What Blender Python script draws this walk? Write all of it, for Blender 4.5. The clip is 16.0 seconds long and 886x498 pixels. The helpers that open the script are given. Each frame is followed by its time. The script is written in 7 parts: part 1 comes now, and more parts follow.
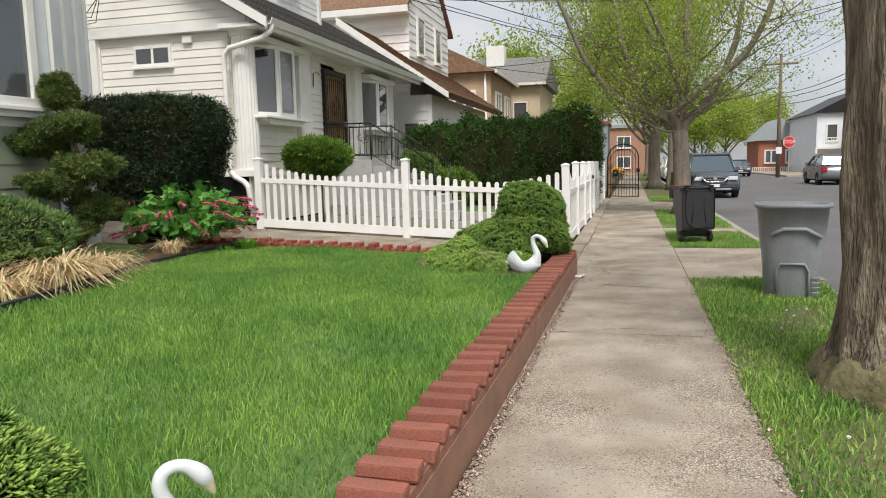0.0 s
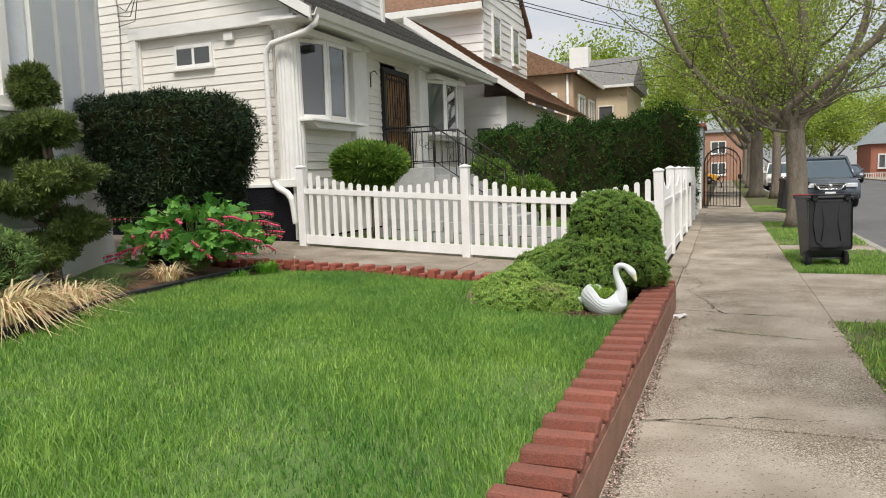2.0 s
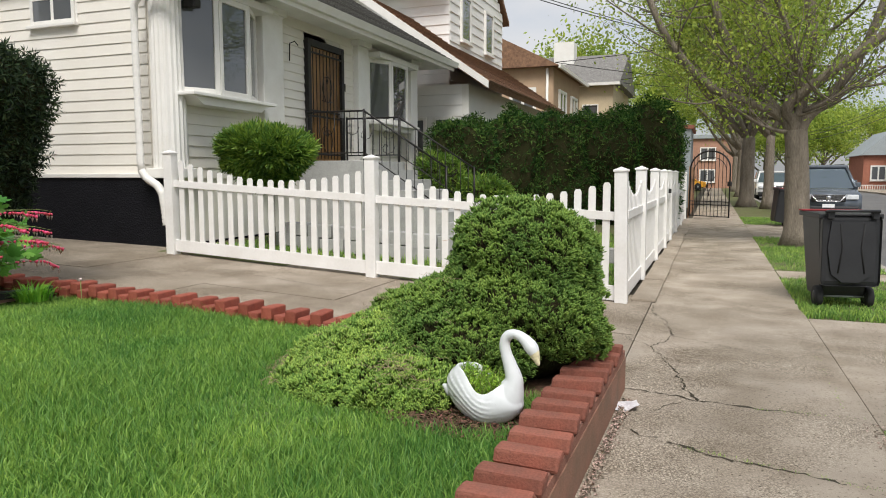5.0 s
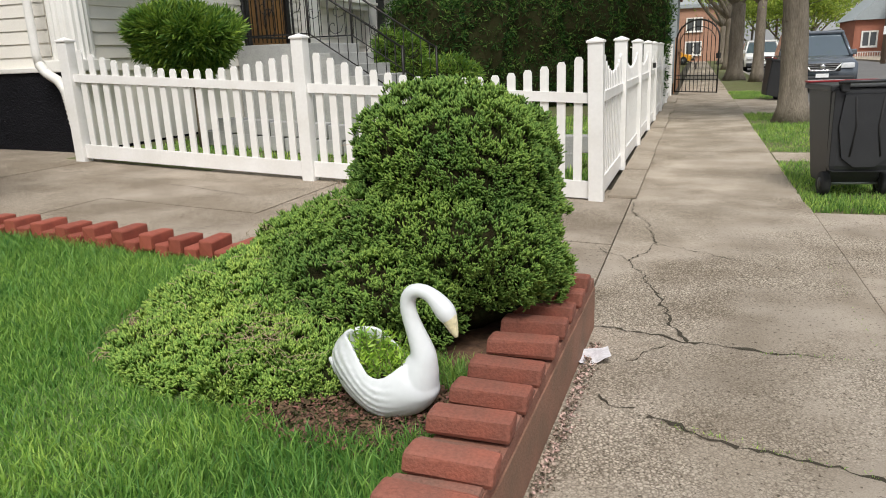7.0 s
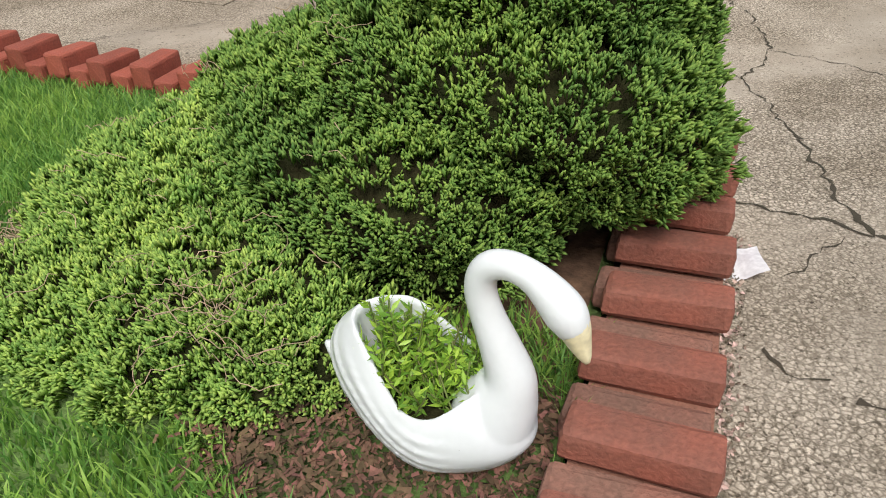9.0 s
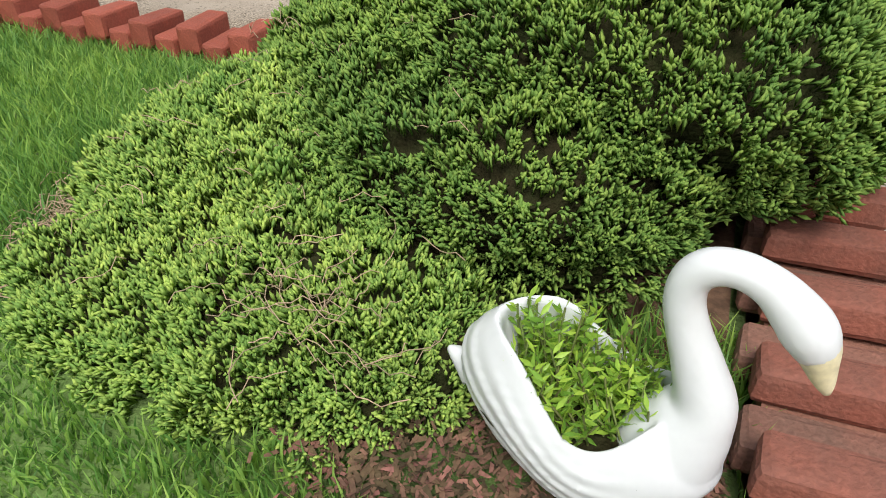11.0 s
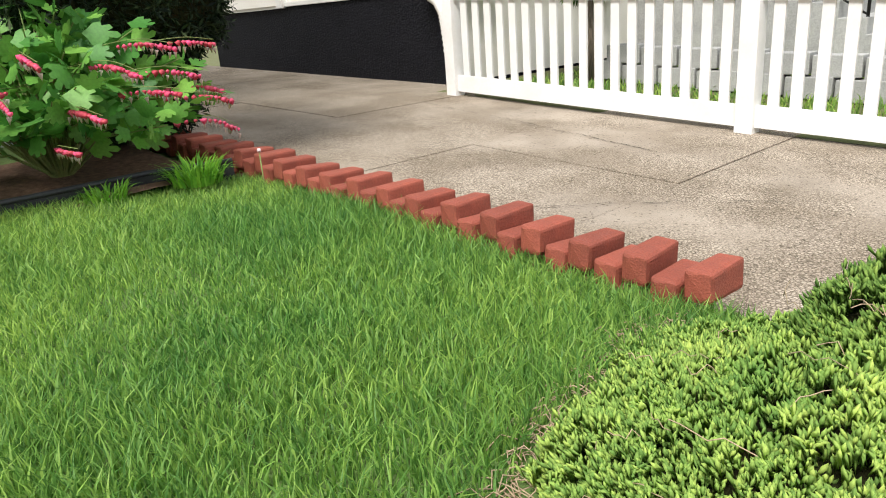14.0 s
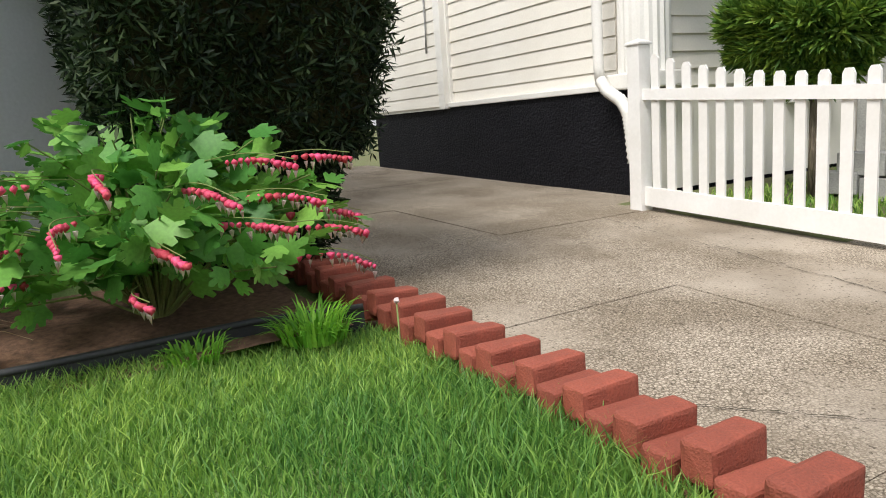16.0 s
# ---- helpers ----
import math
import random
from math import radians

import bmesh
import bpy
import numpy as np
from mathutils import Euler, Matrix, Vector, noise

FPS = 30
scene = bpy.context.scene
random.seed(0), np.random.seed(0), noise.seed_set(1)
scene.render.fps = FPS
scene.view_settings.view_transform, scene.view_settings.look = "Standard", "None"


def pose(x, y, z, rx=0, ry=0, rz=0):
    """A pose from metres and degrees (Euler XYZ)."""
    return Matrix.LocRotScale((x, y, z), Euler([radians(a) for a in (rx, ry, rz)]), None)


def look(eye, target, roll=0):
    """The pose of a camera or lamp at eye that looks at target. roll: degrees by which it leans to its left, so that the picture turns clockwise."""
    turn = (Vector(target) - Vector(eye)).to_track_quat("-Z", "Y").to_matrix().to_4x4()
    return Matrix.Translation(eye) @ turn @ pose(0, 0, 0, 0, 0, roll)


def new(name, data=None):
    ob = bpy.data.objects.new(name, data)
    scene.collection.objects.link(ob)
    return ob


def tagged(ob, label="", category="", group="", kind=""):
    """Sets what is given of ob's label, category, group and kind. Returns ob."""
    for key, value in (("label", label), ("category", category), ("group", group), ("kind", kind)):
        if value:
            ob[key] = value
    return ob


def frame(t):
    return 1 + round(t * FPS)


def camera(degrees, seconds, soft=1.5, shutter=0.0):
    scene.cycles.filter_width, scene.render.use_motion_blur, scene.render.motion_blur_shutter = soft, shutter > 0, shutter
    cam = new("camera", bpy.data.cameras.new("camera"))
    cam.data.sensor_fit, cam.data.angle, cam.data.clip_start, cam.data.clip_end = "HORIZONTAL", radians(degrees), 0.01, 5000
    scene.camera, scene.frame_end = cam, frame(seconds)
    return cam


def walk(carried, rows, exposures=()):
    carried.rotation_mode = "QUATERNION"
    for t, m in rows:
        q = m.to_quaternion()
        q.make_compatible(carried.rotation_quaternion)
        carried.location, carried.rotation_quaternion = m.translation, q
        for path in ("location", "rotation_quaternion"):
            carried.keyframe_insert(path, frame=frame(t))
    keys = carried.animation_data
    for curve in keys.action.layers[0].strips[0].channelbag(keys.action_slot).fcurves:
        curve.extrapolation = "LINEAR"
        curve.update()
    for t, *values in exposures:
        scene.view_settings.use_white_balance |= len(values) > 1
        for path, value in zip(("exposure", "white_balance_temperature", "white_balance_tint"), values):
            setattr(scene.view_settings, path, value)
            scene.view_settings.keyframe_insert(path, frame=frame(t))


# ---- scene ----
cam = camera(64.3, 16.0, soft=1.0)
PATH = [
    (0.0, (0.793, -0.813, 1.396), (0.282, 1.106, 1.162), -1.4),
    (0.5, (0.742, -0.331, 1.422), (0.186, 1.574, 1.174), -1.9),
    (1.0, (0.703, 0.147, 1.373), (0.059, 2.021, 1.108), -0.8),
    (1.5, (0.605, 0.636, 1.360), (-0.130, 2.480, 1.118), -1.5),
    (2.0, (0.570, 1.086, 1.361), (-0.167, 2.935, 1.159), -1.9),
    (2.5, (0.526, 1.580, 1.365), (-0.289, 3.399, 1.203), -1.8),
    (3.0, (0.519, 2.085, 1.352), (-0.292, 3.908, 1.210), -2.1),
    (3.5, (0.554, 2.506, 1.373), (-0.281, 4.316, 1.207), -1.0),
    (4.0, (0.545, 2.981, 1.344), (-0.220, 4.821, 1.169), -0.9),
    (4.2, (0.562, 3.156, 1.317), (-0.177, 5.006, 1.140), -0.7),
    (6.3, (0.626, 4.703, 1.298), (-0.062, 6.534, 0.880), -1.0),
    (6.5, (0.610, 4.770, 1.292), (-0.034, 6.605, 0.826), -2.8),
    (7.0, (0.555, 4.993, 1.272), (-0.098, 6.810, 0.750), -2.2),
    (7.5, (0.564, 5.091, 1.258), (-0.166, 6.864, 0.689), -1.7),
    (8.0, (0.330, 5.567, 1.158), (-0.412, 7.294, 0.478), -3.8),
    (8.2, (0.166, 5.889, 1.045), (-0.579, 7.604, 0.321), -4.5),
    (8.5, (0.140, 5.960, 1.150), (-0.561, 7.619, 0.250), -4.0),
    (9.0, (0.020, 6.060, 1.165), (-0.585, 7.620, 0.069), -3.4),
    (9.6, (-0.120, 6.170, 1.150), (-0.620, 7.629, -0.123), -2.9),
    (10.2, (-0.195, 6.235, 1.100), (-0.631, 7.653, -0.271), -2.3),
    (10.5, (-0.205, 6.235, 1.080), (-0.648, 7.657, -0.285), -2.2),
    (11.0, (-0.250, 6.153, 1.072), (-0.868, 7.692, -0.076), -2.3),
    (11.5, (-0.375, 6.115, 1.082), (-0.996, 7.705, 0.010), -1.6),
    (12.0, (-0.460, 6.145, 1.085), (-1.258, 7.700, 0.065), -2.2),
    (12.5, (-0.550, 6.206, 1.078), (-1.520, 7.720, 0.149), -3.1),
    (13.0, (-0.641, 6.284, 1.080), (-1.811, 7.741, 0.336), -4.1),
    (13.5, (-0.750, 6.343, 1.073), (-2.081, 7.696, 0.413), -4.4),
    (14.0, (-0.859, 6.366, 1.083), (-2.286, 7.628, 0.441), -4.3),
    (14.5, (-1.007, 6.422, 1.076), (-2.520, 7.598, 0.476), -4.2),
    (15.0, (-1.296, 6.583, 1.071), (-2.888, 7.689, 0.547), -3.9),
    (15.5, (-1.625, 6.800, 1.103), (-3.278, 7.846, 0.655), -4.0),
    (16.0, (-1.805, 6.961, 1.120), (-3.522, 7.933, 0.763), -4.2),
]
EXPO = 0.29
walk(cam, [(t, look(eye, target, roll)) for t, eye, target, roll in PATH], [(0.0, EXPO), (6.5, EXPO - 0.02), (8.0, EXPO + 0.08), (10.5, EXPO + 0.12), (11.5, EXPO + 0.25), (12.5, EXPO + 0.48), (14.5, EXPO + 0.48), (16.0, EXPO + 0.27)])

# ---- light ----
SUN_EL, SUN_AZ = 55.0, 158.0
world = bpy.data.worlds.new("world")
scene.world = world
world.use_nodes = True
wn, wl = world.node_tree.nodes, world.node_tree.links
sky = wn.new("ShaderNodeTexSky")
sky.sky_type = "NISHITA"
sky.sun_disc = False
sky.sun_elevation = radians(SUN_EL)
sky.sun_rotation = radians(SUN_AZ)
sky.air_density, sky.dust_density = 1.0, 3.0
wtc = wn.new("ShaderNodeTexCoord")
wmap = wn.new("ShaderNodeMapping")
wmap.inputs["Scale"].default_value = (1.0, 1.0, 2.6)
cloud = wn.new("ShaderNodeTexNoise")
cloud.inputs["Scale"].default_value, cloud.inputs["Detail"].default_value = 2.2, 8.0
cramp = wn.new("ShaderNodeValToRGB")
cramp.color_ramp.elements[0].position, cramp.color_ramp.elements[1].position = 0.30, 0.62
cramp.color_ramp.elements[0].color = (0.15, 0.15, 0.15, 1)
cmix = wn.new("ShaderNodeMixRGB")
cmix.inputs[2].default_value = (5.3, 5.35, 5.5, 1)
wl.new(wtc.outputs["Generated"], wmap.inputs["Vector"])
wl.new(wmap.outputs["Vector"], cloud.inputs["Vector"])
wl.new(cloud.outputs["Fac"], cramp.inputs["Fac"])
wl.new(cramp.outputs["Color"], cmix.inputs["Fac"])
wl.new(sky.outputs["Color"], cmix.inputs[1])
wl.new(cmix.outputs["Color"], wn["Background"].inputs["Color"])
wn["Background"].inputs["Strength"].default_value = 0.118
sun_data = bpy.data.lights.new("sun", "SUN")
sun_data.energy, sun_data.angle, sun_data.color = 2.75, radians(24), (1.0, 0.97, 0.93)
sun = new("sun", sun_data)
sun.matrix_world = pose(0, 0, 30, 90 - SUN_EL, 0, 180 - SUN_AZ)

# ---- materials ----
def mat(name, col, col2=None, rough=0.6, metal=0.0, scale=8.0, fine=80.0, bump=0.15, depth=0.01, spread=0.5, island=0.0, per_object=0.0, spec=0.4, stretch=(1, 1, 1), trans=0.0, grain=0.14):
    """Two-scale procedural surface: broad stains between col and col2, fine grain in value and relief."""
    m = bpy.data.materials.new(name)
    m.use_nodes = True
    n, l = m.node_tree.nodes, m.node_tree.links
    b = n["Principled BSDF"]
    col2 = col2 or tuple(c * 0.75 for c in col)
    tc, mp = n.new("ShaderNodeTexCoord"), n.new("ShaderNodeMapping")
    mp.inputs["Scale"].default_value = stretch
    l.new(tc.outputs["Object"], mp.inputs["Vector"])
    big, small = n.new("ShaderNodeTexNoise"), n.new("ShaderNodeTexNoise")
    big.inputs["Scale"].default_value, big.inputs["Detail"].default_value = scale, 6.0
    small.inputs["Scale"].default_value, small.inputs["Detail"].default_value = fine, 3.0
    l.new(mp.outputs["Vector"], big.inputs["Vector"])
    l.new(mp.outputs["Vector"], small.inputs["Vector"])
    ramp = n.new("ShaderNodeValToRGB")
    ramp.color_ramp.elements[0].position, ramp.color_ramp.elements[1].position = 0.5 - spread / 2, 0.5 + spread / 2
    ramp.color_ramp.elements[0].color, ramp.color_ramp.elements[1].color = (*col2, 1), (*col, 1)
    l.new(big.outputs["Fac"], ramp.inputs["Fac"])
    out = ramp.outputs["Color"]
    hsv = n.new("ShaderNodeHueSaturation")
    mr = n.new("ShaderNodeMapRange")
    mr.inputs["From Min"].default_value, mr.inputs["From Max"].default_value = 0.3, 0.7
    mr.inputs["To Min"].default_value, mr.inputs["To Max"].default_value = 1 - grain, 1 + grain
    l.new(small.outputs["Fac"], mr.inputs["Value"])
    val = mr.outputs["Result"]
    for amount, node_kind, socket in ((island, "ShaderNodeNewGeometry", "Random Per Island"), (per_object, "ShaderNodeObjectInfo", "Random")):
        if amount:
            src = n.new(node_kind)
            r2 = n.new("ShaderNodeMapRange")
            r2.inputs["To Min"].default_value, r2.inputs["To Max"].default_value = 1 - amount, 1 + amount
            l.new(src.outputs[socket], r2.inputs["Value"])
            mu = n.new("ShaderNodeMath")
            mu.operation = "MULTIPLY"
            l.new(val, mu.inputs[0])
            l.new(r2.outputs["Result"], mu.inputs[1])
            val = mu.outputs["Value"]
            if node_kind == "ShaderNodeNewGeometry":
                r3 = n.new("ShaderNodeMapRange")
                r3.inputs["To Min"].default_value, r3.inputs["To Max"].default_value = 0.5 + amount * 0.06, 0.5 - amount * 0.06
                l.new(src.outputs[socket], r3.inputs["Value"])
                l.new(r3.outputs["Result"], hsv.inputs["Hue"])
    l.new(out, hsv.inputs["Color"])
    l.new(val, hsv.inputs["Value"])
    l.new(hsv.outputs["Color"], b.inputs["Base Color"])
    b.inputs["Roughness"].default_value, b.inputs["Metallic"].default_value = rough, metal
    b.inputs["Specular IOR Level"].default_value = spec
    if bump:
        bp = n.new("ShaderNodeBump")
        bp.inputs["Strength"].default_value, bp.inputs["Distance"].default_value = bump, depth
        l.new(small.outputs["Fac"], bp.inputs["Height"])
        l.new(bp.outputs["Normal"], b.inputs["Normal"])
    if trans:
        tr, mx = n.new("ShaderNodeBsdfTranslucent"), n.new("ShaderNodeMixShader")
        l.new(hsv.outputs["Color"], tr.inputs["Color"])
        mx.inputs["Fac"].default_value = trans
        l.new(b.outputs["BSDF"], mx.inputs[1])
        l.new(tr.outputs["BSDF"], mx.inputs[2])
        l.new(mx.outputs["Shader"], n["Material Output"].inputs["Surface"])
    return m


def concrete_mat(name, col, patch, pebble):
    """Worn concrete: smooth areas and patches where the stones show."""
    m = mat(name, col, tuple(c * 0.58 for c in col), rough=0.9, scale=1.6, fine=190, bump=0.25, depth=0.004, spread=0.7, per_object=0.06, spec=0.2)
    n, l = m.node_tree.nodes, m.node_tree.links
    b = n["Principled BSDF"]
    tc = n["Texture Coordinate"]
    vor, msk, mix, pr = n.new("ShaderNodeTexVoronoi"), n.new("ShaderNodeTexNoise"), n.new("ShaderNodeMixRGB"), n.new("ShaderNodeValToRGB")
    vor.inputs["Scale"].default_value = 150
    msk.inputs["Scale"].default_value, msk.inputs["Detail"].default_value = 0.9, 5
    l.new(tc.outputs["Object"], vor.inputs["Vector"])
    l.new(tc.outputs["Object"], msk.inputs["Vector"])
    mr = n.new("ShaderNodeValToRGB")
    mr.color_ramp.elements[0].position, mr.color_ramp.elements[1].position = patch - 0.03, patch + 0.12
    mr.color_ramp.elements[0].color, mr.color_ramp.elements[1].color = (0.06, 0.06, 0.06, 1), (0.85, 0.85, 0.85, 1)
    l.new(msk.outputs["Fac"], mr.inputs["Fac"])
    e = pr.color_ramp.elements
    e[0].color, e[1].color = (0.25, 0.21, 0.16, 1), (*pebble, 1)
    e[0].position, e[1].position = 0.15, 0.8
    l.new(vor.outputs["Color"], pr.inputs["Fac"])
    old = b.inputs["Base Color"].links[0].from_socket
    l.new(mr.outputs["Color"], mix.inputs["Fac"])
    l.new(old, mix.inputs[1])
    l.new(pr.outputs["Color"], mix.inputs[2])
    pit, pm, pits, stain, sm, stains = (n.new(k) for k in ("ShaderNodeTexNoise", "ShaderNodeValToRGB", "ShaderNodeMixRGB") * 2)
    for tex, rampn, mul, sc, lo, hi, dark in ((pit, pm, pits, 55, 0.33, 0.40, 0.42), (stain, sm, stains, 1.9, 0.36, 0.62, 0.70)):
        tex.inputs["Scale"].default_value, tex.inputs["Detail"].default_value = sc, 7
        l.new(tc.outputs["Object"], tex.inputs["Vector"])
        l.new(tex.outputs["Fac"], rampn.inputs["Fac"])
        rampn.color_ramp.elements[0].position, rampn.color_ramp.elements[1].position = lo, hi
        rampn.color_ramp.elements[0].color, rampn.color_ramp.elements[1].color = (dark, dark * 0.97, dark * 0.92, 1), (1, 1, 1, 1)
        mul.blend_type = "MULTIPLY"
        mul.inputs["Fac"].default_value = 1.0
    gap, gr, gaps = n.new("ShaderNodeTexVoronoi"), n.new("ShaderNodeValToRGB"), n.new("ShaderNodeMixRGB")
    gap.feature = "DISTANCE_TO_EDGE"
    gap.inputs["Scale"].default_value = 62
    l.new(tc.outputs["Object"], gap.inputs["Vector"])
    l.new(gap.outputs["Distance"], gr.inputs["Fac"])
    gr.color_ramp.elements[0].position, gr.color_ramp.elements[1].position = 0.03, 0.2
    gr.color_ramp.elements[0].color, gr.color_ramp.elements[1].color = (0.40, 0.38, 0.35, 1), (1.12, 1.12, 1.12, 1)
    gaps.blend_type = "MULTIPLY"
    l.new(mr.outputs["Color"], gaps.inputs["Fac"])
    l.new(mix.outputs["Color"], gaps.inputs[1])
    l.new(gr.outputs["Color"], gaps.inputs[2])
    l.new(gaps.outputs["Color"], pits.inputs[1])
    l.new(pm.outputs["Color"], pits.inputs[2])
    l.new(pits.outputs["Color"], stains.inputs[1])
    l.new(sm.outputs["Color"], stains.inputs[2])
    l.new(stains.outputs["Color"], b.inputs["Base Color"])
    b2 = n.new("ShaderNodeBump")
    b2.inputs["Distance"].default_value, b2.inputs["Strength"].default_value = 0.006, 0.6
    mu = n.new("ShaderNodeMath")
    mu.operation = "MULTIPLY"
    l.new(vor.outputs["Distance"], mu.inputs[0])
    l.new(mr.outputs["Color"], mu.inputs[1])
    l.new(mu.outputs["Value"], b2.inputs["Height"])
    l.new(n["Bump"].outputs["Normal"], b2.inputs["Normal"])
    l.new(b2.outputs["Normal"], b.inputs["Normal"])
    return m


def glass_mat(name, tint, rough=0.03):
    m = bpy.data.materials.new(name)
    m.use_nodes = True
    b = m.node_tree.nodes["Principled BSDF"]
    b.inputs["Base Color"].default_value = (*tint, 1)
    b.inputs["Roughness"].default_value = rough
    b.inputs["Specular IOR Level"].default_value = 0.9
    b.inputs["Coat Weight"].default_value = 0.6
    b.inputs["Coat Roughness"].default_value = 0.02
    return m


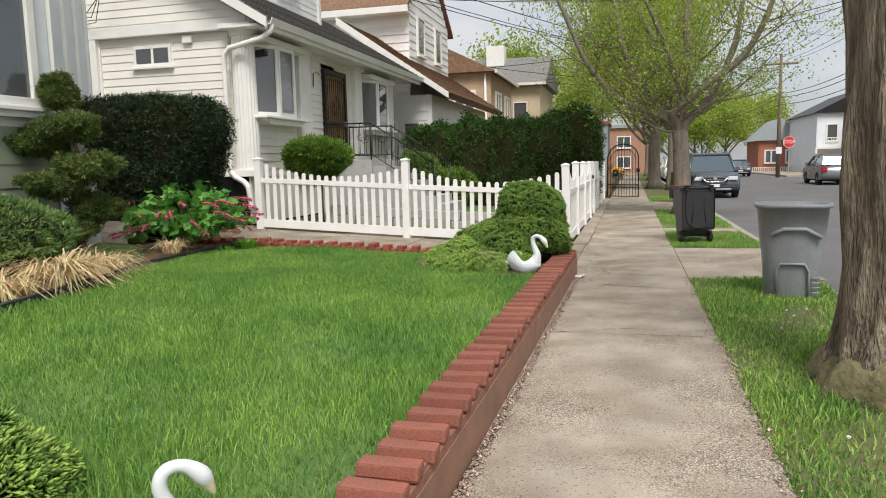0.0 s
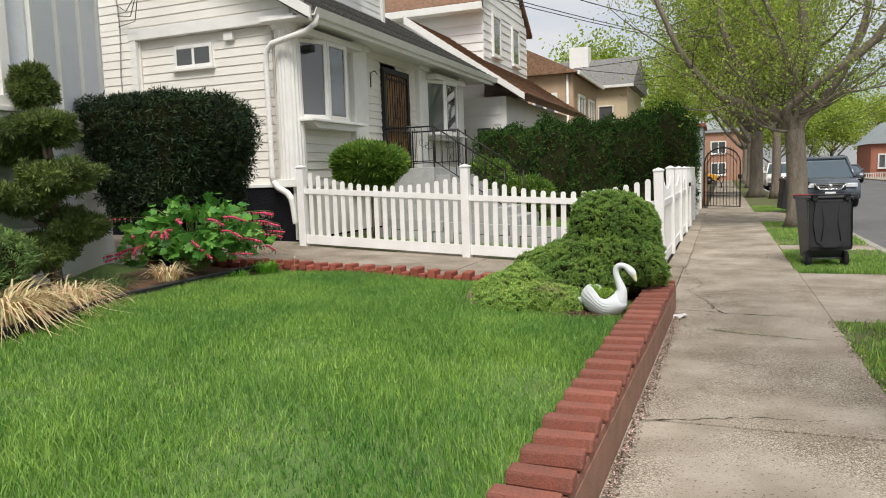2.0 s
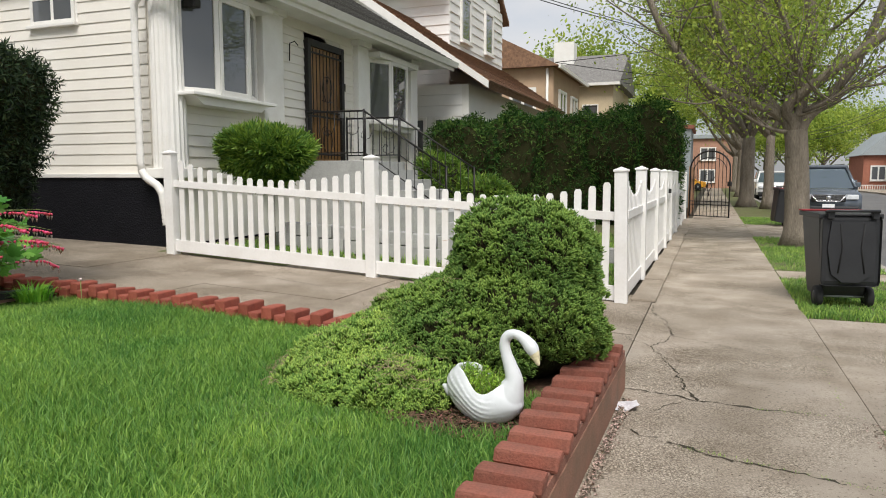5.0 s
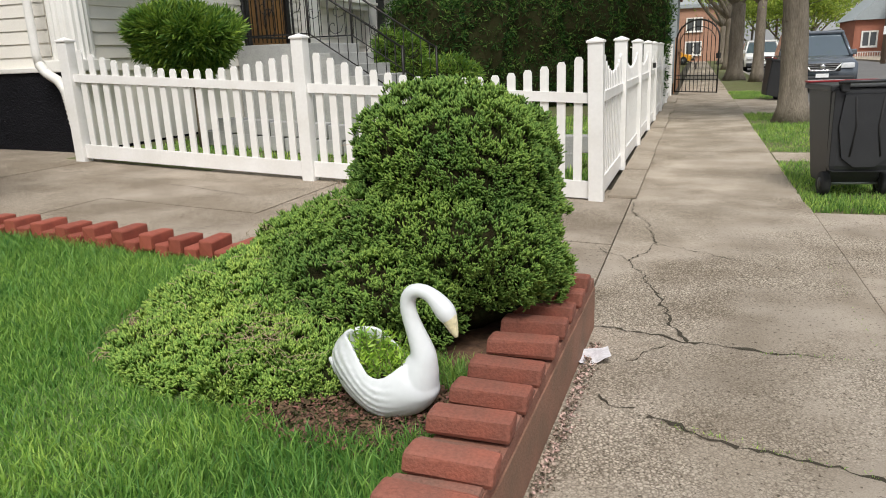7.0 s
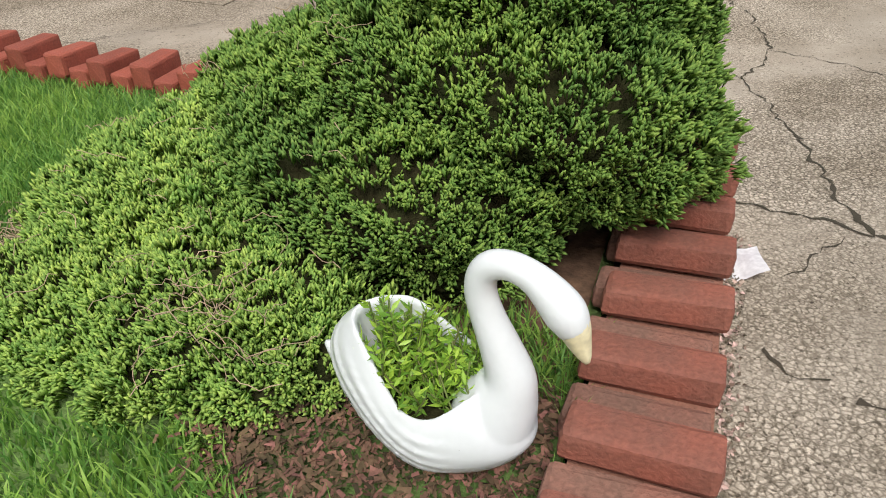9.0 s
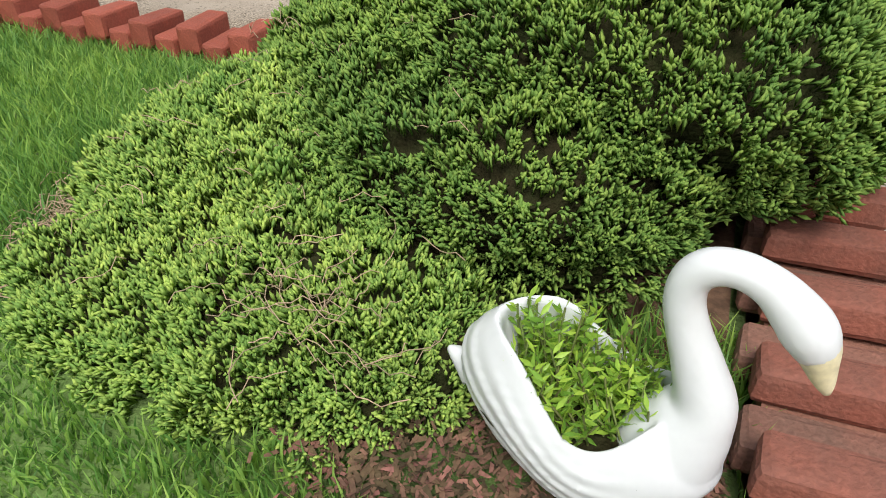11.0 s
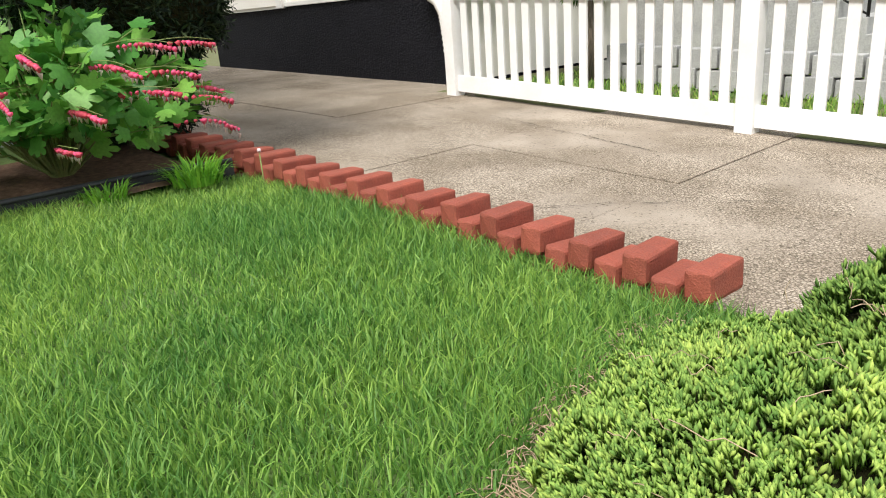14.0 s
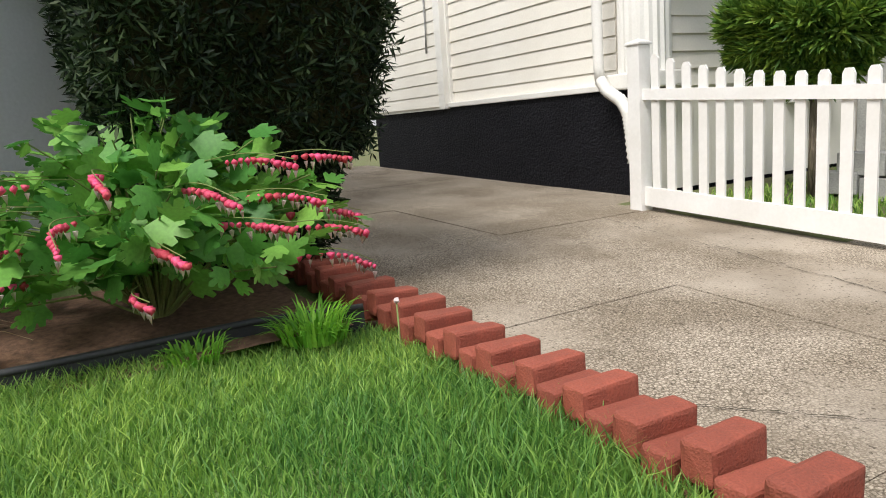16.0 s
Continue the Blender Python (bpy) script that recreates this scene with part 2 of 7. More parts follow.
M = {
    "grass": mat("grass", (0.30, 0.485, 0.10), (0.155, 0.335, 0.07), 0.55, scale=1.3, fine=30, bump=0, island=0.42, spread=0.34, trans=0.45),
    "verge_grass": mat("verge_grass", (0.33, 0.50, 0.11), (0.17, 0.34, 0.065), 0.55, scale=1.6, fine=30, bump=0, island=0.5, spread=0.35, trans=0.4),
    "tuft": mat("tuft_grass", (0.26, 0.56, 0.06), (0.18, 0.44, 0.05), 0.5, scale=3, bump=0, island=0.3, trans=0.4),
    "soil": mat("soil", (0.13, 0.165, 0.05), (0.12, 0.10, 0.055), 0.95, scale=3, fine=60, bump=0.6, depth=0.02),
    "lawn_soil": mat("lawn_soil", (0.14, 0.235, 0.06), (0.10, 0.15, 0.045), 0.95, scale=3, fine=60, bump=0.6, depth=0.02),
    "mulch": mat("mulch", (0.20, 0.12, 0.07), (0.07, 0.042, 0.026), 0.95, scale=30, fine=90, bump=0.3, island=0.7),
    "pave": concrete_mat("pavement_concrete", (0.545, 0.47, 0.38), 0.45, (0.67, 0.585, 0.475)),
    "drive": concrete_mat("driveway_concrete", (0.45, 0.385, 0.31), 0.39, (0.58, 0.50, 0.405)),
    "crack": mat("crack_dirt", (0.07, 0.055, 0.04), (0.05, 0.046, 0.028), 0.98, scale=6, fine=120, bump=0.4),
    "asphalt": mat("asphalt", (0.17, 0.165, 0.16), (0.12, 0.118, 0.115), 0.9, scale=0.6, fine=120, bump=0.4),
    "kerb": mat("kerb_stone", (0.40, 0.37, 0.32), (0.28, 0.25, 0.21), 0.9, scale=3, fine=90),
    "brick": mat("painted_brick", (0.335, 0.083, 0.05), (0.25, 0.066, 0.042), 0.75, scale=16, fine=150, bump=0.7, depth=0.005, per_object=0.13, spread=0.4, grain=0.16),
    "brick_worn": mat("worn_painted_brick", (0.30, 0.10, 0.066), (0.20, 0.088, 0.063), 0.8, scale=9, fine=110, bump=0.7, depth=0.005, per_object=0.16, spread=0.4, grain=0.15),
    "brick_dusty": mat("dusty_worn_brick", (0.27, 0.125, 0.09), (0.20, 0.115, 0.085), 0.9, scale=11, fine=120, bump=0.7, depth=0.005, per_object=0.14, spread=0.4, grain=0.2),
    "mortar": mat("mortar", (0.34, 0.16, 0.11), (0.22, 0.10, 0.07), 0.95, scale=10, fine=120, bump=0.5),
    "wallface": mat("wall_face", (0.32, 0.165, 0.11), (0.22, 0.135, 0.09), 0.9, scale=5, fine=110, bump=0.6, depth=0.006, spread=0.35),
    "vinyl": mat("white_vinyl", (0.86, 0.85, 0.83), (0.78, 0.76, 0.72), 0.38, scale=2.5, fine=40, bump=0, spread=0.35, grain=0.02),
    "trim": mat("white_trim", (0.84, 0.83, 0.79), (0.75, 0.73, 0.68), 0.5, scale=3, fine=60, bump=0.03, grain=0.03),
    "siding": mat("cream_siding", (0.83, 0.80, 0.73), (0.76, 0.72, 0.64), 0.5, scale=1.5, fine=60, bump=0.02, per_object=0.03, grain=0.03),
    "siding_white": mat("white_siding", (0.84, 0.83, 0.80), (0.76, 0.75, 0.72), 0.55, scale=1.5, fine=60, bump=0.02, per_object=0.025, grain=0.03),
    "siding_blue": mat("pale_blue_siding", (0.78, 0.81, 0.86), (0.70, 0.74, 0.79), 0.6, scale=1.0, fine=30, bump=0.02, grain=0.04),
    "grey_panel": mat("grey_panel", (0.80, 0.82, 0.83), (0.72, 0.745, 0.76), 0.5, scale=2, fine=50, bump=0.03, grain=0.04),
    "green_siding": mat("green_siding", (0.30, 0.34, 0.25), (0.24, 0.28, 0.20), 0.6, scale=2, fine=50, bump=0.03, per_object=0.03, grain=0.04),
    "stucco": mat("grey_stucco", (0.64, 0.63, 0.60), (0.52, 0.51, 0.49), 0.9, scale=3, fine=90, bump=0.7, depth=0.01),
    "black_stucco": mat("black_stucco", (0.011, 0.011, 0.014), (0.007, 0.007, 0.009), 0.6, scale=3, fine=45, bump=1.0, depth=0.02, spec=0.1),
    "shingle": mat("grey_shingle", (0.27, 0.26, 0.245), (0.13, 0.125, 0.115), 0.95, scale=9, fine=40, bump=0.8, depth=0.02, per_object=0.22, stretch=(1, 1.6, 1), spread=0.35, grain=0.35),
    "shingle_brown": mat("brown_shingle", (0.30, 0.175, 0.105), (0.18, 0.105, 0.068), 0.95, scale=9, fine=40, bump=0.8, depth=0.02, per_object=0.2, spread=0.35, grain=0.35),
    "tan": mat("tan_stucco", (0.52, 0.38, 0.25), (0.44, 0.31, 0.21), 0.9, scale=2, fine=60),
    "beige": mat("beige_siding", (0.62, 0.51, 0.34), (0.54, 0.44, 0.30), 0.7, scale=2, fine=60),
    "redbrick": mat("red_brick_house", (0.42, 0.17, 0.11), (0.30, 0.12, 0.08), 0.9, scale=6, fine=40),
    "orange": mat("orange_brick_house", (0.44, 0.25, 0.17), (0.35, 0.20, 0.14), 0.9, scale=4, fine=40),
    "glass": glass_mat("window_glass", (0.085, 0.09, 0.095)),
    "glass_dark": glass_mat("car_glass", (0.06, 0.085, 0.105)),
    "wood_door": mat("varnished_wood", (0.36, 0.19, 0.06), (0.13, 0.065, 0.025), 0.35, scale=3, fine=40, stretch=(1, 8, 0.6), bump=0.1),
    "iron": mat("black_iron", (0.014, 0.014, 0.015), (0.03, 0.026, 0.023), 0.45, metal=0.3, scale=20, fine=120, bump=0.1),
    "bark": mat("bark", (0.33, 0.265, 0.19), (0.13, 0.10, 0.07), 0.95, scale=7, fine=26, bump=1.0, depth=0.08, stretch=(2.2, 2.2, 0.3), spread=0.25, grain=0.3),
    "bark_far": mat("bark_smooth", (0.27, 0.23, 0.18), (0.15, 0.125, 0.095), 0.95, scale=6, fine=40, bump=0.9, depth=0.03, stretch=(1.5, 1.5, 0.3), grain=0.25),
    "leaf": mat("spring_leaf", (0.42, 0.50, 0.09), (0.26, 0.38, 0.06), 0.5, scale=0.5, bump=0, island=0.35, trans=0.5),
    "leaf_far": mat("far_leaf", (0.20, 0.34, 0.07), (0.12, 0.25, 0.05), 0.6, scale=0.3, bump=0, island=0.4, trans=0.4),
    "juniper": mat("juniper_green", (0.24, 0.375, 0.075), (0.145, 0.265, 0.06), 0.65, scale=4.0, fine=30, bump=0, island=0.3, spread=0.35, trans=0.2, spec=0.2),
    "juniper_light": mat("juniper_new_growth", (0.385, 0.54, 0.12), (0.23, 0.40, 0.085), 0.65, scale=4.0, fine=30, bump=0, island=0.35, spread=0.35, trans=0.25, spec=0.2),
    # near-black filler: the shade in gaps between shoots is put into its colour
    "core": mat("dark_gap_shade_fill", (0.026, 0.036, 0.012), (0.03, 0.022, 0.012), 0.95, scale=14, fine=60, bump=0.8, depth=0.02, spec=0.05),
    "twig": mat("dry_twig", (0.50, 0.38, 0.25), (0.32, 0.23, 0.15), 0.9, scale=8, bump=0, island=0.3),
    "yew": mat("yew_green", (0.029, 0.056, 0.020), (0.011, 0.025, 0.009), 0.62, scale=2.5, bump=0, island=0.8, trans=0.1, spec=0.25),
    "boxwood": mat("boxwood_green", (0.17, 0.28, 0.035), (0.09, 0.19, 0.028), 0.5, scale=3, bump=0, island=0.5, trans=0.25),
    "hedge": mat("hedge_green", (0.055, 0.125, 0.026), (0.022, 0.062, 0.014), 0.75, scale=1.5, bump=0, island=0.8, trans=0.15, spec=0.08),
    "feathery": mat("feathery_juniper_green", (0.21, 0.33, 0.09), (0.10, 0.18, 0.055), 0.6, scale=3.5, bump=0, island=0.4, trans=0.25),
    "topiary": mat("topiary_green", (0.15, 0.215, 0.045), (0.06, 0.095, 0.026), 0.55, scale=3, bump=0, island=0.55, trans=0.25),
    "bheart": mat("bleeding_heart_leaf", (0.15, 0.37, 0.06), (0.10, 0.28, 0.05), 0.5, scale=3, bump=0, island=0.35, trans=0.3),
    "pink": mat("pink_flower", (0.84, 0.13, 0.22), (0.74, 0.08, 0.16), 0.5, scale=10, bump=0, island=0.25, trans=0.25),
    "petal": mat("white_petal", (0.85, 0.72, 0.70), (0.75, 0.6, 0.6), 0.5, bump=0, trans=0.2),
    "stem": mat("stem_green", (0.20, 0.30, 0.08), (0.17, 0.16, 0.06), 0.6, bump=0),
    "dry_grass": mat("dry_grass", (0.82, 0.74, 0.42), (0.60, 0.41, 0.25), 0.7, scale=9, bump=0, island=0.4, spread=0.3, trans=0.35),
    "succulent": mat("bright_foliage", (0.36, 0.55, 0.07), (0.24, 0.44, 0.06), 0.45, scale=12, bump=0, island=0.35, trans=0.3),
    "swan": mat("white_glaze", (0.74, 0.765, 0.775), (0.70, 0.725, 0.735), 0.3, scale=5, fine=60, bump=0, spec=0.5, grain=0.015),
    "beak": mat("cream_beak", (0.80, 0.74, 0.50), (0.74, 0.66, 0.42), 0.4, scale=20, fine=80, bump=0.03),
    "bin": mat("dark_plastic", (0.030, 0.031, 0.033), (0.022, 0.023, 0.025), 0.45, scale=5, fine=120, bump=0.08),
    "bin_red": mat("red_plastic", (0.28, 0.02, 0.025), (0.2, 0.015, 0.02), 0.45, bump=0.03),
    "can": mat("grey_plastic", (0.32, 0.33, 0.345), (0.20, 0.205, 0.215), 0.5, scale=3, fine=50, bump=0.05, spread=0.5, grain=0.08, stretch=(1, 1, 0.4)),
    "rubber": mat("rubber", (0.02, 0.02, 0.02), (0.03, 0.03, 0.03), 0.85, bump=0.1),
    "edging": mat("black_edging", (0.025, 0.027, 0.03), (0.05, 0.05, 0.05), 0.5, scale=8, bump=0.1),
    "car_blue": mat("slate_paint", (0.15, 0.17, 0.195), (0.13, 0.15, 0.175), 0.22, metal=0.5, bump=0),
    "car_white": mat("white_paint", (0.78, 0.78, 0.77), (0.74, 0.74, 0.73), 0.25, bump=0),
    "car_grey": mat("silver_paint", (0.22, 0.23, 0.24), (0.2, 0.21, 0.22), 0.25, metal=0.5, bump=0),
    "chrome": mat("chrome", (0.7, 0.7, 0.7), (0.6, 0.6, 0.6), 0.15, metal=1.0, bump=0),
    "lamp": mat("lamp_lens", (0.75, 0.77, 0.78), (0.6, 0.62, 0.64), 0.1, bump=0),
    "tail": mat("red_lens", (0.5, 0.02, 0.02), (0.4, 0.015, 0.015), 0.2, bump=0),
    "yellow": mat("yellow_paint", (0.75, 0.36, 0.03), (0.7, 0.32, 0.03), 0.4, bump=0),
    "sign_red": mat("sign_red", (0.62, 0.03, 0.03), (0.55, 0.025, 0.025), 0.4, bump=0),
    "sign_white": mat("sign_white", (0.85, 0.85, 0.85), (0.8, 0.8, 0.8), 0.4, bump=0),
    "steel": mat("galvanised_steel", (0.42, 0.43, 0.43), (0.34, 0.35, 0.35), 0.5, metal=0.7, bump=0.05),
    "wood_pole": mat("weathered_wood", (0.24, 0.17, 0.12), (0.16, 0.11, 0.08), 0.9, scale=4, stretch=(4, 4, 0.3), bump=0.4),
    "fence_wood": mat("brown_fence_wood", (0.36, 0.20, 0.11), (0.26, 0.14, 0.08), 0.85, scale=4, stretch=(4, 4, 0.4), bump=0.3, per_object=0.2),
    "moss": mat("mossy_root", (0.20, 0.17, 0.09), (0.13, 0.12, 0.055), 0.95, scale=6, fine=30, bump=0.5, depth=0.03, spread=0.35, grain=0.25),
    "paper": mat("paper", (0.82, 0.82, 0.84), (0.74, 0.70, 0.74), 0.8, scale=20, bump=0.05),
    "blind": mat("window_blind", (0.62, 0.63, 0.62), (0.54, 0.55, 0.55), 0.7, scale=2, stretch=(1, 1, 8), bump=0.05),
    "grey_wall": mat("grey_wall", (0.36, 0.40, 0.41), (0.30, 0.33, 0.34), 0.8, bump=0.1),
    "block": mat("grey_block", (0.42, 0.42, 0.40), (0.32, 0.32, 0.31), 0.9, scale=6, fine=70, bump=0.4, per_object=0.12),
}

# ---- mesh helpers ----
def thing(name, label, category, at=(0, 0, 0), group="", kind="", rz=0.0):
    e = new(name)
    e.matrix_world = pose(*at, 0, 0, rz)
    return tagged(e, label, category, group, kind)


def part(name, bm, material, parent=None, label=""):
    """One mesh object under parent, from a bmesh or a ready mesh, in the parent's own space."""
    if isinstance(bm, bmesh.types.BMesh):
        me = bpy.data.meshes.new(name)
        bm.to_mesh(me)
        bm.free()
    else:
        me = bm
    if material is not None and not me.materials:
        me.materials.append(material)
    ob = new(name, me)
    if parent is not None:
        ob.parent = parent
    if label:
        tagged(ob, label)
    return ob


def again(ob, x=0.0, y=0.0, z=0.0, rx=0.0, ry=0.0, rz=0.0, s=(1, 1, 1)):
    """One more object on the same mesh and under the same parent."""
    c = ob.copy()
    scene.collection.objects.link(c)
    c.matrix_basis = pose(x, y, z, rx, ry, rz) @ Matrix.Diagonal((*s, 1))
    return c


def box(x0, x1, y0, y1, z0, z1, bevel=0.0, bm=None):
    bm = bm or bmesh.new()
    r = bmesh.ops.create_cube(bm, size=1)
    for v in r["verts"]:
        v.co = Vector(((x0 + x1) / 2 + v.co.x * (x1 - x0), (y0 + y1) / 2 + v.co.y * (y1 - y0), (z0 + z1) / 2 + v.co.z * (z1 - z0)))
    if bevel:
        vs = set(r["verts"])
        es = [e for e in bm.edges if e.verts[0] in vs and e.verts[1] in vs]
        bmesh.ops.bevel(bm, geom=es, offset=bevel, segments=2, affect="EDGES", profile=0.6)
    return bm


def prism(pts, y0, y1, bm=None):
    """A polygon in x, z pulled from y0 to y1."""
    bm = bm or bmesh.new()
    a = [bm.verts.new((x, y0, z)) for x, z in pts]
    b = [bm.verts.new((x, y1, z)) for x, z in pts]
    n = len(pts)
    bm.faces.new(a[::-1])
    bm.faces.new(b)
    for i in range(n):
        bm.faces.new((a[i], a[(i + 1) % n], b[(i + 1) % n], b[i]))
    bmesh.ops.recalc_face_normals(bm, faces=bm.faces[:])
    return bm


def tube(path, radii, sides=8, bm=None, cap=True, rough=0.0, seed=0):
    """A tapered tube along points."""
    bm = bm or bmesh.new()
    pts = [Vector(p) for p in path]
    if not hasattr(radii, "__len__"):
        radii = [radii] * len(pts)
    rings, side = [], None
    for i, p in enumerate(pts):
        d = (pts[min(i + 1, len(pts) - 1)] - pts[max(i - 1, 0)]).normalized()
        if side is None:
            side = d.orthogonal().normalized()
        side = (side - d * side.dot(d)).normalized()
        up = d.cross(side)
        ring = []
        for k in range(sides):
            a = 2 * math.pi * k / sides
            v = side * math.cos(a) + up * math.sin(a)
            r = radii[i]
            if rough:
                r *= 1 + rough * noise.noise(Vector((math.cos(a) * 2.5 + seed, math.sin(a) * 2.5, p.z * 0.9)))
                if sides > 60:
                    q = noise.noise(Vector((math.cos(a) * 9 + seed, math.sin(a) * 9, p.z * 1.6)))
                    r *= 1 - 0.30 * max(0.0, 0.16 - abs(q))
            ring.append(bm.verts.new(p + v * r))
        rings.append(ring)
    for a, b in zip(rings, rings[1:]):
        for k in range(sides):
            f = bm.faces.new((a[k], a[(k + 1) % sides], b[(k + 1) % sides], b[k]))
            f.smooth = True
    if cap:
        bm.faces.new(rings[0][::-1])
        bm.faces.new(rings[-1])
    return bm


def lathe(profile, sides=20, bm=None, sx=1.0, sy=1.0):
    """A turned shape from (radius, z) pairs."""
    bm = bm or bmesh.new()
    rings = [[bm.verts.new((r * math.cos(2 * math.pi * k / sides) * sx, r * math.sin(2 * math.pi * k / sides) * sy, z)) for k in range(sides)] for r, z in profile]
    for a, b in zip(rings, rings[1:]):
        for k in range(sides):
            f = bm.faces.new((a[k], a[(k + 1) % sides], b[(k + 1) % sides], b[k]))
            f.smooth = True
    bm.faces.new(rings[0][::-1])
    bm.faces.new(rings[-1])
    return bm


def raw(name, verts, faces):
    me = bpy.data.meshes.new(name)
    verts, faces = np.asarray(verts, np.float32), np.asarray(faces, np.int32)
    k = faces.shape[1]
    me.vertices.add(len(verts))
    me.vertices.foreach_set("co", verts.ravel())
    me.loops.add(faces.size)
    me.loops.foreach_set("vertex_index", faces.ravel())
    me.polygons.add(len(faces))
    me.polygons.foreach_set("loop_start", np.arange(0, faces.size, k, dtype=np.int32))
    me.update(calc_edges=True)
    return me


rng = np.random.default_rng(7)


def unit(v):
    return v / np.maximum(np.linalg.norm(v, axis=-1, keepdims=True), 1e-9)


def scatter(name, P, N, proto, size, wobble=0.5, spread=0.3):
    """Copies of a small proto (vertices, triangles; its z axis outwards) set on points P along N, as one mesh."""
    pv, pf = (np.asarray(a) for a in proto)
    n = len(P)
    z = unit(N + rng.normal(0, wobble, (n, 3)))
    x = unit(np.cross(z, rng.normal(0, 1, (n, 3))))
    y = np.cross(z, x)
    s = size * (1 + spread * rng.uniform(-1, 1, n))
    V = P[:, None, :] + s[:, None, None] * (pv[None, :, 0:1] * x[:, None] + pv[None, :, 1:2] * y[:, None] + pv[None, :, 2:3] * z[:, None])
    Fc = pf[None] + (np.arange(n) * len(pv))[:, None, None]
    return raw(name, V.reshape(-1, 3), Fc.reshape(-1, pf.shape[1]))


def spray(count, length, width, out, lift=0.4, seed=1):
    """A proto: a sprig of narrow pointed leaflets."""
    r = np.random.default_rng(seed)
    V, Fc = [], []
    for i in range(count):
        a = 2 * math.pi * i / count + r.uniform(-0.4, 0.4)
        t = out * r.uniform(0.3, 1.0)
        d = np.array([math.cos(a) * t, math.sin(a) * t, lift + r.uniform(-0.2, 0.4)])
        d /= np.linalg.norm(d)
        w = np.cross(d, r.normal(0, 1, 3))
        w /= np.linalg.norm(w)
        L = length * r.uniform(0.7, 1.15)
        base = np.array([math.cos(a), math.sin(a), 0]) * 0.08 * length + np.array([0, 0, r.uniform(0, 0.35) * length])
        k = len(V)
        V += [base, base + d * L * 0.5 + w * width, base + d * L, base + d * L * 0.5 - w * width]
        Fc += [(k, k + 1, k + 2), (k, k + 2, k + 3)]
    return np.array(V), np.array(Fc)


LEAF = (np.array([(0, 0, 0), (0.27, 0.0, 0.45), (0, 0.10, 1.05), (-0.27, 0.0, 0.45)]), np.array([(0, 1, 2), (0, 2, 3)]))

LEAF_NARROW = (LEAF[0] * np.array([0.55, 1.0, 1.0]), LEAF[1])


def fib(n):
    i = np.arange(n) + 0.5
    ph = np.arccos(1 - 2 * i / n)
    th = math.pi * (1 + 5 ** 0.5) * i
    return np.stack([np.cos(th) * np.sin(ph), np.sin(th) * np.sin(ph), np.cos(ph)], 1)


def lump(d, seed, f=2.0, amp=0.12):
    """Smooth unevenness by direction."""
    out = np.zeros(len(d))
    r = np.random.default_rng(seed)
    for k in range(9):
        w = r.normal(0, f * (1 + k * 0.35), 3)
        out += np.sin(d @ w + r.uniform(0, 6.28)) / (1.5 + k * 0.4)
    return 1 + amp * out * 0.6


def superell(n, c, r, e, seed, amp):
    """Points and normals on an uneven rounded box; e from 2 (ball) upwards (squarer)."""
    d = fib(n)
    d = unit(d + rng.normal(0, 0.02, d.shape))
    k = (np.abs(d) ** e).sum(1) ** (-1 / e)
    rad = k * lump(d, seed, 2.2, amp)
    P = d * rad[:, None] * np.array(r)
    N = unit(np.sign(d) * np.abs(d) ** (e - 1) / np.array(r))
    return P + np.array(c), N


def blob_mesh(name, c, r, e, seed, amp, sub=4, shrink=0.93):
    bm = bmesh.new()
    bmesh.ops.create_icosphere(bm, subdivisions=sub, radius=1)
    d = unit(np.array([v.co[:] for v in bm.verts]))
    k = (np.abs(d) ** e).sum(1) ** (-1 / e)
    P = d * (k * lump(d, seed, 2.2, amp) * shrink)[:, None] * np.array(r) + np.array(c)
    for v, p in zip(bm.verts, P):
        v.co = p
    return bm

# ---- plan ----
def zd(x):
    """Height of the driveway, which climbs from the pavement to the house."""
    if x > 0:
        return 0.0
    return 0.037 * abs(x) + 0.0022 * x * x if x > -6 else 0.301 + 0.03 * (-6 - x)


def zl(x, y=0.0):
    """Height of the lawn's soil."""
    dip = 0.05 * math.exp(-max(0.0, 8.1 - y) / 0.3) if x < -1.5 else 0.0
    return 0.170 + 0.036 * abs(x) - dip


WALL_X0, WALL_X1 = -0.245, 0.0
PAVE_X1 = 1.47
KERB_X = 2.86
DRIVE_Y0, DRIVE_Y1 = 8.42, 11.25
FENCE_Y = 11.2
PITCH = 0.19


def row_y(x):
    return 8.31 + 0.022 * (x + 1.76)


def row_z(x):
    u = (-1.76 - x) / 0.2027
    return 0.32 + 0.012 * u - 0.0002 * u * u


def grid_sheet(name, x0, x1, y0, y1, nx, ny, zf, material, thick=0.0):
    xs, ys = np.linspace(x0, x1, nx + 1), np.linspace(y0, y1, ny + 1)
    V = [(x, y, zf(x, y)) for y in ys for x in xs]
    Fc = [(j * (nx + 1) + i, j * (nx + 1) + i + 1, (j + 1) * (nx + 1) + i + 1, (j + 1) * (nx + 1) + i) for j in range(ny) for i in range(nx)]
    me = raw(name, V, Fc)
    me.materials.append(material)
    return me


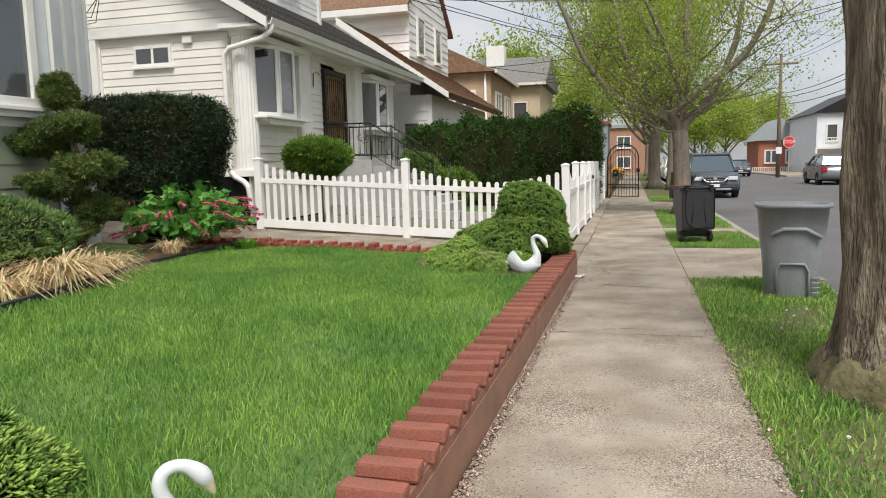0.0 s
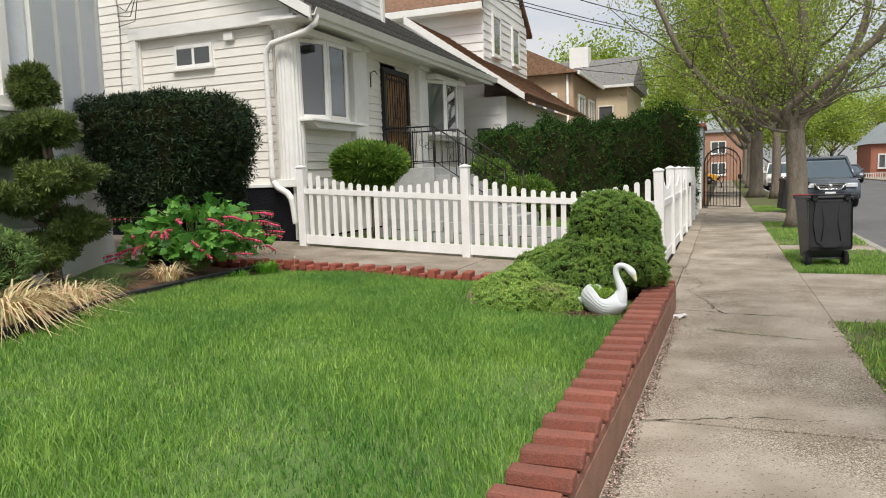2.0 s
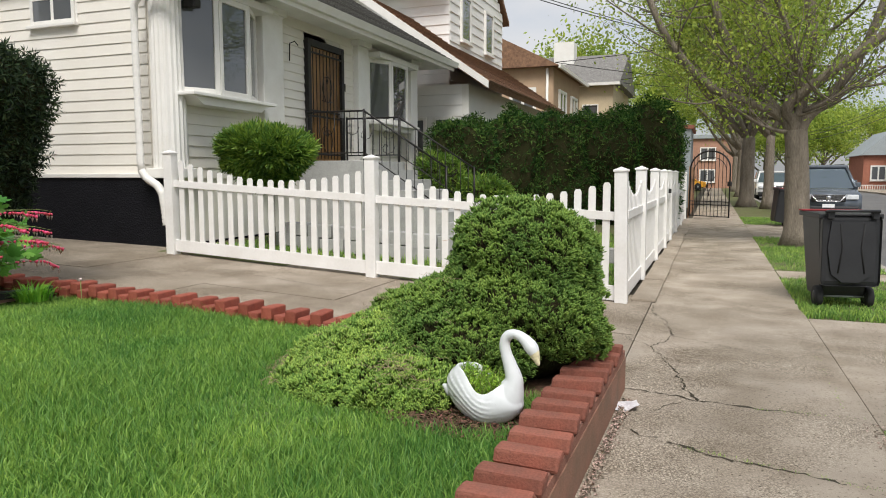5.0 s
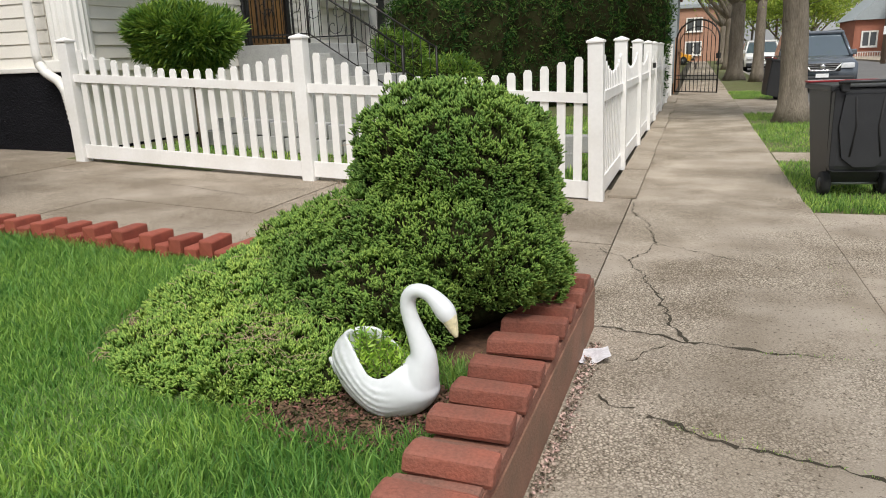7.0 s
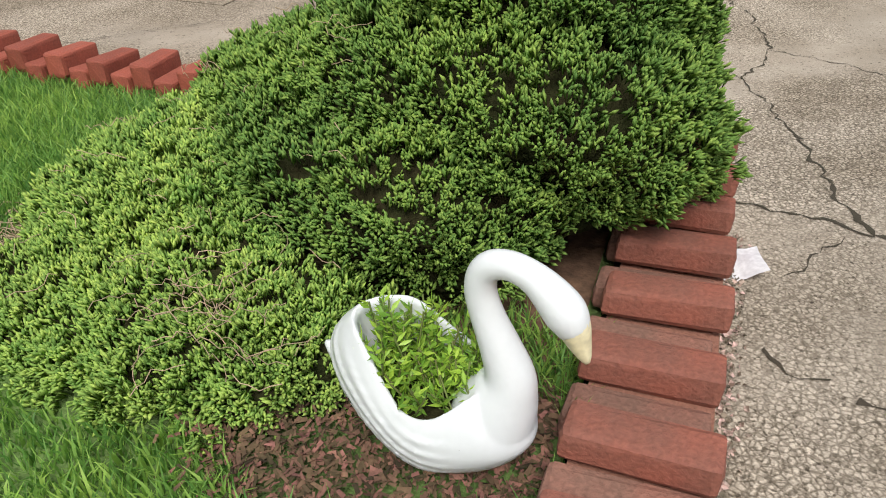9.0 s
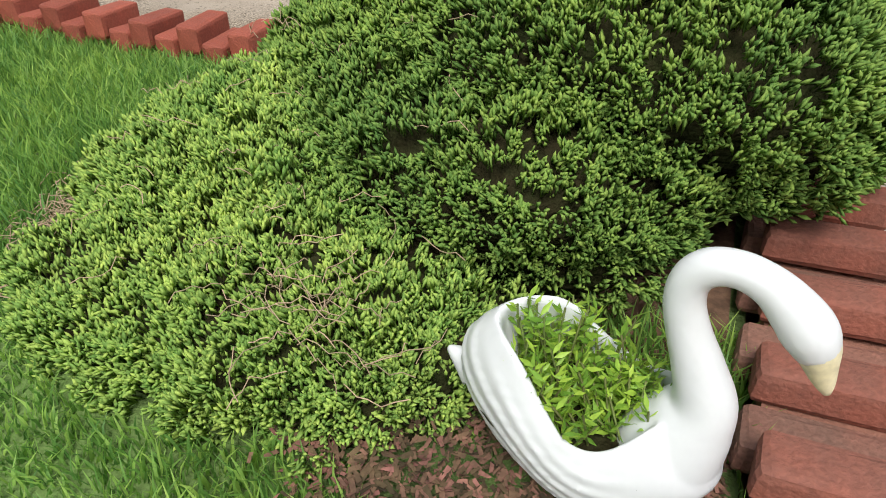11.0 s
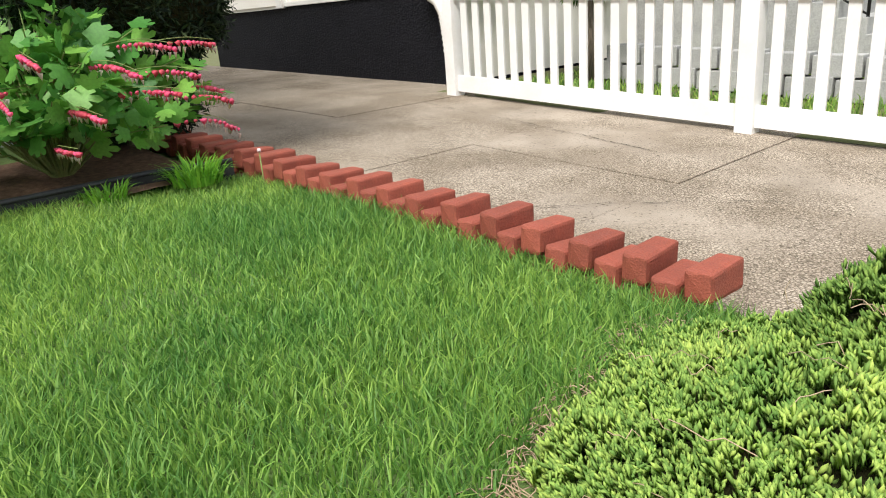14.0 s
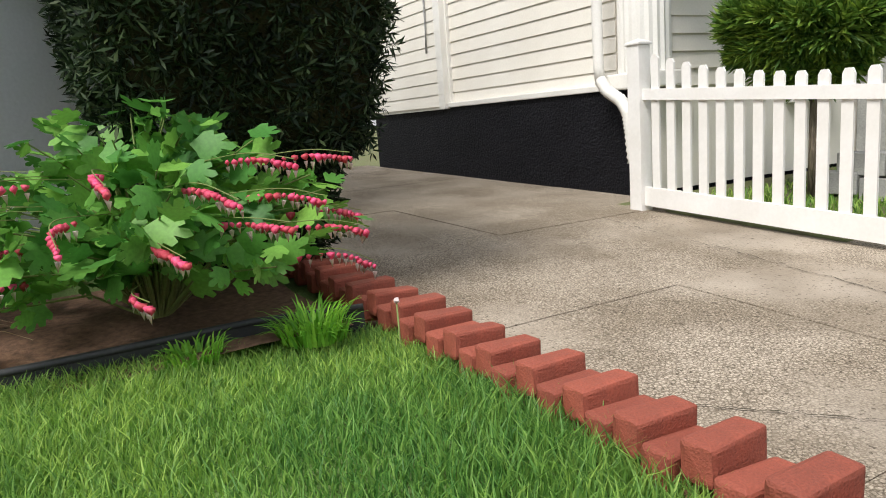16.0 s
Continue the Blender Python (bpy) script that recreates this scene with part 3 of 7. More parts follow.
ground = part("ground", grid_sheet("ground", -400, 400, -200, 700, 8, 8, lambda x, y: -0.32, M["soil"]), None, None)
tagged(ground, "bare earth under street and gardens", "ground", kind="structure")
road = part("road", box(3.0, 12.75, -30, 160, -0.31, -0.13), M["asphalt"], None)
tagged(road, "worn grey asphalt street", "road", kind="structure")
side_road = part("road", box(12.75, 60, 52, 60, -0.31, -0.134), M["asphalt"], None)
tagged(side_road, "worn grey asphalt side street", "road", kind="structure")
kerb = thing("kerb", "worn pale concrete kerb along the street", "kerb", kind="structure")
k0 = part("kerb_stone", box(KERB_X, 3.0, 0, 2.97, -0.30, 0.0, 0.012), M["kerb"], kerb)
k0.location.y = -6
for i in range(1, 32):
    if i in (4, 5):
        again(k0, 0, -6 + 3 * i, -0.075)
    else:
        again(k0, 0, -6 + 3 * i, 0)
far_kerb = part("kerb", box(12.6, 12.75, -30, 52, -0.30, 0.0, 0.01), M["kerb"], None)
tagged(far_kerb, "pale concrete kerb across the street", "kerb", kind="structure")
far_pave = part("pavement", box(12.75, 15.0, -30, 52, -0.3, -0.004), M["pave"], None)
tagged(far_pave, "pale concrete pavement across the street", "pavement", kind="structure")
far_pave2 = part("pavement", box(12.75, 40.0, 60, 160, -0.3, -0.006), M["pave"], None)
tagged(far_pave2, "pale concrete pavement beyond the side street", "pavement", kind="structure")

verge = part("verge", grid_sheet("verge", PAVE_X1 + 0.004, KERB_X, -6, 120, 4, 120, lambda x, y: -0.03 if 7.9 < y < 11.1 else -0.012 + 0.012 * math.sin(y * 3.1) * math.sin(x * 5), M["soil"]), None)
tagged(verge, "strip of earth and patchy grass beside the kerb", "verge", kind="structure")
yard = part("yard", grid_sheet("yard", -6.3, -0.25, FENCE_Y + 0.05, 30, 8, 12, lambda x, y: zd(x) + 0.02 * min(y - 11.2, 1), M["soil"]), None)
tagged(yard, "front garden soil behind the white fence", "yard", kind="structure")
lawn = part("lawn", grid_sheet("lawn", -7.2, -0.10, -6, 8.46, 24, 96, lambda x, y: (zl(x, y) + 0.012 * math.sin(x * 4 + y * 2)) if y < row_y(x) - 0.06 else zd(x) - 0.06, M["lawn_soil"]), None)
tagged(lawn, "lawn soil sloping up to the house", "lawn", kind="structure")

# ---- houses: shared pieces ----
def clapboards(parent, name, x0, x1, z0, z1, step, material, holes=(), proud=0.014):
    """Lapped boards on a wall in the parent's x, z plane that faces its -y; holes: (x0, x1, z0, z1)."""
    me = {}
    n = int(round((z1 - z0) / step))
    for i in range(n):
        za, zb = z0 + i * step, min(z0 + (i + 1) * step, z1)
        cuts = [(x0, x1)]
        for hx0, hx1, hz0, hz1 in holes:
            if zb > hz0 + 0.01 and za < hz1 - 0.01:
                nc = []
                for a, b in cuts:
                    if hx1 <= a or hx0 >= b:
                        nc.append((a, b))
                    else:
                        nc += [(a, hx0)] if hx0 > a else []
                        nc += [(hx1, b)] if hx1 < b else []
                cuts = nc
        for a, b in cuts:
            key = (round(b - a, 3), round(zb - za, 3))
            if key not in me:
                L, H = b - a, zb - za
                o = part(name, prism([(-proud, 0.008), (-0.003, 0.016), (0.0, 0.0), (0.0, H), (-0.003, H)], 0, L), material, parent)
                o.data.transform(Matrix(((0, 1, 0, 0), (1, 0, 0, 0), (0, 0, 1, 0), (0, 0, 0, 1))))
                o.data.flip_normals()
                o.location = (a, 0, za)
                me[key] = o
            else:
                again(me[key], a, 0, za)


def sash(parent, x0, x1, z0, z1, y=0.0, w=0.06, d=0.09, panes=1, name="window", blind=False, material=None):
    """A framed window in the parent's x, z plane facing -y."""
    t = material or M["trim"]
    f = part(name, box(x0, x0 + w, y - d, y + 0.02, z0, z1, 0.006), t, parent)
    bm = box(x1 - w, x1, y - d, y + 0.02, z0, z1, 0.006)
    box(x0 + w, x1 - w, y - d, y + 0.02, z1 - w, z1, 0.006, bm)
    box(x0 + w, x1 - w, y - d, y + 0.02, z0, z0 + w, 0.006, bm)
    step = (x1 - x0 - w) / panes
    for i in range(1, panes):
        box(x0 + i * step, x0 + i * step + w, y - d + 0.01, y + 0.02, z0 + w, z1 - w, 0.005, bm)
    part("window_frame", bm, t, f)
    part("window_sill", box(x0 - 0.04, x1 + 0.04, y - d - 0.05, y, z0 - 0.05, z0 - 0.002, 0.008), t, f)
    for i in range(panes):
        a = x0 + w + i * step
        g = part("pane", box(a, a + step - w, y - 0.035, y - 0.028, z0 + w, z1 - w), M["glass"], f)
        if blind:
            part("blind", box(a + 0.01, a + step - w - 0.01, y - 0.012, y - 0.006, z0 + w + (z1 - z0) * 0.25, z1 - w), M["blind"], f)
    return f


def shingles(parent, x0, x1, z0, z1, y0, y1, rows, material, thick=0.03):
    """A roof slope from the eave (x0, z0) up to (x1, z1) between y0 and y1, in overlapping courses."""
    L = math.hypot(x1 - x0, z1 - z0)
    a = math.atan2(z1 - z0, x1 - x0)
    s = L / rows
    me = None
    for i in range(rows):
        px, pz = x0 + (x1 - x0) * i / rows, z0 + (z1 - z0) * i / rows
        if me is None:
            me = part("shingle_course", prism([(-0.02, 0.03), (s * 1.15, 0.03), (s * 1.15, 0.0), (-0.02, -0.040)], y0, y1), material, parent)
            me.matrix_basis = pose(px, 0, pz, 0, -math.degrees(a), 0)
        else:
            again(me, px, 0, pz, 0, -math.degrees(a), 0)


# ---- cream house with the front bays ----
house = thing("house", "cream clapboard house with white trim and bay windows", "house")
HX, HY = -6.4, 11.68
part("foundation", box(-12.0, HX - 0.06, HY + 0.02, 20.4, 0.0, 1.30), M["black_stucco"], house, "black painted stucco foundation")
part("wall", box(-12.0, HX, HY + 0.14, 20.3, 1.27, 4.2), M["siding"], house)
gable = part("gable_wall", prism([(-12.6, 4.2), (-5.95, 4.2), (-10.9, 7.25), (-12.6, 7.25)], HY - 0.02, 20.3), M["siding"], house)
side = part("side_wall", box(-9.75, -6.75, HY + 0.10, HY + 0.13, 1.29, 4.12), M["siding"], house)
wall_side = part("wall_face", box(-9.75, HX, HY + 0.07, HY + 0.1, 1.27, 1.30), M["trim"], house)
# recessed panel with its boards
panel = part("siding_panel", box(-9.70, -6.8, HY + 0.085, HY + 0.10, 1.30, 4.1), M["siding"], house)
panel_e = part("siding_field", box(-9.74, -9.70, HY + 0.03, HY + 0.09, 1.3, 4.1), M["trim"], house)
clap = part("side_boards", box(-9.7, -9.69, HY + 0.08, HY + 0.085, 1.3, 1.31), M["siding"], house)
clap.data.transform(Matrix.Translation((9.695, -(HY + 0.082), -1.305)))
clap.location = (0, HY + 0.084, 0)
clapboards(clap, "siding_board", -9.70, -6.78, 1.31, 4.10, 0.155, M["siding"], holes=((-8.95, -8.02, 3.5, 3.95),), proud=0.016)
upper = part("upper_boards", box(-0.01, 0.01, 0, 0.005, 0, 0.01), M["siding"], house)
upper.location = (-9.0, HY - 0.022, 4.35)
for i in range(18):
    za = i * 0.155
    right = -5.98 - (4.36 + za - 4.2) / 3.05 * 4.95 + 9.0 - 0.12
    b = part("siding_board", prism([(-0.016, 0), (0, 0), (0, 0.155), (-0.003, 0.155)], -3.4, right), M["siding"], upper)
    b.data.transform(Matrix(((0, 1, 0, 0), (1, 0, 0, 0), (0, 0, 1, 0), (0, 0, 0, 1))))
    b.data.flip_normals()
    b.location.z = za
left_b = part("left_boards", box(-0.01, 0.01, 0, 0.005, 0, 0.01), M["siding"], house)
left_b.location = (0, HY - 0.03, 1.3)
part("corner_wall", box(-12.2, -9.75, HY - 0.025, HY + 0.2, 1.27, 4.3), M["siding"], house)
clapboards(left_b, "siding_board", -12.2, -9.88, 0.0, 3.05, 0.155, M["siding"])
part("corner_trim", box(-9.88, -9.73, HY - 0.05, HY + 0.09, 1.27, 4.12, 0.008), M["trim"], house)
part("beam", box(-9.9, -6.3, HY - 0.06, HY + 0.16, 4.11, 4.32, 0.012), M["trim"], house)
part("water_table", box(-12.2, HX + 0.02, HY - 0.01, HY + 0.13, 1.285, 1.345, 0.01), M["trim"], house)
small = part("small_window_base", box(-8.95, -8.02, HY + 0.07, HY + 0.10, 3.5, 3.95), M["trim"], house)
sash(small, -8.92, -8.05, 3.52, 3.93, HY + 0.085, 0.06, 0.045, 2)
part("vent_box", box(-7.75, -7.55, HY - 0.0, HY + 0.09, 3.92, 4.06, 0.01), M["trim"], house)
# fluted corner column
col = part("corner_column", box(-6.80, -6.22, HY - 0.10, HY + 0.42, 1.28, 1.42, 0.015), M["trim"], house)
shaft = bmesh.new()
sides = 40
ringz = [1.42, 1.46, 2.8, 4.0]
rings = []
for zc in ringz:
    ring = []
    for k in range(sides):
        a = 2 * math.pi * k / sides
        r = 0.235 - 0.015 * (zc - 1.42) / 2.6 - (0.012 if k % 2 else 0)
        ring.append(shaft.verts.new((-6.51 + r * math.cos(a), HY + 0.16 + r * math.sin(a), zc)))
    rings.append(ring)
for a, b in zip(rings, rings[1:]):
    for k in range(sides):
        shaft.faces.new((a[k], a[(k + 1) % sides], b[(k + 1) % sides], b[k]))
part("shaft", shaft, M["trim"], col)
cap = lathe([(0.23, 3.98), (0.26, 4.0), (0.26, 4.03), (0.30, 4.09), (0.31, 4.12)], 28)
cap_o = part("capital", cap, M["trim"], col)
cap_o.location = (-6.51, HY + 0.16, 0)
part("abacus", box(-6.86, -6.16, HY - 0.16, HY + 0.5, 4.115, 4.2, 0.015), M["trim"], col)

# front: boards, pilasters, bays, door. Local frame: x runs along the street, -y points to it.
front = part("front_wall", box(0, 8.6, 0.0, 0.04, -0.9, 2.95), M["siding"], house)
front.matrix_basis = pose(HX, HY, 1.25, 0, 0, 90)
clapboards(front, "siding_board", 0.3, 8.5, 0.02, 2.9, 0.155, M["siding"], holes=((0.12, 2.0, 1.15, 2.6), (3.5, 4.85, -1, 2.55), (5.95, 8.0, 1.15, 2.6)), proud=0.024)
for a, b in ((1.97, 2.75), (5.28, 5.95), (7.99, 8.6)):
    p = part("pilaster", box(a + 0.1, b - 0.1, -0.14, 0.0, -0.2, 2.95, 0.02), M["trim"], front)
    part("base", box(a + 0.05, b - 0.05, -0.17, 0.0, -0.2, 0.0, 0.015), M["trim"], p)
    part("capital", box(a + 0.03, b - 0.03, -0.19, 0.0, 2.72, 2.9, 0.02), M["trim"], p)


def bay(a, b, z0, z1):
    """A bay with two canted lights and a wide middle one."""
    o = part("bay_window", prism([(0.25, z0 - 0.16), (b - a - 0.25, z0 - 0.16), (b - a, z0 - 0.02), (0, z0 - 0.02)], -0.30, 0.0), M["trim"], front)
    o.location.x = a
    part("window_sill", box(-0.05, b - a + 0.05, -0.38, 0.0, z0 - 0.05, z0, 0.012), M["trim"], o)
    part("head", box(-0.04, b - a + 0.04, -0.36, 0.0, z1, z1 + 0.12, 0.012), M["trim"], o)
    part("reveal", box(0.05, b - a - 0.05, -0.004, 0.0, z0, z1), M["blind"], o)
    c = 0.58
    for px, w, rz in ((0.0, math.hypot(c, 0.30), -math.degrees(math.atan2(0.30, c))), (c, b - a - 2 * c, 0), (b - a - c, math.hypot(c, 0.30), math.degrees(math.atan2(0.30, c)))):
        y = -0.02 if px == 0 else -0.32
        s = part("window_light", box(0.0, 0.07, -0.03, 0.04, z0, z1, 0.006), M["trim"], o)
        s.matrix_basis = pose(px, y, 0, 0, 0, rz)
        fr = box(w - 0.07, w, -0.03, 0.04, z0, z1, 0.006)
        box(0.07, w - 0.07, -0.03, 0.04, z1 - 0.08, z1, 0.006, fr)
        box(0.07, w - 0.07, -0.03, 0.04, z0, z0 + 0.08, 0.006, fr)
        part("window_frame", fr, M["trim"], s)
        part("pane", box(0.07, w - 0.07, 0.0, 0.006, z0 + 0.08, z1 - 0.08), M["glass"], s)


bay(0.14, 2.0, 1.22, 2.62)
bay(5.98, 8.0, 1.22, 2.56)
door = part("door", box(3.6, 4.75, -0.05, 0.02, 0.35, 2.42), M["wood_door"], front, "varnished brown door behind a black iron grille")
part("door_frame", box(3.5, 3.61, -0.1, 0.0, 0.3, 2.55, 0.01), M["iron"], door)
df = box(4.74, 4.85, -0.1, 0.0, 0.3, 2.55, 0.01)
box(3.61, 4.74, -0.1, 0.0, 2.42, 2.55, 0.01, df)
part("door_frame", df, M["iron"], door)
gr = bmesh.new()
for i in range(9):
    x = 3.68 + i * 0.125
    tube([(x, -0.085, 0.38), (x, -0.085, 2.4)], 0.009, 6, gr)
for z in (0.45, 1.15, 1.25, 2.3):
    box(3.61, 4.74, -0.095, -0.075, z, z + 0.03, 0, gr)
for zc in (0.8, 1.8):
    for sx in (-1, 1):
        tube([(4.18 + sx * 0.05 * k * math.cos(k * 0.9), -0.09, zc + 0.05 * k * math.sin(k * 0.9) * 1.4) for k in range(7)], 0.008, 5, gr)
part("grille", gr, M["iron"], door)
part("handle", box(4.66, 4.70, -0.15, -0.05, 1.2, 1.34, 0.008), M["steel"], door)
wl_ = part("wall_lamp", tube([(3.0, -0.03, 2.06), (3.0, -0.04, 2.36), (3.05, -0.11, 2.40), (3.09, -0.15, 2.33)], 0.011, 6), M["iron"], front, "black scrolled wall lantern bracket")
part("house_number", box(4.98, 5.02, -0.03, -0.015, 1.75, 1.9), M["iron"], front)
# roof
part("soffit", box(-6.75, -5.75, HY - 0.3, 21.4, 4.08, 4.12), M["trim"], house)
part("fascia", box(-5.80, -5.74, HY - 0.3, 21.4, 4.0, 4.22, 0.008), M["trim"], house)
gut = part("gutter", prism([(-5.74, 4.08), (-5.66, 4.08), (-5.60, 4.2), (-5.62, 4.2), (-5.67, 4.1), (-5.74, 4.1)], HY - 0.3, 21.4), M["trim"], house)
part("roof_deck", prism([(-5.74, 4.14), (-10.9, 7.31), (-10.9, 7.17), (-5.8, 4.04)], HY - 0.32, 21.4), M["shingle"], house)
roof = part("roof", prism([(-10.9, 7.34), (-16.0, 4.2), (-16.0, 4.06), (-10.9, 7.2)], HY - 0.32, 21.4), M["shingle"], house)
shingles(roof, -5.70, -10.9, 4.20, 7.37, HY - 0.34, 21.42, 34, M["shingle"])
part("rake_board", prism([(-5.70, 4.02), (-5.70, 4.20), (-10.9, 7.37), (-10.9, 7.12)], HY - 0.38, HY - 0.335), M["trim"], house)
part("dormer", box(-10.2, -7.7, 14.2, 18.1, 5.2, 7.6), M["siding_white"], house)
part("dormer_roof", prism([(-7.4, 7.45), (-7.4, 7.55), (-10.6, 8.4), (-10.6, 8.3)], 13.9, 18.4), M["shingle"], house)
dormer_trim = part("dormer_trim", box(-7.7, -7.62, 17.98, 18.12, 5.35, 7.5, 0.01), M["trim"], house)
dw = part("dormer_front", box(0, 3.9, 0, 0.01, 0, 2.2), M["siding_white"], house)
dw.matrix_basis = pose(-7.69, 14.2, 5.3, 0, 0, 90)
clapboards(dw, "siding_board", 0.0, 3.8, 0, 2.2, 0.155, M["siding_white"])
sash(dw, 1.3, 2.5, 0.6, 1.8, -0.02)
# drain pipe from the gutter down to the ground
pipe = part("downpipe", tube([(-5.68, HY - 0.2, 4.1), (-5.70, HY - 0.2, 3.98), (-5.9, HY - 0.2, 3.86), (-6.6, HY - 0.2, 3.72), (-6.72, HY - 0.19, 3.6), (-6.74, HY - 0.18, 3.3), (-6.74, HY - 0.18, 1.5), (-6.72, HY - 0.18, 1.36)], 0.05, 10), M["trim"], house, "white metal drain pipe")
flex = [(-6.72, HY - 0.18, 1.38), (-6.62, HY - 0.2, 1.28), (-6.42, HY - 0.22, 1.18), (-6.33, HY - 0.24, 1.08), (-6.30, HY - 0.24, 0.9), (-6.27, HY - 0.24, 0.62)]
fp, fr_ = [], []
for i in range(len(flex) - 1):
    for k in range(10):
        u = k / 10
        fp.append(tuple(flex[i][j] * (1 - u) + flex[i + 1][j] * u for j in range(3)))
        fr_.append(0.058 if k % 2 else 0.046)
part("flexible_pipe", tube(fp, fr_, 12), M["trim"], pipe, "ribbed white plastic drain hose")
wire = part("cable", tube([(-10.1 + 0.03 * math.sin(k), HY - 0.06, 2.0 + 0.3 * k) for k in range(12)], 0.012, 5), M["steel"], house)
for k in range(3):
    part("cable", tube([(-10.1, HY - 0.06, 4.8 - 0.2 * k), (-9.7 + 0.1 * k, HY - 0.25, 4.6 - 0.1 * k), (-9.0, HY - 0.5, 5.0 + 0.2 * k), (-7.0, HY - 2.5, 6.4)], 0.008, 5), M["iron"], house)
part("floodlight", box(-6.28, -6.10, HY + 0.25, HY + 0.4, 3.62, 3.74, 0.02), M["iron"], house)

# stoop
stoop = thing("stoop", "grey concrete front steps with a landing", "steps")
part("landing", box(-6.38, -5.1, 14.95, 16.75, 0.2, 1.58, 0.01), M["block"], stoop)
st = None
for i in range(6):
    if st is None:
        st = part("step", box(0, 0.32, 15.05, 16.65, -1.4, 0, 0.01), M["block"], stoop)
        st.location = (-5.1, 0, 1.42)
    else:
        again(st, -5.1 + 0.3 * i, 0, 1.42 - 0.18 * i)
for y in (15.1, 16.6):
    rail = thing("hand_rail", "black wrought iron stair railing with scrolls", "railing", group="stoop railings")
    top = [(-6.3, y, 2.45), (-5.15, y, 2.45), (-3.6, y, 1.45)]
    part("top_rail", tube(top, 0.018, 6), M["iron"], rail)
    part("bottom_rail", tube([(-6.3, y, 1.72), (-5.15, y, 1.72), (-3.6, y, 0.72)], 0.012, 6), M["iron"], rail)
    for x in (-6.3, -5.15, -3.6):
        zt = 2.45 if x < -5.1 else 1.45
        part("post", tube([(x, y, zt - 1.0 + (0 if x < -5.1 else 0.05)), (x, y, zt + 0.03)], 0.02, 6), M["iron"], rail)
    bal = None
    for i in range(17):
        x = -6.2 + i * 0.155
        zt = 2.45 if x < -5.15 else 2.45 - (x + 5.15) * 0.645
        if bal is None:
            bal = part("baluster", tube([(0, 0, -0.73), (0, 0, 0)], 0.007, 5), M["iron"], rail)
            bal.location = (x, y, zt)
        else:
            again(bal, x, y, zt)
    for k, x in enumerate((-5.9, -5.4, -4.7, -4.1)):
        zt = 2.15 if x < -5.15 else 2.1 - (x + 5.15) * 0.645
        part("scroll", tube([(x + 0.02 * j * math.cos(j * 0.8), y - 0.01, zt + 0.02 * j * math.sin(j * 0.8)) for j in range(9)], 0.006, 5), M["iron"], rail)

# ---- neighbour's house beside the lawn ----
near = thing("house", "grey panelled house with green lower siding and large windows", "house")
bayp = [(-5.75, -6.0), (-5.75, 6.15), (-6.95, 8.15), (-13.0, 8.15), (-13.0, -6.0)]


def storey(name, pts, z0, z1, material, parent, grow=0.0):
    bm = bmesh.new()
    a = [bm.verts.new((x, y, z0)) for x, y in pts]
    b = [bm.verts.new((x, y, z1)) for x, y in pts]
    n = len(pts)
    bm.faces.new(a)
    bm.faces.new(b[::-1])
    for i in range(n):
        bm.faces.new((a[i], b[i], b[(i + 1) % n], a[(i + 1) % n]))
    bmesh.ops.recalc_face_normals(bm, faces=bm.faces[:])
    return part(name, bm, material, parent)


storey("foundation", bayp, 0.0, 1.0, M["stucco"], near)
storey("lower_wall", [(-5.78, -6.0), (-5.78, 6.14), (-6.93, 8.0), (-13.0, 8.1), (-13.0, -6.0)], 1.0, 2.06, M["green_siding"], near)
storey("upper_wall", bayp, 2.06, 6.2, M["grey_panel"], near)
storey("sill_course", [(-5.66, -6.0), (-5.66, 6.2), (-6.9, 8.26), (-13.0, 8.26), (-13.0, -6.0)], 2.04, 2.13, M["trim"], near)
nf = part("street_wall", box(0, 12.0, 0, 0.02, -0.2, 4.0), M["grey_panel"], near)
nf.matrix_basis = pose(-5.76, -5.85, 2.14, 0, 0, 90)
for a in (0.5, 2.9, 5.3, 7.7, 10.0):
    sash(nf, a + 0.1, a + 1.75, 0.02, 2.2, -0.02, 0.1, 0.08, 1)
lowf = part("lower_boards", box(0, 0.02, 0, 0.01, 0, 0.01), M["green_siding"], near)
lowf.matrix_basis = pose(-5.775, -5.9, 1.0, 0, 0, 90)
clapboards(lowf, "siding_board", 0, 12.0, 0, 1.04, 0.26, M["green_siding"])
cant = part("canted_wall", box(0, 2.3, 0, 0.02, -1.85, 4.0), M["grey_panel"], near)
cant.matrix_basis = pose(-5.76, 6.17, 2.14, 0, 0, 90 + math.degrees(math.atan2(1.2, 2.0)))
for a in (0.02, 0.75, 1.5, 2.2):
    part("batten", box(a, a + 0.09, -0.045, 0.0, 0, 3.9, 0.006), M["trim"], cant)
for z in (0.0, 2.2):
    part("cross_batten", box(0.11, 2.2, -0.03, 0.0, z, z + 0.1, 0.006), M["trim"], cant)

# ---- houses further along the street ----
h3 = thing("house", "white clapboard house with a brown shingle roof", "house")
part("wall", box(-13, -5.55, 22.0, 31.0, 0.0, 3.75), M["siding_white"], h3)
sb = part("side_boards", box(0, 0.01, 0, 0.01, 0, 0.01), M["siding_white"], h3)
sb.location = (0, 21.99, 0.3)
clapboards(sb, "siding_board", -12, -5.7, 0, 3.45, 0.29, M["siding_white"], proud=0.03)
part("corner_board", box(-5.72, -5.53, 21.95, 22.1, 0.2, 3.75, 0.01), M["trim"], h3)
sash(sb, -7.6, -6.75, 0.9, 2.6, -0.02, 0.08, 0.06, 1, blind=True)
sash(sb, -6.55, -5.95, 0.9, 2.6, -0.02, 0.08, 0.06, 1, blind=True)
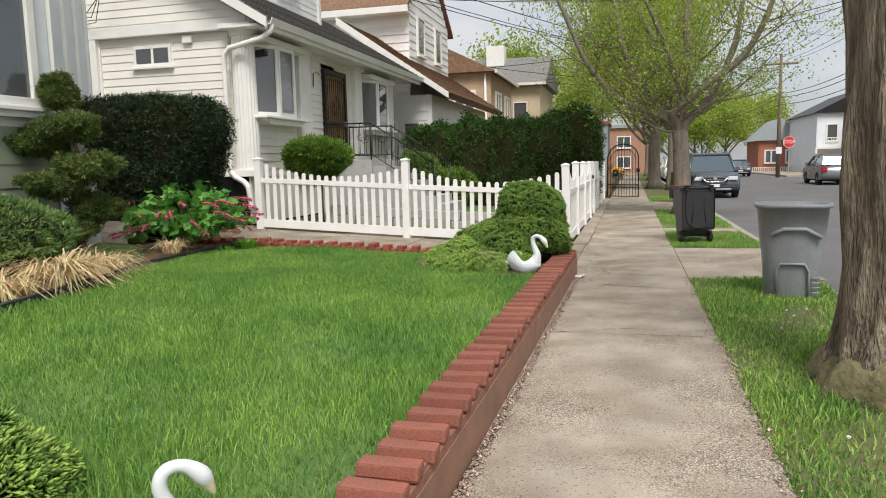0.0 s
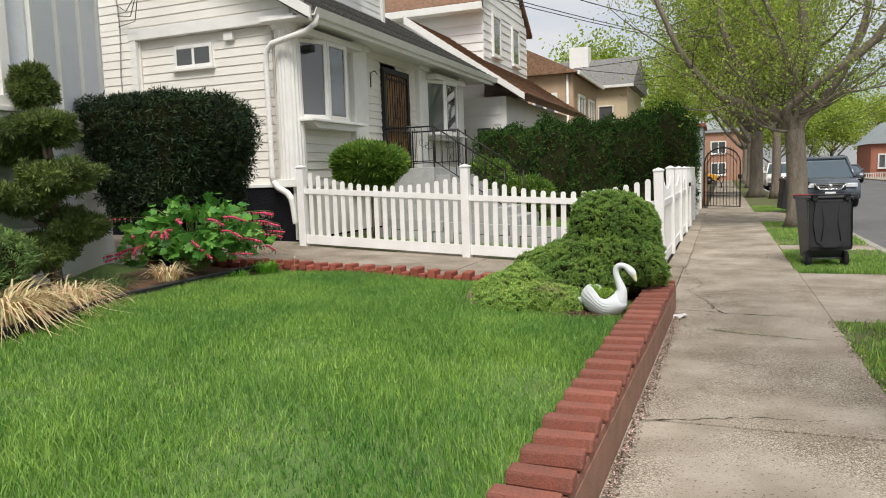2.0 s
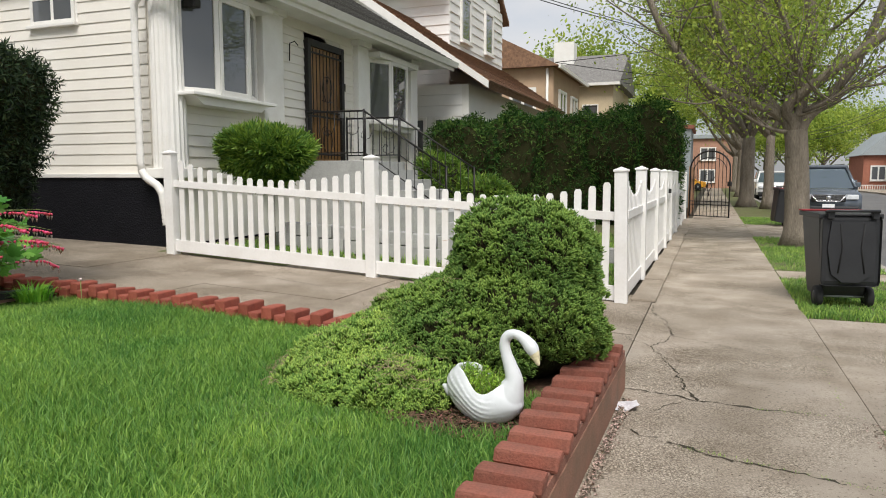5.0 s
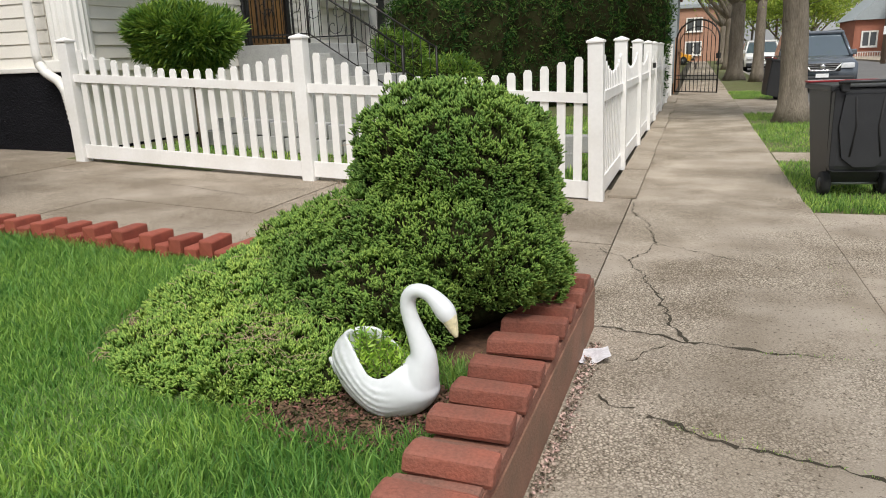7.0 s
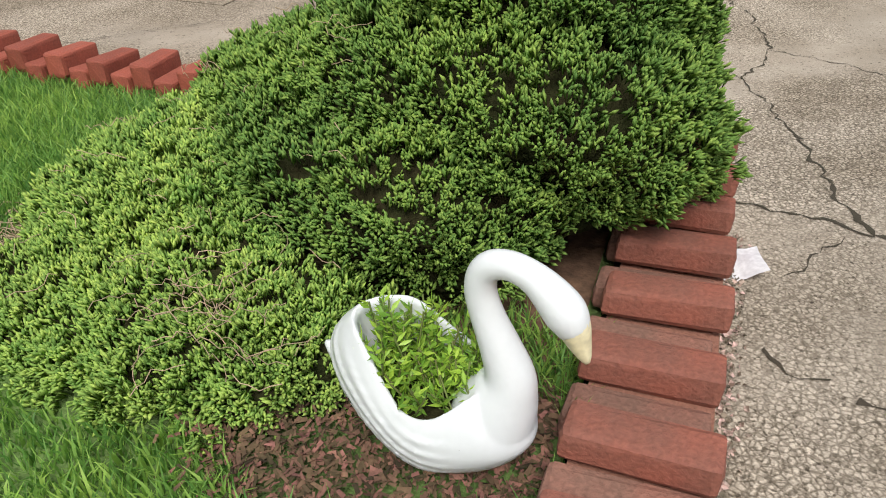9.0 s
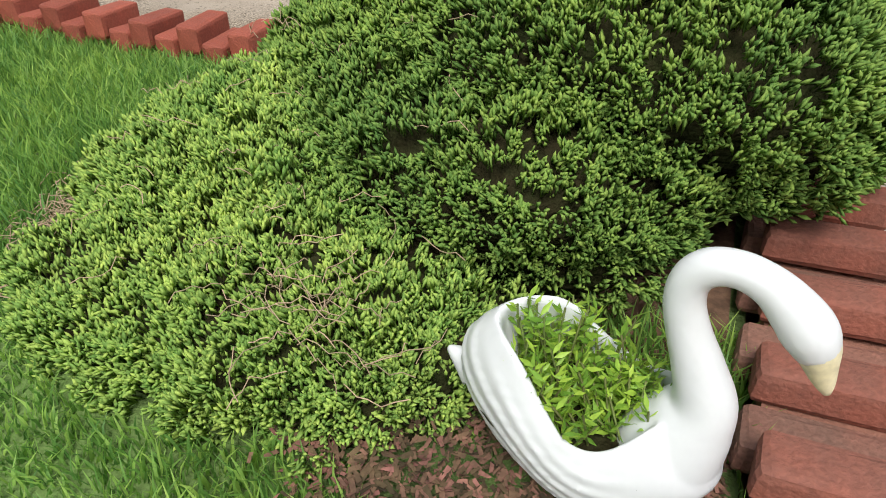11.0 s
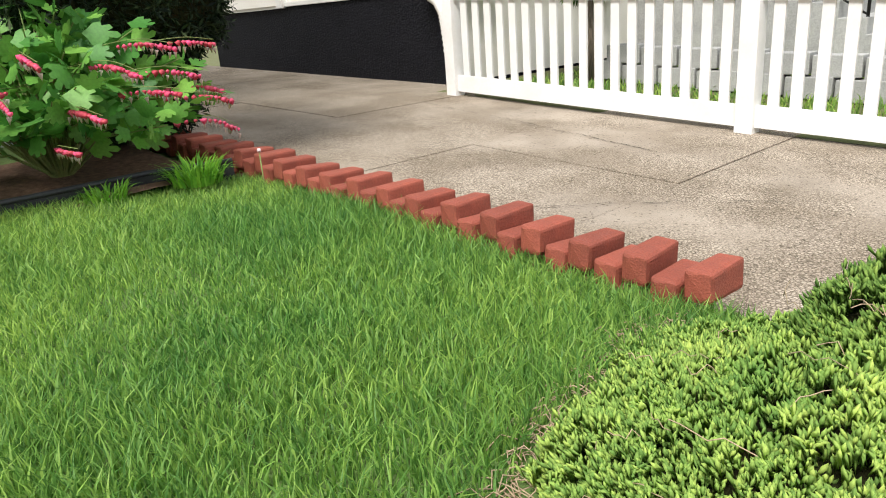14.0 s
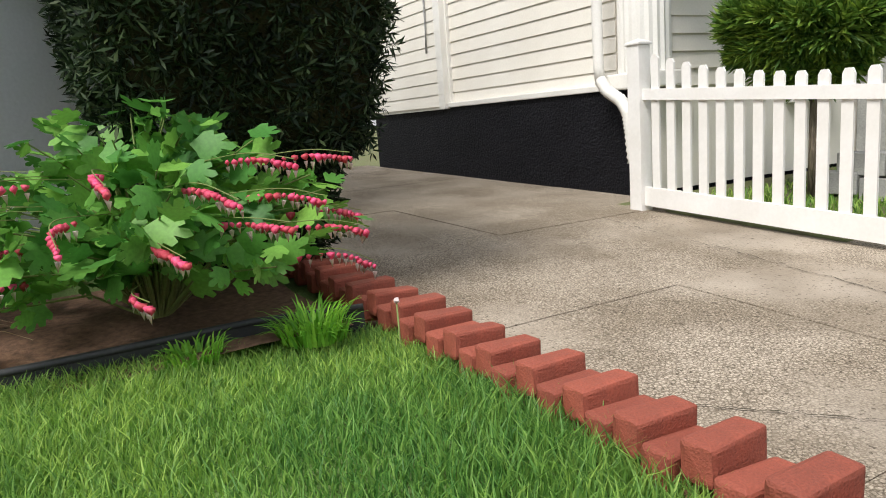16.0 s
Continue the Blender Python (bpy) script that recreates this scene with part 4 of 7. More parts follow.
r3 = part("roof", prism([(-4.85, 3.70), (-8.6, 6.3), (-8.6, 6.15), (-4.95, 3.58)], 21.5, 31.5), M["shingle_brown"], h3)
shingles(r3, -4.83, -8.6, 3.73, 6.33, 21.48, 31.5, 20, M["shingle_brown"])
part("rake_board", prism([(-4.83, 3.55), (-4.83, 3.74), (-8.6, 6.35), (-8.6, 6.1)], 21.44, 21.48), M["trim"], h3)
part("upper_wall", box(-13, -7.2, 25.0, 30.8, 3.7, 7.2), M["siding_white"], h3)
ub = part("upper_boards", box(0, 0.01, 0, 0.01, 0, 0.01), M["siding_white"], h3)
ub.location = (0, 24.98, 4.2)
clapboards(ub, "siding_board", -12.9, -7.2, 0, 2.9, 0.3, M["siding_white"], proud=0.03)
uf = part("upper_front", box(0, 5.8, 0, 0.01, 0, 2.9), M["siding_white"], h3)
uf.matrix_basis = pose(-7.19, 25.0, 4.3, 0, 0, 90)
clapboards(uf, "siding_board", 0, 5.8, 0, 2.9, 0.3, M["siding_white"], proud=0.03)
sash(uf, 0.85, 1.85, 1.35, 2.85, -0.04, 0.1, 0.07, 1)
sash(uf, 3.4, 4.4, 1.35, 2.85, -0.04, 0.1, 0.07, 1)
for i in range(8):
    w = 5.8 * (1 - i / 8.5)
    gb = part("siding_board", prism([(-0.03, 0), (0, 0), (0, 0.3), (-0.003, 0.3)], 2.9 - w / 2, 2.9 + w / 2), M["siding_white"], uf)
    gb.data.transform(Matrix(((0, 1, 0, 0), (1, 0, 0, 0), (0, 0, 1, 0), (0, 0, 0, 1))))
    gb.data.flip_normals()
    gb.location.z = 2.9 + 0.3 * i
upper_roof = part("upper_roof", prism([(24.45, 7.28), (27.9, 10.0), (31.35, 7.28), (31.35, 7.14), (27.9, 9.8), (24.45, 7.14)], -13.2, -7.05), M["shingle_brown"], h3)
upper_roof.data.transform(Matrix(((0, 1, 0, 0), (1, 0, 0, 0), (0, 0, 1, 0), (0, 0, 0, 1))))
upper_roof.data.flip_normals()
part("fascia", box(-13.2, -7.03, 24.40, 24.46, 7.0, 7.24, 0.01), M["trim"], h3)
part("soffit", box(-13.0, -7.1, 24.46, 25.0, 7.02, 7.06), M["trim"], h3)

h4 = thing("house", "tan stucco house with white window frames", "house")
part("wall", box(-14, -6.05, 35.0, 41.5, 0, 6.1), M["tan"], h4)
part("roof", prism([(-5.7, 6.05), (-10, 8.2), (-14.4, 6.05)], 34.6, 42.0), M["shingle_brown"], h4)
part("fascia", box(-5.75, -5.65, 34.6, 42.0, 5.95, 6.12), M["trim"], h4)
tw = part("street_wall", box(0, 6.4, 0, 0.01, 0, 6.0), M["tan"], h4)
tw.matrix_basis = pose(-6.04, 35.05, 0, 0, 0, 90)
sash(tw, 1.0, 2.6, 3.6, 5.2, -0.02, 0.14, 0.08, 2)
sash(tw, 3.8, 5.4, 3.6, 5.2, -0.02, 0.14, 0.08, 2)
tb = part("side_wall", box(-13, -6.1, 0, 0.01, 0, 6.0), M["tan"], h4)
tb.location.y = 34.98
sash(tb, -8.0, -6.8, 3.7, 5.2, -0.02, 0.14, 0.08, 2)
part("downpipe", tube([(-6.3, 34.9, 0.3), (-6.3, 34.9, 6.0)], 0.06, 8), M["trim"], h4)

h5 = thing("house", "beige house with a grey gable roof", "house")
part("wall", box(-13, -4.7, 44.5, 52, 0, 6.5), M["beige"], h5)
bm = bmesh.new()
prism([(-13.4, 6.3), (-4.3, 6.3), (-4.3, 6.45), (-13.4, 6.45)], 44.0, 44.3, bm)
part("eave_board", bm, M["trim"], h5)
bm = bmesh.new()
vs = [bm.verts.new(p) for p in ((-13.4, 44, 6.4), (-4.3, 44, 6.4), (-4.3, 48.2, 8.6), (-13.4, 48.2, 8.6), (-4.3, 52.4, 6.4), (-13.4, 52.4, 6.4))]
for f in ((0, 1, 2, 3), (3, 2, 4, 5), (0, 3, 5), (1, 4, 2), (0, 5, 4, 1)):
    bm.faces.new([vs[i] for i in f])
bmesh.ops.recalc_face_normals(bm, faces=bm.faces[:])
part("roof", bm, M["shingle"], h5)
part("chimney", box(-8.6, -7.4, 47, 48, 7.5, 9.3), M["trim"], h5)
bw = part("side_wall", box(-13, -4.8, 0, 0.01, 0, 6.3), M["beige"], h5)
bw.location.y = 44.48
sash(bw, -6.4, -5.5, 3.6, 5.3, -0.02)

h6 = thing("house", "orange brick row house at the street's end", "house")
part("wall", box(-8, 2.6, 84, 92, 0, 5.2), M["orange"], h6)
part("roof", box(-8.3, 2.9, 83.7, 92.3, 5.2, 5.6, 0.05), M["grey_wall"], h6)
ow = part("street_wall", box(-7.9, 2.5, 0, 0.02, 0, 5.1), M["orange"], h6)
ow.location.y = 83.97
for a in (-6.5, -3.6, -0.7):
    sash(ow, a, a + 1.6, 2.9, 4.3, -0.02, 0.12, 0.08, 2)
    sash(ow, a, a + 1.6, 0.6, 2.0, -0.02, 0.12, 0.08, 2)
gw = thing("garage", "low grey wall behind the dark hedge", "garage")
part("wall", box(-2.7, -0.25, 34.5, 38, 0, 3.2), M["grey_wall"], gw)
part("roof", box(-2.85, -0.15, 34.4, 38.2, 3.2, 3.35, 0.02), M["redbrick"], gw)

h7 = thing("house", "white two-storey corner house with dark roof and balcony", "house", (2.9, 0, -0.9))
part("wall", box(14.6, 24, 72, 84, 0, 6.4), M["siding_blue"], h7)
part("roof", prism([(14.2, 6.3), (18.6, 8.5), (24.5, 6.3)], 71.6, 84.4), M["iron"], h7)
hw = part("street_wall", box(14.7, 23.9, 0, 0.02, 0.2, 6.2), M["siding_blue"], h7)
hw.location.y = 71.97
for a in (15.4, 17.9, 20.6):
    sash(hw, a, a + 1.0, 3.7, 5.3, -0.02, 0.1, 0.08, 1)
    sash(hw, a, a + 1.0, 0.8, 2.5, -0.02, 0.1, 0.08, 1)
bl = part("balcony", box(14.2, 17.0, 70.4, 71.9, 3.0, 3.15), M["trim"], h7)
part("balcony_rail", box(14.2, 17.0, 70.4, 70.46, 3.95, 4.02), M["trim"], bl)
pk = part("baluster", box(14.25, 14.29, 70.4, 70.44, 3.15, 3.95), M["trim"], bl)
for i in range(1, 14):
    again(pk, 0.2 * i)
part("balcony_post", box(14.2, 14.36, 70.4, 70.56, 0, 3.0), M["trim"], bl)
part("drainpipe", tube([(18.9, 71.8, 0.2), (18.9, 71.8, 5.4), (17.6, 71.8, 6.1)], 0.07, 8), M["iron"], h7)
h8 = thing("house", "yellow stucco house across the side street", "house", (1.6, 0, -0.8))
part("wall", box(19.2, 30, 62, 70.5, 0, 6.6), M["beige"], h8)
part("roof", prism([(18.8, 6.5), (24, 9.2), (30.5, 6.5)], 61.6, 70.8), M["shingle"], h8)
h9 = thing("house", "red brick house with white steps", "house", (4.6, 0, -0.5))
part("wall", box(9.9, 14.3, 84, 92, 0, 3.8), M["redbrick"], h9)
part("roof", prism([(9.5, 3.8), (12.1, 6.2), (14.7, 3.8)], 83.6, 92.4), M["grey_wall"], h9)
rw = part("street_wall", box(10, 14.2, 0, 0.02, 0, 3.7), M["redbrick"], h9)
rw.location.y = 83.97
sash(rw, 10.5, 11.9, 1.3, 2.8, -0.02, 0.14, 0.08, 2)
sash(rw, 12.6, 13.8, 1.3, 2.8, -0.02, 0.14, 0.08, 2)
wf = part("fence", box(9.0, 14.4, 82.0, 82.04, 0.85, 0.92), M["trim"], h9, "white front railing")
pk = part("picket", box(9.0, 9.06, 82.0, 82.04, 0, 0.9), M["trim"], wf)
for i in range(1, 27):
    again(pk, 0.2 * i)
for i in range(4):
    part("step", box(12.4, 13.8, 82.6 + i * 0.3, 83.9, 0.0, 0.18 * (i + 1)), M["block"], h9)

# ---- white picket fence ----
def post_mesh(h):
    bm = box(-0.063, 0.063, -0.063, 0.063, 0, h, 0.006)
    box(-0.075, 0.075, -0.075, 0.075, h, h + 0.02, 0.005, bm)
    c = [bm.verts.new((x * 0.072, y * 0.072, h + 0.02)) for x, y in ((-1, -1), (1, -1), (1, 1), (-1, 1))]
    t = bm.verts.new((0, 0, h + 0.05))
    for i in range(4):
        bm.faces.new((c[i], c[(i + 1) % 4], t))
    return bm


def picket_mesh(h):
    w = 0.037
    return prism([(-w, 0), (w, 0), (w, h - 0.03), (w * 0.55, h), (-w * 0.55, h), (-w, h - 0.03)], -0.01, 0.01)


def panel_fence(parent, a, b, n, rail_z, low_z, top_ends, sag, flip=1):
    """One panel between two places on the ground, with rails and n pickets whose tops dip in the middle."""
    a, b = Vector(a), Vector(b)
    d = b - a
    L = math.hypot(d.x, d.y)
    rz = math.degrees(math.atan2(d.y, d.x))
    slope = d.z / L
    pan = part("panel", prism([(0.06, low_z - 0.15), (L - 0.06, low_z - 0.15 + slope * L), (L - 0.06, low_z + slope * L), (0.06, low_z)], -0.022, 0.022), M["vinyl"], parent)
    pan.matrix_basis = pose(a.x, a.y, a.z, 0, 0, rz)
    part("top_rail", prism([(0.06, rail_z - 0.085), (L - 0.06, rail_z - 0.085 + slope * L), (L - 0.06, rail_z + slope * L), (0.06, rail_z)], -0.026, 0.026), M["vinyl"], pan)
    for i in range(n):
        u = (i + 0.75) / (n + 0.5)
        x = 0.06 + (L - 0.12) * u
        h = top_ends - sag * (1 - (2 * u - 1) ** 2)
        p = part("picket", picket_mesh(h - low_z + 0.02), M["vinyl"], pan)
        p.location = (x, 0, low_z - 0.02 + slope * x)


fence = thing("picket_fence", "white vinyl picket fence with scalloped top", "fence")
corner, middle, left = (-0.22, 11.2, 0.0), (-3.06, 11.2, 0.145), (-5.96, 11.2, 0.305)
for p, h, lean in ((corner, 1.37, 1.2), (middle, 1.38, 0.0), (left, 1.31, 0.0)):
    o = part("post", post_mesh(h), M["vinyl"], fence)
    o.matrix_basis = pose(p[0], p[1], p[2] - 0.02, 0, -lean, 0)
panel_fence(fence, middle, corner, 18, 0.94, 0.18, 1.27, 0.24)
panel_fence(fence, left, middle, 18, 0.95, 0.18, 1.24, 0.20)
ys = (11.2, 12.9, 15.0, 17.0, 18.6, 20.8, 23.2, 26.0)
for i, y in enumerate(ys[1:]):
    o = part("post", post_mesh(1.36), M["vinyl"], fence)
    o.matrix_basis = pose(-0.2 + 0.004 * (y - 11), y, 0.02, 0, -0.6, 0)
for a, b in zip(ys, ys[1:]):
    panel_fence(fence, (-0.2 + 0.004 * (a - 11), a, 0.03), (-0.2 + 0.004 * (b - 11), b, 0.03), int((b - a) / 0.15), 0.92, 0.17, 1.27, 0.2)
part("latch", box(-0.10, -0.06, 16.9, 17.1, 1.0, 1.08, 0.006), M["iron"], fence)
kerb_in = thing("garden_kerb", "low chipped concrete kerb under the side fence", "kerb")
ks = part("kerb_stone", box(-0.14, 0.11, 0, 1.46, 0.0, 0.035, 0.012), M["pave"], kerb_in)
ks.location.y = 11.35
for i in range(1, 10):
    again(ks, 0.01 * math.sin(i * 2.3), 11.35 + 1.5 * i, 0.01 * math.sin(i * 1.7), 0, 1.5 * math.sin(i), 0.8 * math.sin(i * 3))

inner = thing("garden_wall", "low grey block border inside the fence", "garden wall")
bk = part("block", box(0, 0.38, 0, 0.18, 0, 0.18, 0.01), M["block"], inner)
bk.location = (-5.4, 12.6, 0.3)
for r in range(2):
    for i in range(12):
        if r or i:
            x = -5.4 + 0.4 * i + 0.2 * r
            again(bk, x, 12.6 + 0.02 * r, zd(x) + 0.02 + 0.185 * r)

# ---- iron gate ----
gate = thing("iron_gate", "black wrought iron arched gate standing open", "gate", (-0.02, 26.9, 0.02), rz=-36)
GW = 1.38
pts = [(0, 0, 0.06), (0, 0, 1.5)] + [(GW / 2 - GW / 2 * math.cos(a), 0, 1.5 + 0.52 * math.sin(a)) for a in np.linspace(0.1, math.pi - 0.1, 14)] + [(GW, 0, 1.5), (GW, 0, 0.06)]
part("gate_frame", tube(pts, 0.024, 6), M["iron"], gate)
for z in (0.08, 0.42, 0.52):
    part("crossbar", tube([(0, 0, z), (GW, 0, z)], 0.014, 6), M["iron"], gate)
part("inner_arch", tube([(GW / 2 - (GW / 2 - 0.12) * math.cos(a), 0, 1.42 + 0.42 * math.sin(a)) for a in np.linspace(0, math.pi, 14)], 0.012, 6), M["iron"], gate)
for i in range(1, 11):
    x = GW * i / 11
    zt = 1.5 + 0.52 * math.sqrt(max(0, 1 - (2 * x / GW - 1) ** 2)) + 0.1
    part("bar", tube([(x, 0, 0.08), (x, 0, zt - 0.05), (x, 0, zt)], [0.009, 0.009, 0.002], 6), M["iron"], gate)
for sx in (-1, 1):
    part("scroll", tube([(GW / 2 + sx * 0.02 * k * abs(math.cos(k * 0.7)), -0.02, 1.05 + 0.06 * (k - 6)) for k in range(13)], 0.01, 5), M["iron"], gate)
part("lock", box(GW - 0.06, GW + 0.04, -0.04, 0.04, 0.98, 1.12, 0.01), M["iron"], gate)
wood = thing("wooden_fence", "brown vertical board fence beyond the gate", "fence")
wb = part("board", box(-0.05, 0.05, -0.012, 0.012, 0, 1.6), M["fence_wood"], wood)
wb.matrix_basis = pose(-0.06, 27.3, 0, 0, 0, 90)
for i in range(1, 60):
    again(wb, -0.06 + 0.003 * math.sin(i * 5), 27.3 + 0.115 * i, 0.0, 0, 0, 90)
part("rail", box(-0.04, -0.0, 27.2, 34.2, 1.2, 1.28), M["fence_wood"], wood)

# ---- hedges and shrubs ----
NEEDLES = spray(9, 1.0, 0.09, 0.9, 0.5, 3)
YEW = spray(8, 1.0, 0.10, 1.3, 0.35, 5)
SCALE = spray(7, 1.0, 0.095, 0.5, 0.95, 8)


def fingers(count, width, seed):
    """A proto: short plump shoots standing close together."""
    r = np.random.default_rng(seed)
    V, Fc = [], []
    for i in range(count):
        t = np.array([r.uniform(-0.45, 0.45), r.uniform(-0.45, 0.45), 1.0])
        t /= np.linalg.norm(t)
        u = np.cross(t, (0.3, 1, 0.1))
        u /= np.linalg.norm(u)
        w = np.cross(t, u)
        L, b, k = r.uniform(0.7, 1.1), np.array([r.uniform(-0.42, 0.42), r.uniform(-0.42, 0.42), r.uniform(-0.1, 0.3)]), len(V)
        V += [b + t * L] + [b + t * L * 0.68 + width * (u * math.cos(q) + w * math.sin(q)) for q in (0, 2.09, 4.19)] + [b - t * 0.15]
        Fc += [(k, k + 1, k + 2), (k, k + 2, k + 3), (k, k + 3, k + 1), (k + 4, k + 2, k + 1), (k + 4, k + 3, k + 2), (k + 4, k + 1, k + 3)]
    return np.array(V), np.array(Fc)


SHOOT = fingers(4, 0.155, 4)


def shrub(name, label, blobs, n, proto, size, material, wobble=0.5, sink=0.03, group="", floor=-9.0, core=0.93, taper=None, up=0.0):
    """blobs: (centre, radii, squareness, seed, unevenness)."""
    o = thing(name, label, "shrub", group=group)
    P, N = [], []
    area = [r[0] * r[1] + r[1] * r[2] + r[0] * r[2] for _, r, _, _, _ in blobs]
    for (c, r, e, seed, amp), a in zip(blobs, area):
        k = int(n * a / sum(area))
        p, q = superell(k, c, r, e, seed, amp)
        keep = p[:, 2] > floor
        for c2, r2, e2, _, _ in blobs:
            if c2 is not c:
                keep &= ((np.abs((p - np.array(c2)) / np.array(r2)) ** e2).sum(1) > 0.8)
        P.append(p[keep] - q[keep] * rng.uniform(0, sink * 2, (keep.sum(), 1)))
        N.append(q[keep])
        # smooth filler blob, coloured near-black as the shade between sprigs
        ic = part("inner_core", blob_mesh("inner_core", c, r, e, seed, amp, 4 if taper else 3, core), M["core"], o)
        if taper:
            for v in ic.data.vertices:
                k = taper[2] + (1 - taper[2]) * min(1, max(0, (v.co.z - taper[0]) / (taper[1] - taper[0]))) ** 0.7
                v.co.x, v.co.y = taper[3] + (v.co.x - taper[3]) * k, taper[4] + (v.co.y - taper[4]) * k
    P, N = np.concatenate(P), np.concatenate(N)
    if taper:
        k = (taper[2] + (1 - taper[2]) * np.clip((P[:, 2] - taper[0]) / (taper[1] - taper[0]), 0, 1) ** 0.7)[:, None]
        mid = np.array([taper[3], taper[4]])
        P[:, :2] = mid + (P[:, :2] - mid) * (k + rng.normal(0, 0.03, k.shape))
    me = scatter("foliage", P, unit(N + np.array([0, 0, up])), proto, size, wobble)
    tagged(part("foliage", me, material, o), kind="stuff")
    return o


yew = shrub("yew_hedge", "clipped dark green yew with a flat top", [((-5.62, 7.92, 1.66), (0.80, 0.78, 0.75), 9.0, 11, 0.07), ((-5.62, 7.90, 1.05), (0.68, 0.62, 0.62), 2.4, 12, 0.25)], 20000, YEW, 0.066, M["yew"], 0.9, 0.08, taper=(0.75, 2.1, 0.62, -5.68, 7.9))
part("trunk", tube([(-5.6, 7.95, 0.2), (-5.58, 7.95, 1.0)], [0.06, 0.04], 8), M["bark"], yew)
shrub("boxwood_shrub", "rounded light green shrub behind the fence", [((-5.28, 12.4, 1.66), (0.58, 0.56, 0.29), 2.2, 21, 0.18), ((-5.28, 12.4, 1.46), (0.36, 0.36, 0.28), 2.2, 22, 0.16)], 8000, NEEDLES, 0.115, M["boxwood"], 0.3, 0.05, core=0.85, up=0.8)
tagged(part("trunk", tube([(-5.25, 12.4, 0.25), (-5.25, 12.4, 1.1)], [0.05, 0.04], 8), M["bark"], None), "thin brown stem of the rounded shrub", "trunk").parent = None
big = []
for i in range(5):
    u = (i + 0.5) / 5
    big.append(((-5.5 + 5.1 * u, 19.7 + 3.6 * u, 1.2 + 0.05 * i), (0.85, 0.85, 1.52 + 0.05 * math.sin(i * 2)), 3.4, 31 + i, 0.2))
shrub("tall_hedge", "tall dark evergreen hedge along the garden", big, 16000, YEW, 0.12, M["hedge"], 0.9, 0.13)
shrub("low_shrub", "small green shrub under the tall hedge", [((-4.1, 18.2, 0.75), (0.75, 0.5, 0.55), 2.2, 41, 0.2), ((-4.9, 18.0, 1.0), (0.55, 0.45, 0.75), 2.2, 42, 0.2)], 2600, NEEDLES, 0.12, M["boxwood"], 0.5, 0.05)

topiary = thing("topiary", "cloud-pruned evergreen with bare twisted stems", "topiary", (0.16, -0.22, 0.0))
part("trunk", tube([(-5.3, 6.0, 0.35), (-5.42, 6.05, 0.9), (-5.35, 6.1, 1.4), (-5.5, 6.15, 1.9), (-5.52, 6.2, 2.35)], [0.06, 0.05, 0.045, 0.035, 0.02], 8), M["bark"], topiary)
for k, (c, r) in enumerate((((-5.62, 6.2, 2.32), (0.21, 0.21, 0.21)), ((-5.42, 6.05, 1.92), (0.36, 0.36, 0.15)), ((-5.75, 6.0, 1.76), (0.36, 0.36, 0.15)), ((-5.2, 6.0, 1.48), (0.38, 0.38, 0.15)), ((-5.55, 5.85, 1.30), (0.36, 0.34, 0.15)), ((-5.25, 6.2, 1.02), (0.30, 0.30, 0.16)), ((-5.45, 5.9, 0.80), (0.36, 0.36, 0.18)))):
    r = tuple(0.8 * q for q in r)
    P, N = superell(2100, c, r, 2.1, 60 + k, 0.36)
    pad = part("foliage_pad", scatter("foliage_pad", P - N * rng.uniform(-0.02, 0.07, (len(P), 1)), N + np.array([0, 0, 0.3]), NEEDLES, 0.048, 0.7), M["topiary"], topiary)
    # near-black blob inside the pad, painted as the shade behind its needles
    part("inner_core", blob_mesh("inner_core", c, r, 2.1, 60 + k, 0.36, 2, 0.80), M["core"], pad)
    part("limb", tube([(-5.4, 6.08, c[2] - 0.3), ((c[0] - 5.4) / 2, (c[1] + 6.08) / 2, c[2] - 0.22), (c[0], c[1], c[2] - 0.05)], [0.03, 0.02, 0.012], 6), M["bark"], topiary)
shrub("juniper_shrub", "feathery grey-green juniper by the house wall", [((-5.15, 4.75, 0.72), (0.50, 0.62, 0.46), 2.2, 71, 0.25), ((-5.35, 3.7, 0.65), (0.55, 0.75, 0.46), 2.2, 72, 0.25)], 9000, NEEDLES, 0.062, M["feathery"], 0.6, 0.07, up=0.5)
shrub("juniper_ball", "low rounded green juniper on the lawn", [((-1.55, 0.80, 0.28), (0.52, 0.5, 0.38), 2.3, 73, 0.14)], 6500, SHOOT, 0.042, M["juniper_light"], 0.4, 0.02)

# juniper at the lawn's corner: an upright mound and a creeping skirt
juniper = thing("creeping_juniper", "large mounded juniper spreading over the lawn's corner", "shrub")
mounds = [((-0.36, 7.82, 0.75), (0.41, 0.42, 0.39), 2.6, 81, 0.10), ((-0.45, 7.76, 0.48), (0.54, 0.53, 0.38), 2.4, 82, 0.12), ((-0.84, 7.68, 0.34), (0.58, 0.50, 0.35), 1.7, 83, 0.10), ((-0.62, 7.42, 0.34), (0.46, 0.36, 0.28), 2.1, 88, 0.12)]
skirt = [((-1.06, 7.44, 0.22), (0.62, 0.60, 0.31), 1.6, 84, 0.10), ((-1.05, 7.10, 0.22), (0.46, 0.40, 0.15), 2.2, 85, 0.12), ((-1.34, 7.78, 0.22), (0.40, 0.40, 0.11), 2.0, 86, 0.14), ((-0.82, 7.08, 0.22), (0.38, 0.38, 0.19), 2.0, 87, 0.14)]
